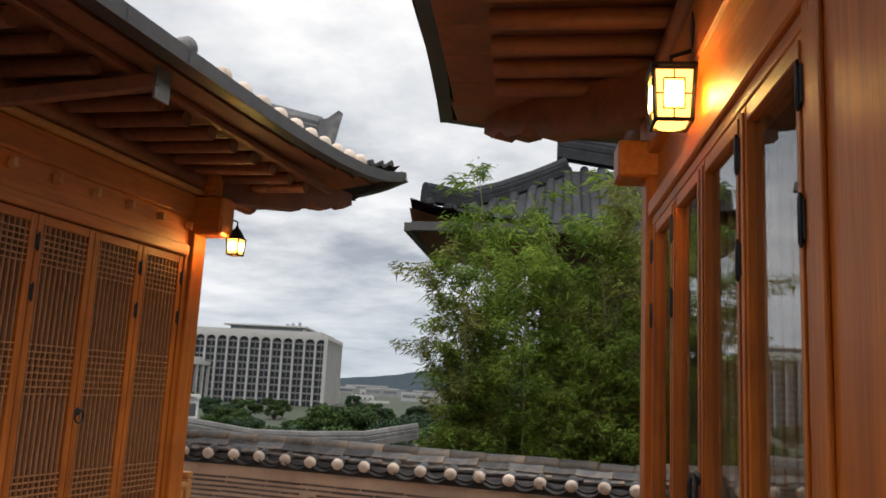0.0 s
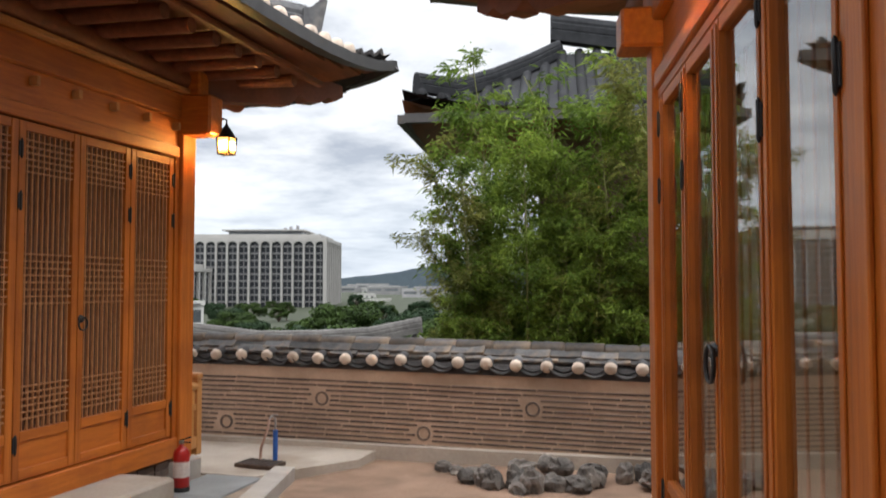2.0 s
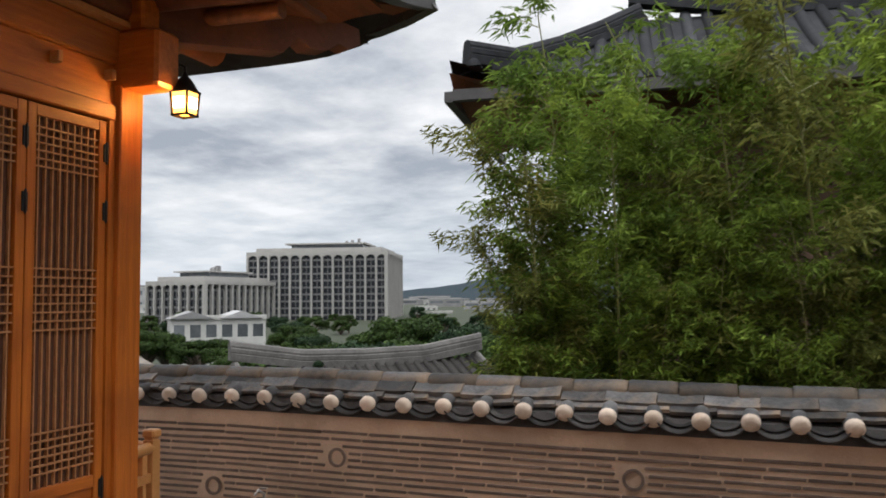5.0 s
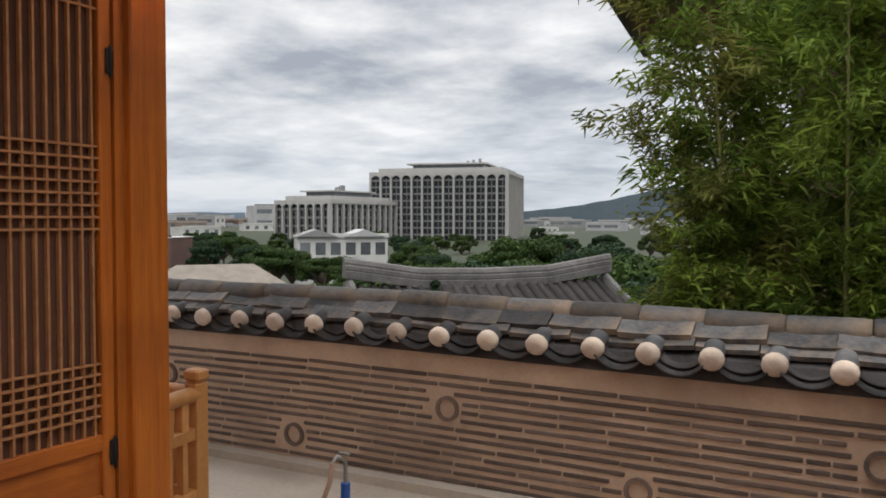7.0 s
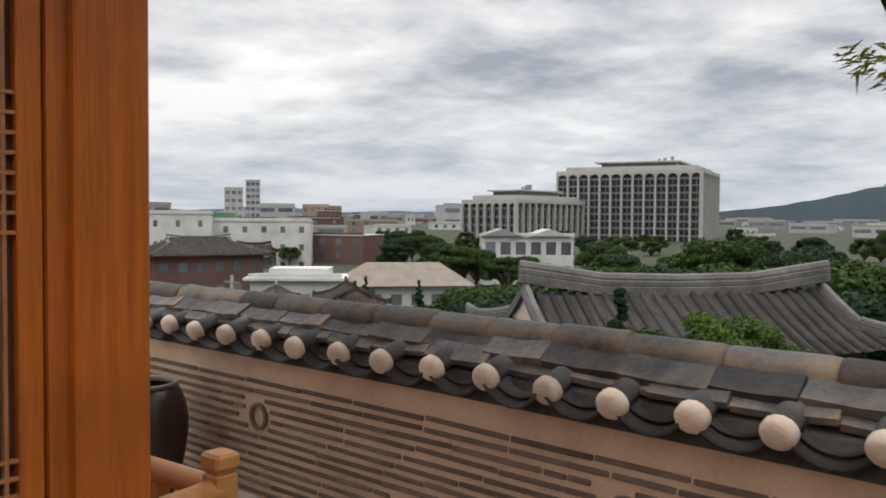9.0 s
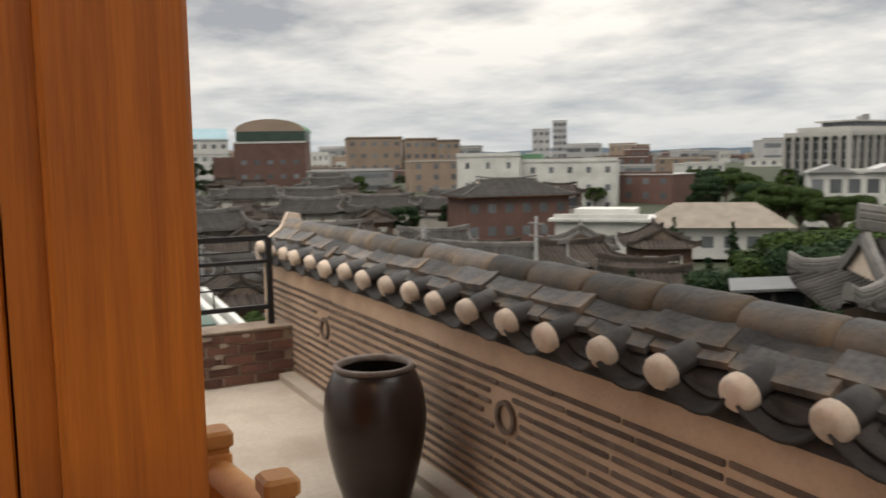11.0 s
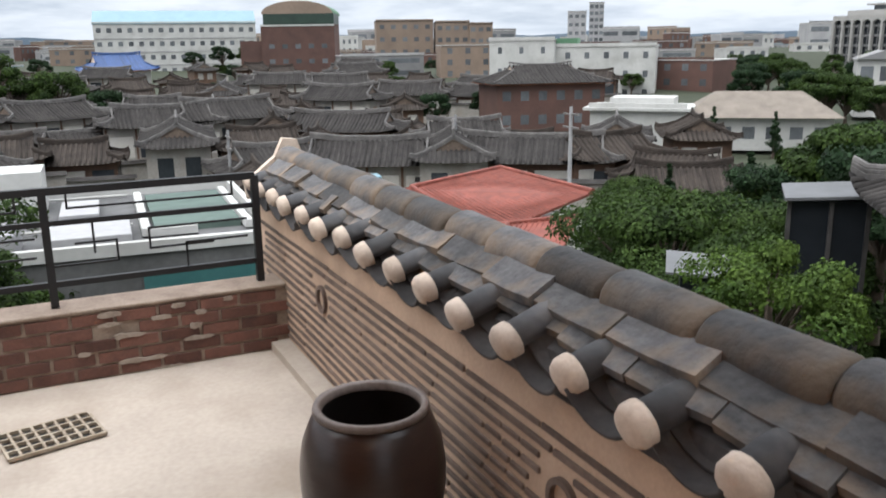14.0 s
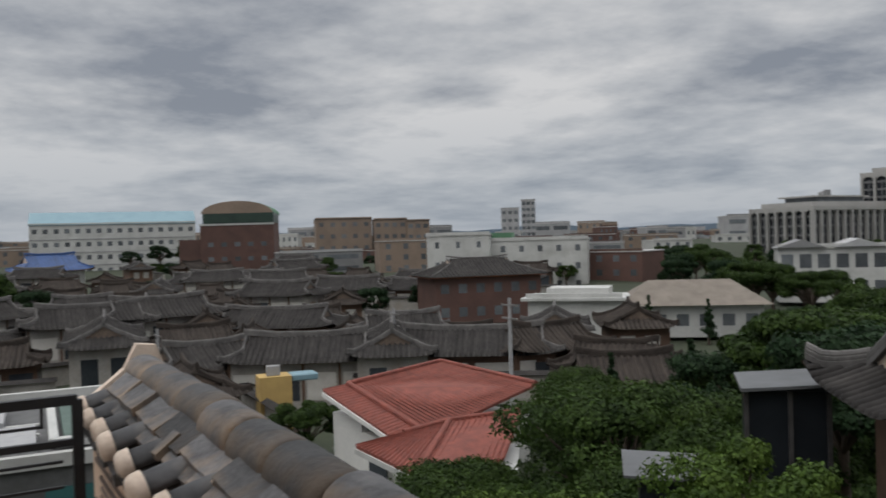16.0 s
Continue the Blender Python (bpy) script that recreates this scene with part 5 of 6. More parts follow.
# ---- trees ----
def tree_meshes(seed, height, radius, leaves, size, leaf_mat, shape="round", flat=1.0):
    """A tapered trunk with limbs, and a crown of many small leaf clumps in uneven lobes."""
    r = random.Random(seed)
    wood, crown = Geo(), Geo()
    top = height * (0.92 if shape == "cone" else 0.7)
    wood.tube([(0, 0, -0.5), (0.03 * height, 0.02 * height, top * 0.5), (0, 0, top)], [0.035 * height, 0.024 * height, 0.006 * height], 7)
    lobes = []
    for k in range(24 if shape == "round" else 18):
        if shape == "cone":
            t = (k + 0.5) / 18
            rr = radius * (1.02 - t) * r.uniform(0.6, 1.0)
            a = r.uniform(0, 2 * math.pi)
            c = Vector((rr * 0.5 * math.cos(a), rr * 0.5 * math.sin(a), height * (0.12 + 0.86 * t)))
            lobes.append((c, max(0.12 * radius, rr * 0.7)))
        else:
            a, e = r.uniform(0, 2 * math.pi), r.uniform(-0.35, 1.0)
            out = r.uniform(0.45, 0.86)
            c = Vector((radius * out * math.cos(a) * math.cos(e), radius * out * math.sin(a) * math.cos(e), height * 0.62 + flat * radius * 0.66 * math.sin(e)))
            lobes.append((c, radius * r.uniform(0.17, 0.34)))
            wood.tube([(0, 0, height * 0.35), tuple(Vector((0, 0, height * 0.45)).lerp(c, 0.5)), tuple(c)], [0.014 * height, 0.009 * height, 0.003 * height], 5)
    for k in range(leaves):
        c, rr = r.choice(lobes)
        d = Vector((r.gauss(0, 1), r.gauss(0, 1), r.gauss(0, 0.75) + 0.25)).normalized()
        p = c + Vector((d.x, d.y, d.z * flat * 0.72)) * rr * (r.uniform(0.35, 1.0) ** 0.5) * (1 + 0.25 * noise.noise(d * 3 + c))
        n = (d + Vector((r.uniform(-1, 1), r.uniform(-1, 1), r.uniform(-0.3, 1)))).normalized()
        u = n.orthogonal().normalized()
        v = n.cross(u)
        q = r.uniform(0, math.pi)
        u, v = u * math.cos(q) + v * math.sin(q), v * math.cos(q) - u * math.sin(q)
        s = size * r.uniform(0.6, 1.3)
        crown.add([p - u * s * 0.5, p + v * s * 0.28, p + u * s * 0.55, p - v * s * 0.28], [(0, 1, 2, 3)])
    return wood.mesh("trunk", bark), crown.mesh("crown", leaf_mat)


TREES = {}


def tree_kind(key, label, *spec):
    TREES[key] = (label, *tree_meshes(*spec))


tree_kind("broad", "broad green leafy tree among the roofs", 1, 8.0, 4.0, 17000, 0.24, tree_leaf, "round", 0.8)
tree_kind("round", "round green leafy tree", 2, 8.0, 3.2, 12000, 0.24, tree_leaf, "round", 1.0)
tree_kind("dark", "dark green tree between houses", 3, 8.0, 3.2, 12000, 0.24, pine_leaf, "round", 1.0)
tree_kind("conifer", "dark green pointed conifer tree", 4, 8.0, 2.0, 6000, 0.28, pine_leaf, "cone")
tree_kind("near", "dense green tree below the wall", 5, 6.0, 3.4, 26000, 0.135, tree_leaf, "round", 0.75)
tree_kind("bright", "bright green leafy shrub", 6, 4.0, 2.0, 14000, 0.11, bright_leaf, "round", 0.9)


TOPS = {"broad": 7.6, "round": 8.2, "dark": 8.2, "conifer": 8.1, "near": 5.9, "bright": 4.2}


def open_view(x, y):
    """How high a crown may stand on the slope: the town stays in view over the gardens."""
    d = math.hypot(x + 4.5, y - 6.8)
    az = math.degrees(math.atan2(-4.5 - x, y - 6.8))
    if d < 24 or d > 85 or not 24 < az < 66:
        return 99.0
    fall = 0.045 if az < 34 else 0.075 if az < 39 else 0.118 if az < 48 else 0.135
    return 1.4 - fall * d


def plant(key, x, y, z, scale, turn):
    label, trunk, crown = TREES[key]
    scale = min(scale, (open_view(x, y) - z) / TOPS[key])
    if scale < 0.12:
        return
    t = thing("tree", label, "tree", at=pose(x, y, z, 0, 0, turn))
    t.scale = (scale, scale, scale)
    part("trunk", trunk, None, t)
    part("crown", crown, None, t)

# ---- the town below ----
EYE_AT = Vector((-4.0, 6.4))


def facing(x, y, z, turn=0.0):
    """A pose at a place, its x to the right and its y away as seen from the terrace."""
    d = (Vector((x, y)) - EYE_AT).normalized()
    return pose(x, y, z, 0, 0, math.degrees(math.atan2(-d.x, d.y)) + turn)


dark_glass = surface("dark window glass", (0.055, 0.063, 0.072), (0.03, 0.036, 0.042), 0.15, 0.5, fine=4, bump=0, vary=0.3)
stone_face = surface("pale stone cladding", (0.36, 0.35, 0.335), (0.29, 0.285, 0.27), 0.8, 0.15, fine=2, bump=0.03)
tan_wall = surface("tan apartment wall", (0.24, 0.18, 0.138), (0.18, 0.135, 0.105), 0.85, 0.2, fine=2, bump=0.03, vary=0.2)
red_brick_wall = surface("red brick wall", (0.115, 0.062, 0.05), (0.078, 0.045, 0.038), 0.85, 0.3, fine=5, bump=0.05, vary=0.2)
grey_wall = surface("grey render wall", (0.30, 0.30, 0.30), (0.22, 0.22, 0.225), 0.85, 0.3, fine=3, bump=0.03, vary=0.3)
white_town = surface("dulled white wall", (0.52, 0.52, 0.50), (0.40, 0.40, 0.385), 0.85, 0.25, fine=3, bump=0.03, stain=((0.30, 0.29, 0.27), 0.3, 0.5))
blue_roof = surface("blue metal roof", (0.20, 0.31, 0.355), (0.16, 0.26, 0.305), 0.5, 0.2, fine=2, bump=0.02)
deep_blue_tile = surface("blue glazed tile", (0.03, 0.075, 0.21), (0.02, 0.05, 0.14), 0.4, 0.8, fine=6, bump=0.1, island=0.3)
green_roof = surface("green roof", (0.10, 0.22, 0.13), (0.07, 0.16, 0.09), 0.6, 0.2, fine=2, bump=0.02)
terracotta = surface("terracotta tile", (0.23, 0.062, 0.042), (0.12, 0.036, 0.027), 0.7, 2.0, fine=12, bump=0.2, island=0.25)
flat_roof = surface("pale flat roof", (0.50, 0.49, 0.47), (0.38, 0.37, 0.36), 0.85, 0.4, fine=4, bump=0.05, stain=((0.28, 0.27, 0.26), 0.5, 0.6))
hanok_wood = surface("dark house timber", (0.15, 0.09, 0.06), (0.08, 0.048, 0.034), 0.8, 1, fine=6, bump=0.05)
# distance haze is mixed into both hill colours: bluer, and palest on the far range
hazed_hill_mat = surface("haze-tinted wooded hill", (0.095, 0.125, 0.15), (0.075, 0.10, 0.122), 0.95, 0.02, fine=0.2, bump=0)
far_hazed_hill_mat = surface("far haze-tinted hill", (0.17, 0.22, 0.28), (0.14, 0.19, 0.25), 0.95, 0.01, fine=0.1, bump=0)


# dark glass of distant buildings, its colour lifted to imitate haze in the air
hazed_glass = surface("window glass paled for haze", (0.13, 0.14, 0.15), (0.08, 0.088, 0.095), 0.2, 0.5, fine=4, bump=0, vary=0.35)


def windows(parent, xs, zs, w, h, depth, material=hazed_glass):
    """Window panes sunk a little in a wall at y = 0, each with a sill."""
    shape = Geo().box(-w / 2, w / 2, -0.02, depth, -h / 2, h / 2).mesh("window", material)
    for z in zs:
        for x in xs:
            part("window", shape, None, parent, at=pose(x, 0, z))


def spread(lo, hi, n):
    return [lo + (hi - lo) * (k + 0.5) / n for k in range(n)]


def block(name, label, m, w, d, h, wall, floors, bays, roof=None, ww=1.4, wh=1.5, parapet_h=0.5, group=""):
    b = thing(name, label, "building", group, at=m)
    part("wall", Geo().box(-w / 2, w / 2, 0.0, d, 0, h), wall, b)
    top = part("roof", Geo().box(-w / 2 - 0.15, w / 2 + 0.15, -0.15, d + 0.15, h, h + 0.25), roof or flat_roof, b)
    part("parapet", Geo().box(-w / 2 - 0.15, w / 2 + 0.15, -0.15, 0.1, h + 0.25, h + 0.25 + parapet_h), wall, top)
    if floors:
        step = h / floors
        windows(b, spread(-w / 2, w / 2, bays), [step * (k + 0.55) for k in range(floors)], ww, wh, 0.1)
    return b


def arched_block(label, m, w, d, h, floors, bays, side_bays):
    """Offices with pale piers, arched tops and dark glazing set back, on the front and on one side."""
    b = thing("office_building", label, "building", at=m)
    part("glazing", Geo().box(-w / 2 + 0.3, w / 2 - 0.75, 0.75, d - 0.5, 0, h - 1.0), office_glass, b)
    step = (h - 3.4) / floors
    top = part("roof", Geo().box(-w / 2 - 0.4, w / 2 + 0.4, -0.02, d, h - 1.22, h).box(-w / 2 + 2.5, w / 2 - 2.5, 2.5, d - 2.5, h, h + 1.5), stone_face, b)
    part("roof_plant", Geo().box(-w * 0.22, w * 0.30, d * 0.2, d * 0.7, h + 1.5, h + 3.0), hazed_glass, top, "dark plant room")
    part("canopy", Geo().box(-w * 0.26, w * 0.33, d * 0.15, d * 0.75, h + 3.0, h + 3.5), stone_face, top)
    for k in (0.16, 0.2, 0.25):
        part("vent", Geo().box(w * k, w * k + 0.8, d * 0.3, d * 0.35, h + 3.5, h + 4.6 + 8 * (k - 0.16)), grey_wall, top)
    for width, n, face in ((w, bays, pose(0, 0, 0)), (d, side_bays, pose(w / 2, d / 2, 0, 0, 0, 90))):
        bay = width / n
        pier = Geo().box(-0.34, 0.34, -0.35, 0.9, 0, h - 1.2).mesh("pier", stone_face)
        for k in range(n + 1):
            part("pier", pier, None, b, at=face @ pose(-width / 2 + bay * k, 0, 0))
        sill = Geo().box(-bay / 2, bay / 2, 0.5, 0.78, -0.34, 0.34).mesh("spandrel", spandrel_mat)
        mullion = Geo().box(-0.12, 0.12, 0.55, 0.8, 0, h - 2.4).mesh("mullion", spandrel_mat)
        for k in range(n):
            part("mullion", mullion, None, b, at=face @ pose(-width / 2 + bay * (k + 0.5), 0, 0))
            for f in range(floors + 1):
                part("spandrel", sill, None, b, at=face @ pose(-width / 2 + bay * (k + 0.5), 0, step * f + 0.3))
        r = bay / 2 - 0.3
        pts, faces = [], []
        for i in range(9):
            a = math.pi * i / 8
            x, z = -r * math.cos(a), r * math.sin(a) - r
            pts += [(x, -0.1, z), (x, -0.1, 0.1), (x, 0.8, z)]
            if i:
                q = 3 * i
                faces += [(q - 3, q, q + 1, q - 2), (q - 3, q - 1, q + 2, q)]
        arch = Geo().add(pts, faces).mesh("arch", stone_face)
        for k in range(n):
            part("arch", arch, None, b, at=face @ pose(-width / 2 + bay * (k + 0.5), 0, h - 1.3))
    return b


office_glass = surface("dark office glazing", (0.022, 0.026, 0.032), (0.01, 0.012, 0.015), 0.35, 0.35, fine=2, bump=0, spec=0.2)
spandrel_mat = surface("grey spandrel panels", (0.17, 0.17, 0.17), (0.11, 0.11, 0.115), 0.7, 0.3, fine=2, bump=0)
arched_block("large pale stone office building with arched windows", facing(-147.6, 272.0, -9, -14), 52, 37, 28.5, 10, 13, 8)
arched_block("lower pale stone office wing with arched windows", facing(-176.7, 229.4, -9, -40), 24, 43, 17.4, 5, 7, 12)

school = block("school", "long white school building with a light blue roof", facing(-301, 52, -8, 0), 52, 14, 17.5, white_town, 4, 16, blue_roof, 1.5, 1.5)
part("blue_roof", Geo().prism([(-26.2, -0.3, 17.7), (-26.2, 7, 22.0), (-26.2, 14.3, 17.7)], (52.4, 0, 0)), blue_roof, school, "light blue ridged roof")
for z in (4.3, 8.6, 12.9):
    part("band", Geo().box(-26.05, 26.05, -0.12, -0.03, z - 0.2, z + 0.05), grey_wall, school)

hall = thing("gym_hall", "brown brick hall with a tan barrel-vaulted top", "building", at=facing(-232, 73.3, -6.3, -8))
part("wall", Geo().box(-10, 10, 0, 14, 0, 13.8), red_brick_wall, hall)
part("glass_band", Geo().box(-9.2, 10, -0.2, 14, 13.8, 16.6), surface("dark green glazing", (0.03, 0.055, 0.042), (0.018, 0.035, 0.028), 0.4, 0.4), hall, "dark green glazed band")
part("vault", Geo().prism([(9.6 * math.cos(math.pi * k / 14), -0.1, 16.6 + 3.4 * math.sin(math.pi * k / 14)) for k in range(15)], (0, 2.5, 0)), tan_wall, hall, "tan barrel vault end")
part("roof", Geo().prism([(9.7 * math.cos(math.pi * k / 14), 2.4, 16.6 + 3.5 * math.sin(math.pi * k / 14)) for k in range(15)], (0, 20, 0)), green_roof, hall, "green sheet vault")
part("side_wall", Geo().box(-9.3, 9.3, 14, 22, 0, 16.6), red_brick_wall, hall)
part("side_wing", Geo().box(-16, -9.2, 1, 12, 0, 9.5), red_brick_wall, hall)
part("band", Geo().box(-10.1, 10.1, -0.15, 0.1, 13.3, 13.8), white_town, hall)
windows(hall, spread(-9, 9, 5), [4.0, 8.0], 1.5, 1.2, 0.1)

for x, y, w, h, n in ((-307.5, 138, 22, 18.5, 5), (-299.7, 154.6, 13, 17.8, 4), (-294.6, 164.3, 9, 17.0, 3)):
    apt = block("apartment_building", "tan four-storey apartment house with a low grey roof", facing(x, y, -8, 6), w, 10, h, tan_wall, 4, n, tile_joined, 1.8, 1.6, group="apartments")
white_a = block("apartment_building", "white rendered four-storey building with few windows", facing(-151.7, 95.9, -10.5, -6), 13, 12, 12.6, white_town, 3, 3, None, 0.8, 1.3)
white_b = block("apartment_building", "white rendered block with a green roof tank", facing(-146.6, 110.7, -10.5, -6), 23.5, 12, 11.2, white_town, 3, 6, None, 1.0, 1.3)
part("roof_shed", Geo().box(-9, -4, 0.5, 5, 11.4, 13.0), green_roof, white_b, "bright green roof shed")
brick_house = block("brick_house", "red brick three-storey house with a dark hipped roof", facing(-94.9, 66.1, -9.6, 20), 14.5, 9, 6.0, red_brick_wall, 2, 6, tile_joined, 1.1, 1.2, 0.0)
roof_parts(brick_house, Roof(8.2, 5.3, 2.2, 0.0, 4.0, 0.5), pose(0, 4.5, 6.2), rib=0.1, main_h=0.15, hip_h=0.12, n=3)
villa = block("villa", "white flat-roofed villa with a stepped upper storey", facing(-71.4, 60.9, -9.4, -8), 9.5, 7, 4.2, white_town, 1, 3, None, 1.3, 1.1)
part("upper_storey", Geo().box(-3.0, 3.4, 1.5, 6, 4.4, 5.4), white_town, villa)
part("eave_slab", Geo().box(-5.4, 5.4, -0.6, 7.4, 4.2, 4.5), white_town, villa)
modern = block("villa", "white modern villa with glass bays and low gables", facing(-78.6, 113.7, -9, 8), 14.5, 9, 7.6, white_town, 2, 6, None, 1.6, 2.0)
for k in (-4.2, 3.4):
    part("gable_roof", Geo().prism([(k - 3.3, -0.6, 7.85), (k + 3.3, -0.6, 7.85), (k, -0.6, 9.0)], (0, 9, 0)), grey_wall, modern)
grey_house = block("villa", "long low house with a grey-brown hipped roof", facing(-64.7, 71, -9.2, 8), 13.5, 7, 3.2, white_town, 1, 6, None, 1.2, 1.2, 0.0)
brown_roof = surface("grey-brown shingle roof", (0.21, 0.18, 0.15), (0.14, 0.12, 0.10), 0.85, 0.8, fine=9, bump=0.1)
part("hip_roof", Geo().add([(-7.6, -0.9, 3.3), (7.6, -0.9, 3.3), (7.6, 7.9, 3.3), (-7.6, 7.9, 3.3), (-4.2, 3.5, 5.7), (4.2, 3.5, 5.7)], [(0, 1, 5, 4), (1, 2, 5), (2, 3, 4, 5), (3, 0, 4), (3, 2, 1, 0)]), brown_roof, grey_house, "grey-brown hipped roof")
tower = block("office_tower", "pale office tower on the skyline", facing(-348.8, 257.8, -8, 0), 7, 8, 28, grey_wall, 9, 3, None, 1.8, 1.6)
block("office_tower", "grey stepped office building on the skyline", facing(-354, 250, -8, 0), 9, 8, 24, grey_wall, 6, 3, None, 1.8, 1.6)
blue_hall = thing("tile_house", "hall with a deep blue glazed tile roof", "house", at=facing(-183, 22, -9.2, 20))
part("wall", Geo().box(-5.5, 5.5, -2.6, 2.6, 0, 6.6), white_town, blue_hall)
roof_parts(blue_hall, Roof(7.0, 4.2, 3.0, 0.5, 2.4, 0.5), pose(0, 0, 6.7), deep_blue_tile, 0.12, n=3)

# flat-roofed white house just below the railing
low_house = thing("flat_roofed_house", "white flat-roofed house with roof ducts and teal glass", "house", at=pose(-36.5, 8.5, -9.3, 0, 0, 86))
felt = surface("grey roof felt", (0.125, 0.125, 0.125), (0.07, 0.07, 0.07), 0.85, 0.7, fine=6, bump=0.05, stain=((0.08, 0.08, 0.078), 0.6, 0.7))
part("wall", Geo().box(-5.5, 5.0, -5.5, 6.5, 0, 4.5), felt, low_house)
for x0, x1, y0, y1, h in ((-2.2, 0.4, -4.6, -1.4, 0.5), (-2.0, -0.6, 0.4, 3.6, 0.35), (-5.1, -3.0, -4.8, -2.6, 0.8)):
    part("roof_hatch", Geo().box(x0, x1, y0, y1, 4.5, 4.5 + h, c=0.04), grey_wall, low_house, "grey sheet roof hatch")
for y in (-1.2, 0.6, 5.6):
    part("pipe", Geo().tube([(-5.0, y, 4.62), (0.5, y, 4.62)], 0.06, 6), white_town, low_house, "white roof pipe")
part("parapet", Geo().box(-5.6, 5.1, -5.6, -5.3, 4.5, 4.9), white_town, low_house)
part("parapet", Geo().box(-5.6, 5.1, 6.3, 6.6, 4.5, 4.9), white_town, low_house)
part("parapet", Geo().box(4.85, 5.1, -5.6, 6.6, 4.5, 4.9), white_town, low_house)
part("parapet", Geo().box(-5.6, -5.35, -5.6, 6.6, 4.5, 4.9), white_town, low_house)
part("teal_glazing", Geo().box(0.6, 4.6, -5.58, -5.52, 0.8, 3.9), surface("teal glass", (0.05, 0.14, 0.14), (0.035, 0.10, 0.10), 0.2, 1), low_house, "teal window wall")
part("roof_light", Geo().box(1.2, 4.2, -2.5, 4.5, 4.5, 4.75), surface("green roof felt", (0.10, 0.14, 0.12), (0.06, 0.09, 0.078), 0.8, 1), low_house, "green felted roof bay")
for a, b in (((0.9, -3.2, 4.7), (0.9, 4.8, 4.7)), ((4.4, -3.2, 4.7), (4.4, 4.8, 4.7)), ((0.9, -3.2, 4.7), (2.6, -3.2, 4.7))):
    part("duct", Geo().beam(a, b, 0.3, 0.32, 0.05), white_town, low_house, "white roof duct")
part("air_unit", Geo().box(-3.8, -2.9, 1.0, 1.6, 4.5, 5.3, c=0.05), grey_wall, low_house)
part("roof_box", Geo().box(-5.0, -2.6, 3.0, 5.5, 4.5, 6.2), white_town, low_house)

# the red-roofed house beyond the wall
def tile_plane(ridge_a, ridge_b, eave_a, eave_b, pitch=0.26, r=0.06):
    """A sloping field of tiles between a ridge and an eave: the deck, and the rolls down it."""
    a, b, c, d = (Vector(p) for p in (ridge_a, ridge_b, eave_b, eave_a))
    down = Vector((0, 0, -0.12))
    deck = Geo().add([a, b, c, d, a + down, b + down, c + down, d + down], [(3, 2, 1, 0), (4, 5, 6, 7), (0, 1, 5, 4), (1, 2, 6, 5), (2, 3, 7, 6), (3, 0, 4, 7)])
    rolls = []
    n = max(3, round(max((b - a).length, (c - d).length) / pitch))
    for k in range(n + 1):
        p, q = a.lerp(b, k / n), d.lerp(c, k / n)
        side, up, g = (b - a).normalized() * r, Vector((0, 0, r)), Geo()
        v = []
        for m in range(8):
            s, t = p.lerp(q, m / 8), p.lerp(q, (m + 1) / 8)
            v += [s - side, s + up * 0.9, s + side, t - side, t + up * 1.25, t + side]
        rolls.append(g.add(v, [(3 * i, 3 * i + 1, 3 * i + 4, 3 * i + 3) for i in range(15)] + [(3 * i + 1, 3 * i + 2, 3 * i + 5, 3 * i + 4) for i in range(15)] + [(45, 46, 47)]))
    return deck, rolls


red_house = thing("red_roofed_house", "white house with a broad terracotta tile roof", "house", at=pose(0, 0, 0))
PA, PB, PC, PD, PE, PF = (-41.1, 22.6, -5.35), (-44.3, 29.5, -5.3), (-37.4, 30.9, -5.75), (-35.0, 23.5, -6.7), (-41.1, 21.3, -5.45), (-34.9, 22.3, -6.95)
for ra, rb, ea, eb in ((PA, PB, PD, PC), (PA, PD, PE, PF)):
    deck, rolls = tile_plane(ra, rb, ea, eb)
    field = part("roof", deck, terracotta, red_house)
    for roll in rolls:
        part("tile_roll", roll, terracotta, field)
for a, b in ((PA, PB), (PA, PD), (PB, PC)):
    part("ridge", bars(Geo(), [a, b], 0.3, 0.16), terracotta, red_house, "capped tile ridge")
part("eave_trim", Geo().beam(Vector(PE) - Vector((0, 0, 0.2)), Vector(PF) - Vector((0, 0, 0.2)), 0.12, 0.2), white_paint, red_house, "white eave trim")
part("wall", Geo().prism([(-40.9, 21.7, -11), (-35.3, 22.7, -11), (-35.6, 23.6, -11), (-37.6, 30.6, -11), (-43.8, 29.0, -11)], (0, 0, 3.9)), white_paint, red_house)
part("wall", Geo().prism([(-40.9, 21.7, -7.1), (-38.6, 22.1, -7.1), (-39.5, 26.0, -7.1), (-43.3, 27.5, -7.1)], (0, 0, 0.6)), white_paint, red_house)
part("window", Geo().beam((-37.4, 21.9, -8.2), (-36.2, 22.12, -8.2), 0.1, 0.9), dark_glass, red_house)
red_wing = thing("red_roofed_wing", "lower wing with a terracotta tile roof", "house", at=pose(0, 0, 0))
W = [(-33.7, 21.7, -6.15), (-33.7, 23.8, -5.95), (-32.1, 26.3, -5.6), (-29.5, 20.0, -6.55), (-29.3, 23.4, -6.5), (-33.6, 19.6, -6.3), (-30.2, 18.8, -6.85)]
for ra, rb, ea, eb in ((W[1], W[2], W[3], W[4]), (W[0], W[1], W[5], W[3])):
    deck, rolls = tile_plane(ra, rb, ea, eb)
    field = part("roof", deck, terracotta, red_wing)
    for roll in rolls:
        part("tile_roll", roll, terracotta, field)
for a, b in ((W[0], W[1]), (W[1], W[2]), (W[1], W[3])):
    part("ridge", bars(Geo(), [a, b], 0.26, 0.14), terracotta, red_wing, "capped tile ridge")
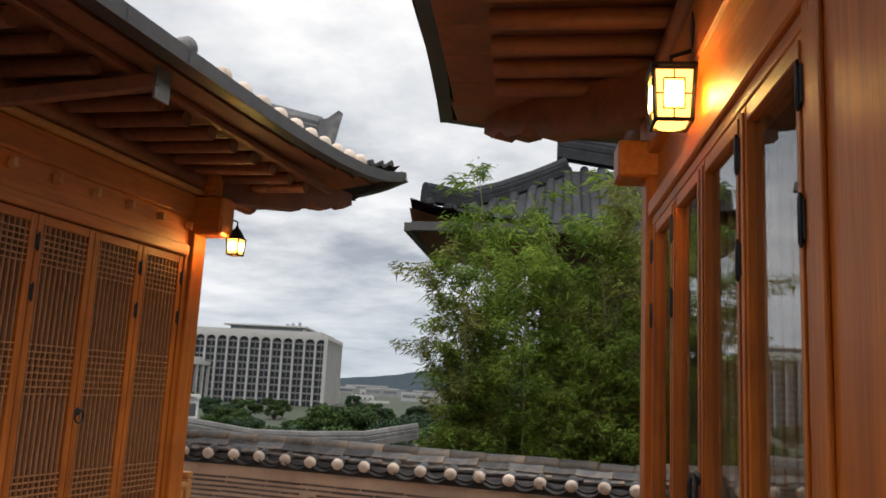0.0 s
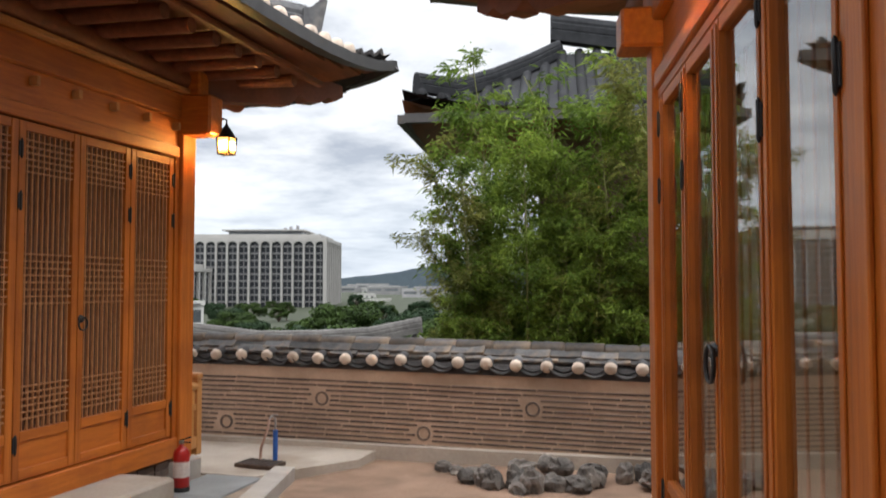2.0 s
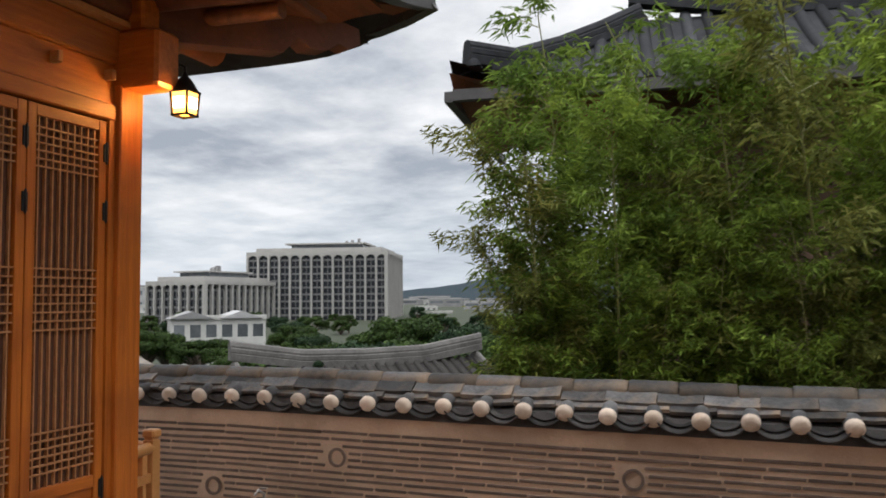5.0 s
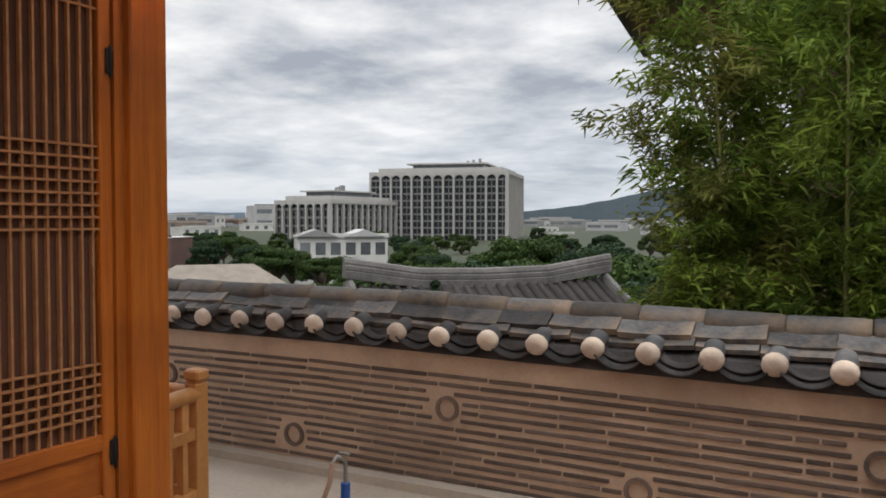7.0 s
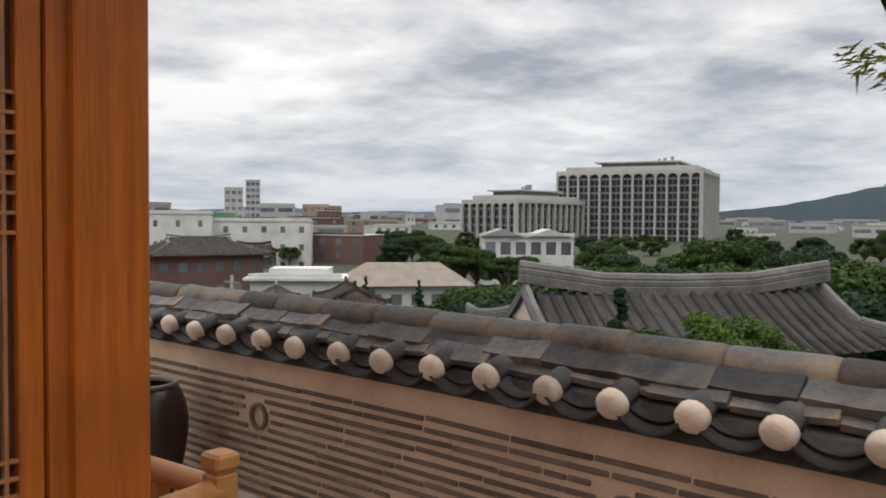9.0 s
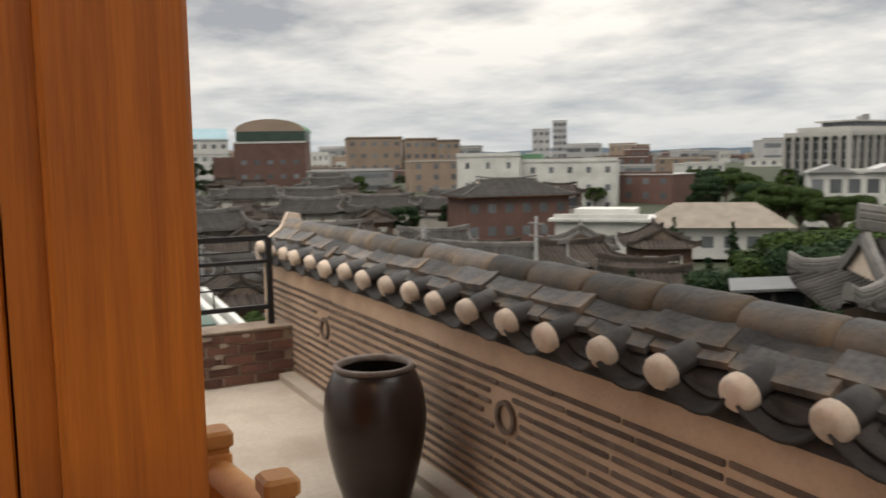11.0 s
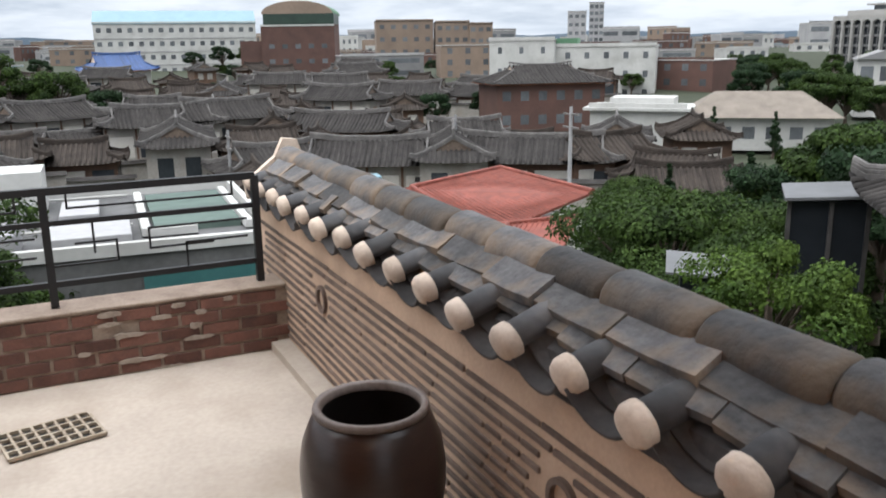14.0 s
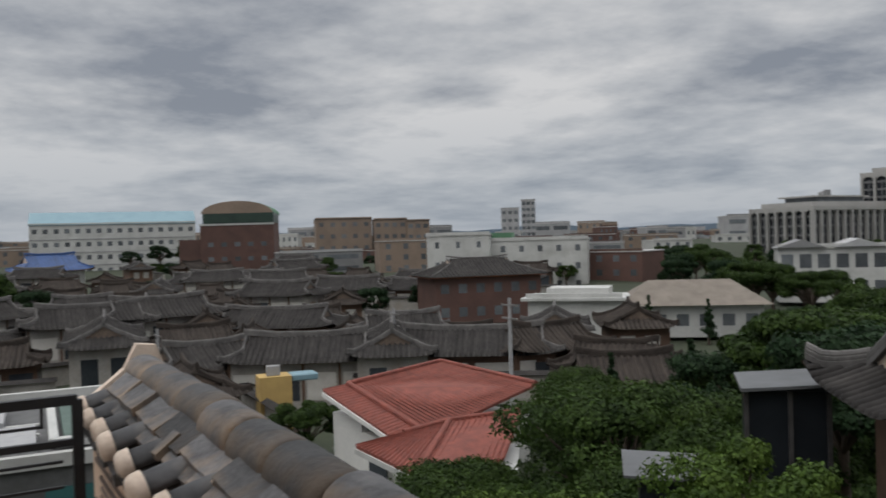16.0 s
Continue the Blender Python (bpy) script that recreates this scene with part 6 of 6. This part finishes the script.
part("eave_trim", Geo().beam(Vector(W[3]) - Vector((0, 0, 0.22)), Vector(W[4]) - Vector((0, 0, 0.22)), 0.12, 0.2), white_town, red_wing, "white eave trim")
part("eave_trim", Geo().beam(Vector(W[5]) - Vector((0, 0, 0.22)), Vector(W[3]) - Vector((0, 0, 0.22)), 0.12, 0.2), white_town, red_wing, "white eave trim")
part("wall", Geo().prism([(-32.8, 20.9, -11), (-29.1, 21.3, -11), (-29.1, 23.9, -11), (-32.2, 26.2, -11)], (0, 0, 4.1)), white_town, red_wing)

# the neighbour's roof beyond the wall, and the one behind the bamboo
hall_n = thing("tile_house", "neighbouring house with a sweeping grey tile roof", "house", at=pose(-9.6, 21.1, -5.85, 0, 0, 50))
part("wall", Geo().box(-3.2, 3.2, -1.4, 1.4, 0, 4.8), hanok_wood, hall_n)
roof_parts(hall_n, Roof(4.1, 2.2, 1.0, 0.3, 0.85, 0.27), pose(0, 0, 4.75), tile_joined, 0.07, soffit=False, n=5)
behind = thing("tile_house", "neighbouring house with a dark upswept tile roof", "house", at=pose(0.95, 13.68, -1.0, 0, 0, 8))
part("wall", Geo().box(-3.2, 3.9, -0.9, 1.3, 0, 4.7), hanok_wood, behind)
roof_parts(behind, Roof(5.0, 2.2, 1.35, 0.34, 2.1, 0.27), pose(0, 0, 4.75), tile_wet, 0.075, n=6)
part("gutter", Geo().box(-4.95, 4.95, -2.28, -2.18, 4.62, 4.74).box(-5.06, -4.96, -2.2, 2.2, 4.62, 4.74), gutter_mat, behind)

# a dark glazed shed and a lean-to roof among the trees
shed_metal = surface("dull sheet metal", (0.15, 0.155, 0.16), (0.09, 0.092, 0.096), 0.45, 2, metal=0.3, bump=0.04)
shed = thing("glazed_shed", "dark glazed shed with a grey metal roof", "shed", at=facing(-14.2, 19.3, -4.75, 6))
part("body", Geo().box(-0.65, 0.65, 0, 1.4, 0, 3.35), office_glass, shed)
part("metal_roof", Geo().prism([(-0.78, -0.25, 3.36), (0.8, -0.25, 3.48), (0.8, -0.25, 3.53), (-0.78, -0.25, 3.42)], (0, 1.8, 0)), shed_metal, shed)
for x in (-0.68, 0.05, 0.68):
    part("post", Geo().box(x - 0.04, x + 0.04, -0.06, 0.02, 0, 3.36), gutter_mat, shed)
lean = thing("lean_to", "lean-to roof of dark metal sheet", "shed", at=facing(-14.2, 16.6, -4.75, 4))
part("sheet", Geo().prism([(-0.85, -0.6, 2.42), (0.65, -0.6, 2.36), (0.65, -0.6, 2.40), (-0.85, -0.6, 2.46)], (0, 1.6, 0)), shed_metal, lean)
part("body", Geo().box(-0.6, 0.5, -0.3, 0.7, 0, 2.3), office_glass, lean)

# tile-roofed houses of the old quarter
tile_brown = surface("browned clay roof tiles", (0.058, 0.047, 0.040), (0.020, 0.017, 0.015), 0.85, 1.0, fine=9, bump=0.2, island=0.35, spec=0.15)


hanok_white = surface("limewashed wall", (0.38, 0.36, 0.33), (0.24, 0.225, 0.205), 0.85, 0.8, fine=6, bump=0.04, stain=((0.24, 0.21, 0.18), 0.7, 0.6))
hanok_gable = surface("weathered gable boards", (0.17, 0.13, 0.10), (0.09, 0.066, 0.052), 0.85, 2, fine=9, bump=0.05)
hanok_pale = surface("paper window", (0.58, 0.56, 0.52), (0.46, 0.44, 0.40), 0.8, 1, fine=6, bump=0)


def hanok(kind, a, b, wall_h, rise, front, lower=True):
    """A low house under a hip-and-gable roof; its walls are timber bays over a limewashed foot."""
    h = thing("tile_house", "low traditional house with a grey clay tile roof" if kind != 2 else "traditional house with limewashed walls and a tile roof", "house", "old quarter houses")
    wx, wy = a - 0.75, b - 0.75
    part("wall", Geo().box(-wx, wx, -wy, wy, 0, wall_h), hanok_white if kind == 2 else hanok_wood, h)
    for k in range(front):
        x0, x1 = -wx + 2 * wx * k / front, -wx + 2 * wx * (k + 1) / front
        part("post", Geo().box(x0 - 0.09, x0 + 0.09, -wy - 0.05, -wy, 0, wall_h), hanok_wood, h)
        mat = hanok_pale if (k + kind) % 3 else dark_glass
        part("window", Geo().box(x0 + 0.25, x1 - 0.25, -wy - 0.04, -wy, wall_h * 0.36, wall_h * 0.82), mat, h)
    for sx in (-1, 1):
        for y in (-b * 0.32, b * 0.32):
            part("panel", Geo().box(sx * (wx + 0.02) - 0.03, sx * (wx + 0.02) + 0.03, y - 0.55, y + 0.55, wall_h * 0.35, wall_h * 0.82), (hanok_white, hanok_pale, dark_glass, tan_wall)[(kind + (sx > 0)) % 4], h)
    part("wall_band", Geo().box(-wx - 0.05, wx + 0.05, -wy - 0.08, -wy - 0.02, 0, wall_h * 0.33), hanok_white, h)
    top = roof_parts(h, Roof(a, b, rise, 0.4, b * 0.5, 0.36), pose(0, 0, wall_h), tile_brown if kind == 1 else tile_joined, 0.1, n=3, main_h=0.3, hip_h=0.24, soffit=False)
    for child in top.children:
        if child.name.startswith("gable"):
            child.data.materials[0] = hanok_gable
    if lower:
        part("yard_wall", Geo().box(-a - 1.2, a + 0.6, -b - 1.5, -b - 1.2, 0, 1.9), hanok_white, h)
        part("yard_wall_tiles", Geo().prism([(-a - 1.3, -b - 1.75, 1.9), (-a - 1.3, -b - 1.35, 2.15), (-a - 1.3, -b - 0.95, 1.9)], (2 * a + 2.0, 0, 0)), tile_joined, h)
    return h


kinds = [hanok(0, 4.6, 3.1, 2.9, 1.5, 3), hanok(1, 3.8, 2.8, 2.8, 1.35, 3), hanok(2, 5.6, 3.0, 4.0, 1.5, 4, False), hanok(1, 3.1, 2.4, 3.1, 1.3, 2), hanok(0, 6.4, 3.1, 2.9, 1.5, 4), hanok(1, 4.2, 2.9, 3.2, 1.4, 3, False)]
r4 = random.Random(21)
first = [True] * 6


def set_house(i, m):
    if first[i]:
        first[i] = False
        base_at(kinds[i], m)
    else:
        copy_thing(kinds[i], m)


for ring, (d, n) in enumerate(((50, 10), (59, 11), (69, 12), (79, 13), (90, 14), (101, 15), (113, 16), (126, 17), (141, 17))):
    for k in range(n):
        az = 46 + 58 * (k + 0.5 + r4.uniform(-0.28, 0.28)) / n
        dd = d + r4.uniform(-2, 2)
        if d < 55 and 52 < az < 76 or (d < 60 and az > 79 and az < 91):
            continue
        if az < 52 and d > 70:
            continue
        if 75 < d < 125 and az < 65:
            continue
        x, y = EYE_AT.x - dd * math.sin(radians(az)), EYE_AT.y + dd * math.cos(radians(az))
        set_house(r4.randrange(6), facing(x, y, -10.1 + 0.022 * (d - 50) + r4.uniform(-0.6, 0.8), r4.choice((0, 0, 0, 90, 20, -25)) + r4.uniform(-10, 10)))

for d, n in ((158, 7), (178, 7), (200, 7)):
    for k in range(n):
        az = 68 + 36 * (k + 0.5 + r4.uniform(-0.3, 0.3)) / n
        if d > 170 and 80 < az < 92:
            continue
        x, y = EYE_AT.x - d * math.sin(radians(az)), EYE_AT.y + d * math.cos(radians(az))
        set_house(r4.randrange(6), facing(x, y, -7.6 + (d - 158) * 0.02 + r4.uniform(-0.5, 0.8), r4.choice((0, 90, 30, -35)) + r4.uniform(-14, 14)))

# blocks filling the middle distance up to the skyline
fillers = [block("town_building", "flat-roofed brick town building", Matrix(), 16, 12, 10, red_brick_wall, 3, 4, group="town blocks"),
           block("town_building", "tan rendered town building", Matrix(), 20, 12, 12, tan_wall, 4, 4, group="town blocks"),
           block("town_building", "grey town building with ribbon windows", Matrix(), 24, 14, 11, grey_wall, 3, 2, None, 9.5, 1.4, group="town blocks"),
           block("town_building", "white rendered town building", Matrix(), 14, 12, 9, white_town, 3, 4, group="town blocks"),
           block("town_building", "low building with a blue sheet roof", Matrix(), 12, 10, 6, grey_wall, 2, 3, blue_roof, group="town blocks")]
used = [False] * 5
for d, n, z in ((185, 8, -11.5), (235, 12, -11), (300, 16, -11.0), (350, 16, -10.5), (420, 18, -10.5), (520, 20, -10.5), (640, 22, -10.0), (800, 22, -9)):
    for k in range(n):
        az = 10 + 84 * (k + 0.5 + r4.uniform(-0.35, 0.35)) / n
        if d < 320 and (26 < az < 41.5 or az > 73) or (d < 330 and az < 30):
            continue
        if d < 200 and az > 50:
            continue
        i = r4.choice((0, 1, 2, 3, 0, 1, 4, 2)) if az > 30 else r4.choice((2, 3))
        x, y = EYE_AT.x - d * math.sin(radians(az)), EYE_AT.y + d * math.cos(radians(az))
        s = (d / 330 if d > 330 else 1.0) * (1.0 if az > 30 else 0.6)
        m = facing(x, y, z, r4.uniform(-30, 30))
        if used[i]:
            c = copy_thing(fillers[i], m)
        else:
            used[i] = True
            c = base_at(fillers[i], m)
        c.scale = (s, s, r4.uniform(0.8, 1.15) * (0.75 + 0.25 * s))

for k in range(48):
    az, d = 32 + 62 * (k + r4.uniform(-0.4, 0.4)) / 48, r4.uniform(360, 620)
    c = copy_thing(fillers[r4.choice((0, 2, 3, 1, 4))], facing(EYE_AT.x - d * math.sin(radians(az)), EYE_AT.y + d * math.cos(radians(az)), -10, r4.uniform(-40, 40)))
    s = r4.uniform(0.45, 0.85) * d / 400
    c.scale = (s, s, r4.uniform(0.9, 1.5) * d / 420)

# hills
def hill(points, d, base, mat, name, label):
    g = Geo()
    p = []
    for az, z in points:
        a = radians(az)
        p += [(EYE_AT.x - d * math.sin(a), EYE_AT.y + d * math.cos(a), base), (EYE_AT.x - d * math.sin(a), EYE_AT.y + d * math.cos(a), z)]
        p.append((EYE_AT.x - (d + 200) * math.sin(a), EYE_AT.y + (d + 200) * math.cos(a), base))
    f = []
    for k in range(len(points) - 1):
        f += [(3 * k, 3 * k + 3, 3 * k + 4, 3 * k + 1), (3 * k + 1, 3 * k + 4, 3 * k + 5, 3 * k + 2)]
    solid(name, g.add(p, f), mat, label, "hill", kind="structure")


hill([(az, 13 + 24 * math.exp(-((az - 12) / 5.5) ** 2) + 2.0 * noise.noise((az * 0.7, 3, 0)) - max(0, az - 21) * 1.0) for az in [-14 + 0.5 * k for k in range(90)]], 900, -15, hazed_hill_mat, "backdrop_hill", "haze-tinted wooded hill beyond the offices")
hill([(az, 26 + 20 * noise.noise((az * 0.16, 8, 0)) + 5 * noise.noise((az * 0.9, 1, 0))) for az in [-20 + 1.0 * k for k in range(135)]], 2400, -20, far_hazed_hill_mat, "backdrop_range", "far hazy hills on the skyline")

# trees of the town, grove by grove
for key, x, y, z, s, turn in (("near", -20.9, 21.2, -8.1, 1.0, 10),
                              ("near", -17.8, 22.6, -7.6, 0.9, 80),
                              ("near", -17.4, 18.4, -8.0, 0.8, 40),
                              ("near", -22.5, 17.6, -8.8, 0.8, 200),
                              ("near", -24.5, 24.5, -9.0, 1.0, 120),
                              ("near", -26.5, 20.0, -9.9, 0.8, 160),
                              ("bright", -14.8, 14.6, -5.6, 0.8, 60),
                              ("bright", -17.0, 15.4, -6.6, 0.9, 160),
                              ("bright", -11.2, 14.6, -3.4, 0.62, 0),
                              ("bright", -12.4, 16.3, -4.6, 0.7, 130)):
    plant(key, x, y, z, s, turn)
for key, x, y, z, s, turn in (("dark", -26, 29, -9.5, 0.75, 0),
                              ("broad", -21.5, 31, -7.7, 1.0, 150),
                              ("broad", -16.5, 32, -7.6, 0.95, 300),
                              ("dark", -24.5, 35, -8.5, 1.0, 60),
                              ("near", -33, 30, -9.5, 0.9, 60),
                              ("broad", -29.5, 30.5, -9.8, 0.7, 60),
                              ("dark", -31, 36, -9.6, 0.8, 20),
                              ("conifer", -28, 33, -9.5, 0.75, 0),
                              ("conifer", -36, 40, -9.6, 0.8, 60),
                              ("conifer", -40, 38, -9.6, 0.8, 60)):
    plant(key, x, y, z, s, turn)
for key, x, y, z, s, turn in (("round", -31, 6.2, -8.6, 0.42, 0),
                              ("broad", -31.5, 9.6, -8.8, 0.4, 70),
                              ("near", -26, 2.5, -5.7, 0.95, 0),
                              ("near", -24.5, 1.2, -6.2, 0.9, 120),
                              ("round", -28, 4.0, -9.0, 0.75, 0),
                              ("round", -26, 1.5, -8.5, 0.85, 50),
                              ("dark", -30, 1.0, -9, 0.8, 90),
                              ("broad", -46, 17.5, -9.8, 0.45, 0),
                              ("broad", -43, 21, -9.9, 0.5, 60),
                              ("dark", -45, 62, -9.5, 1.0, 0)):
    plant(key, x, y, z, s, turn)
for key, x, y, z, s, turn in (("broad", -38, 60, -9.5, 1.0, 0),
                              ("round", -30, 56, -9.5, 1.0, 30),
                              ("dark", -24, 52, -9.3, 0.95, 70),
                              ("broad", -35, 48, -9.5, 0.9, 120),
                              ("broad", -27, 44, -9.2, 0.85, 10),
                              ("conifer", -66, 66, -9.4, 0.6, 0),
                              ("conifer", -69, 70, -9.4, 0.6, 0),
                              ("conifer", -62, 70, -9.4, 0.55, 0),
                              ("dark", -100, 105, -10, 1.0, 0),
                              ("dark", -106, 112, -10, 1.1, 40)):
    plant(key, x, y, z, s, turn)
for key, x, y, z, s, turn in (("round", -94, 110, -10, 1.05, 80),
                              ("dark", -88, 116, -10, 1.2, 90),
                              ("round", -84, 104, -10, 1.0, 10),
                              ("round", -80, 122, -10, 1.1, 20),
                              ("dark", -72, 124, -10, 1.1, 60),
                              ("broad", -64, 112, -10, 1.1, 60),
                              ("round", -56, 100, -10, 1.0, 200),
                              ("dark", -50, 92, -10, 1.0, 33),
                              ("round", -30, 75, -9.5, 1.2, 10),
                              ("dark", -22, 68, -9.3, 1.2, 100)):
    plant(key, x, y, z, s, turn)
for key, x, y, z, s, turn in (("broad", -14, 50, -9, 1.0, 0),
                              ("conifer", -8.9, 17.4, -2.6, 0.36, 0),
                              ("dark", -8.3, 17.0, -2.6, 0.3, 0),
                              ("dark", -15.6, 22.9, -5.0, 0.6, 90),
                              ("bright", -6.9, 17.2, -1.9, 0.5, 50),
                              ("dark", -11, 36, -8, 0.95, 30),
                              ("round", -6, 42, -8.5, 1.1, 30),
                              ("broad", -2, 36, -8, 1.0, 60),
                              ("dark", -250, 56, -6, 1.1, 0),
                              ("round", -252, 64, -6, 1.1, 0)):
    plant(key, x, y, z, s, turn)
for key, x, y, z, s, turn in (("dark", -251, 72, -6, 1.0, 0),
                              ("dark", -249, 48, -6, 0.9, 0),
                              ("round", -118, 2, -9.5, 1.5, 0),
                              ("round", -116, 9, -9.5, 1.2, 80),
                              ("dark", -106, 14, -9.5, 0.9, 30),
                              ("dark", -240, 130, -8, 1.1, 0),
                              ("dark", -236, 138, -8, 1.0, 0),
                              ("round", -232, 146, -8, 1.1, 0)):
    plant(key, x, y, z, s, turn)
plant("round", EYE_AT.x - 70 * math.sin(radians(21.5)), EYE_AT.y + 70 * math.cos(radians(21.5)), -9.5, 1.32, 40)
plant("broad", -6.9, 15.9, -3.2, 0.42, 20)
plant("bright", -8.0, 16.4, -2.6, 0.62, 70)
plant("dark", EYE_AT.x - 66 * math.sin(radians(17)), EYE_AT.y + 66 * math.cos(radians(17)), -9.5, 1.15, 90)

r5 = random.Random(8)
for d, n, lo, hi in ((10.5, 6, 14, 50), (13.5, 8, 8, 60), (17, 9, 6, 66), (21, 9, 5, 64), (26, 9, 8, 56), (32, 9, 8, 52), (41, 9, 8, 52)):
    for k in range(n):
        az = lo + (hi - lo) * (k + 0.5 + r5.uniform(-0.35, 0.35)) / n
        x, y = EYE_AT.x - d * math.sin(radians(az)), EYE_AT.y + d * math.cos(radians(az))
        if math.hypot(x + 9.6, y - 21.1) < 6.0 or math.hypot(x + 14.2, y - 19.3) < 2.4 or math.hypot(x + 14.2, y - 16.6) < 2.4 or y < 9.2 or (d < 15 and 41 < az < 50):
            continue
        if 26 < d and az > 48 and d < 45:
            continue
        s = r5.uniform(0.55, 0.8) * (0.75 if d < 15 else 1.0)
        plant(r5.choice(("near", "near", "bright", "broad")) if d < 30 else r5.choice(("broad", "dark", "round")), x, y, ground_height(x, y) - 1.2 * s - (0.8 if d < 20 else 0.0), s, r5.uniform(0, 360))
for k in range(26):
    az, d = r5.uniform(48, 100), r5.uniform(60, 205)
    plant(r5.choice(("round", "dark", "broad")), EYE_AT.x - d * math.sin(radians(az)), EYE_AT.y + d * math.cos(radians(az)), -10.0, r5.uniform(0.5, 0.8), r5.uniform(0, 360))
for k in range(40):
    az, d = r5.uniform(8, 100), r5.uniform(215, 330)
    plant(r5.choice(("round", "dark")), EYE_AT.x - d * math.sin(radians(az)), EYE_AT.y + d * math.cos(radians(az)), -9.5, r5.uniform(0.8, 1.2), r5.uniform(0, 360))

for k in range(11):
    az, d = 9 + 2.6 * k + r5.uniform(-0.6, 0.6), r5.uniform(33, 44)
    plant(r5.choice(("broad", "dark", "round")), EYE_AT.x - d * math.sin(radians(az)), EYE_AT.y + d * math.cos(radians(az)), -8.6, r5.uniform(1.06, 1.18), r5.uniform(0, 360))
for k in range(44):
    az, d = r5.uniform(4, 44), r5.uniform(56, 230)
    plant(r5.choice(("broad", "dark", "round")), EYE_AT.x - d * math.sin(radians(az)), EYE_AT.y + d * math.cos(radians(az)), -10.2, r5.uniform(0.85, 1.15), r5.uniform(0, 360))

# poles and small roof things
for x, y, z in ((-46, 35.4, -2.2), (-58, 33.6, -3.4), (-62, 18.0, -4.0)):
    pole = thing("utility_pole", "grey concrete utility pole with cross arms", "pole", at=pose(x, y, -9.8))
    part("pole", Geo().tube([(0, 0, 0), (0, 0, z + 9.8)], [0.16, 0.1], 8), grey_wall, pole)
    for h in (0.5, 1.3):
        part("cross_arm", Geo().box(-0.8, 0.8, -0.05, 0.05, z + 9.8 - h, z + 9.9 - h), metal_grey, pole)
hut = thing("roof_hut", "yellow rooftop hut with an air unit", "hut", at=facing(-52, 22.7, -10.9, 10))
part("wall", Geo().box(-0.95, 0.95, 0, 1.6, 0, 4.5), surface("yellow wall paint", (0.48, 0.33, 0.12), (0.4, 0.27, 0.1), 0.8, 2), hut)
part("air_unit", Geo().box(-0.45, 0.35, 0.4, 0.8, 4.5, 5.1, c=0.05), grey_wall, hut)
part("blue_cover", Geo().box(1.0, 2.6, 0.2, 1.6, 4.1, 4.5, c=0.1), blue_roof, hut, "blue tarpaulin cover")
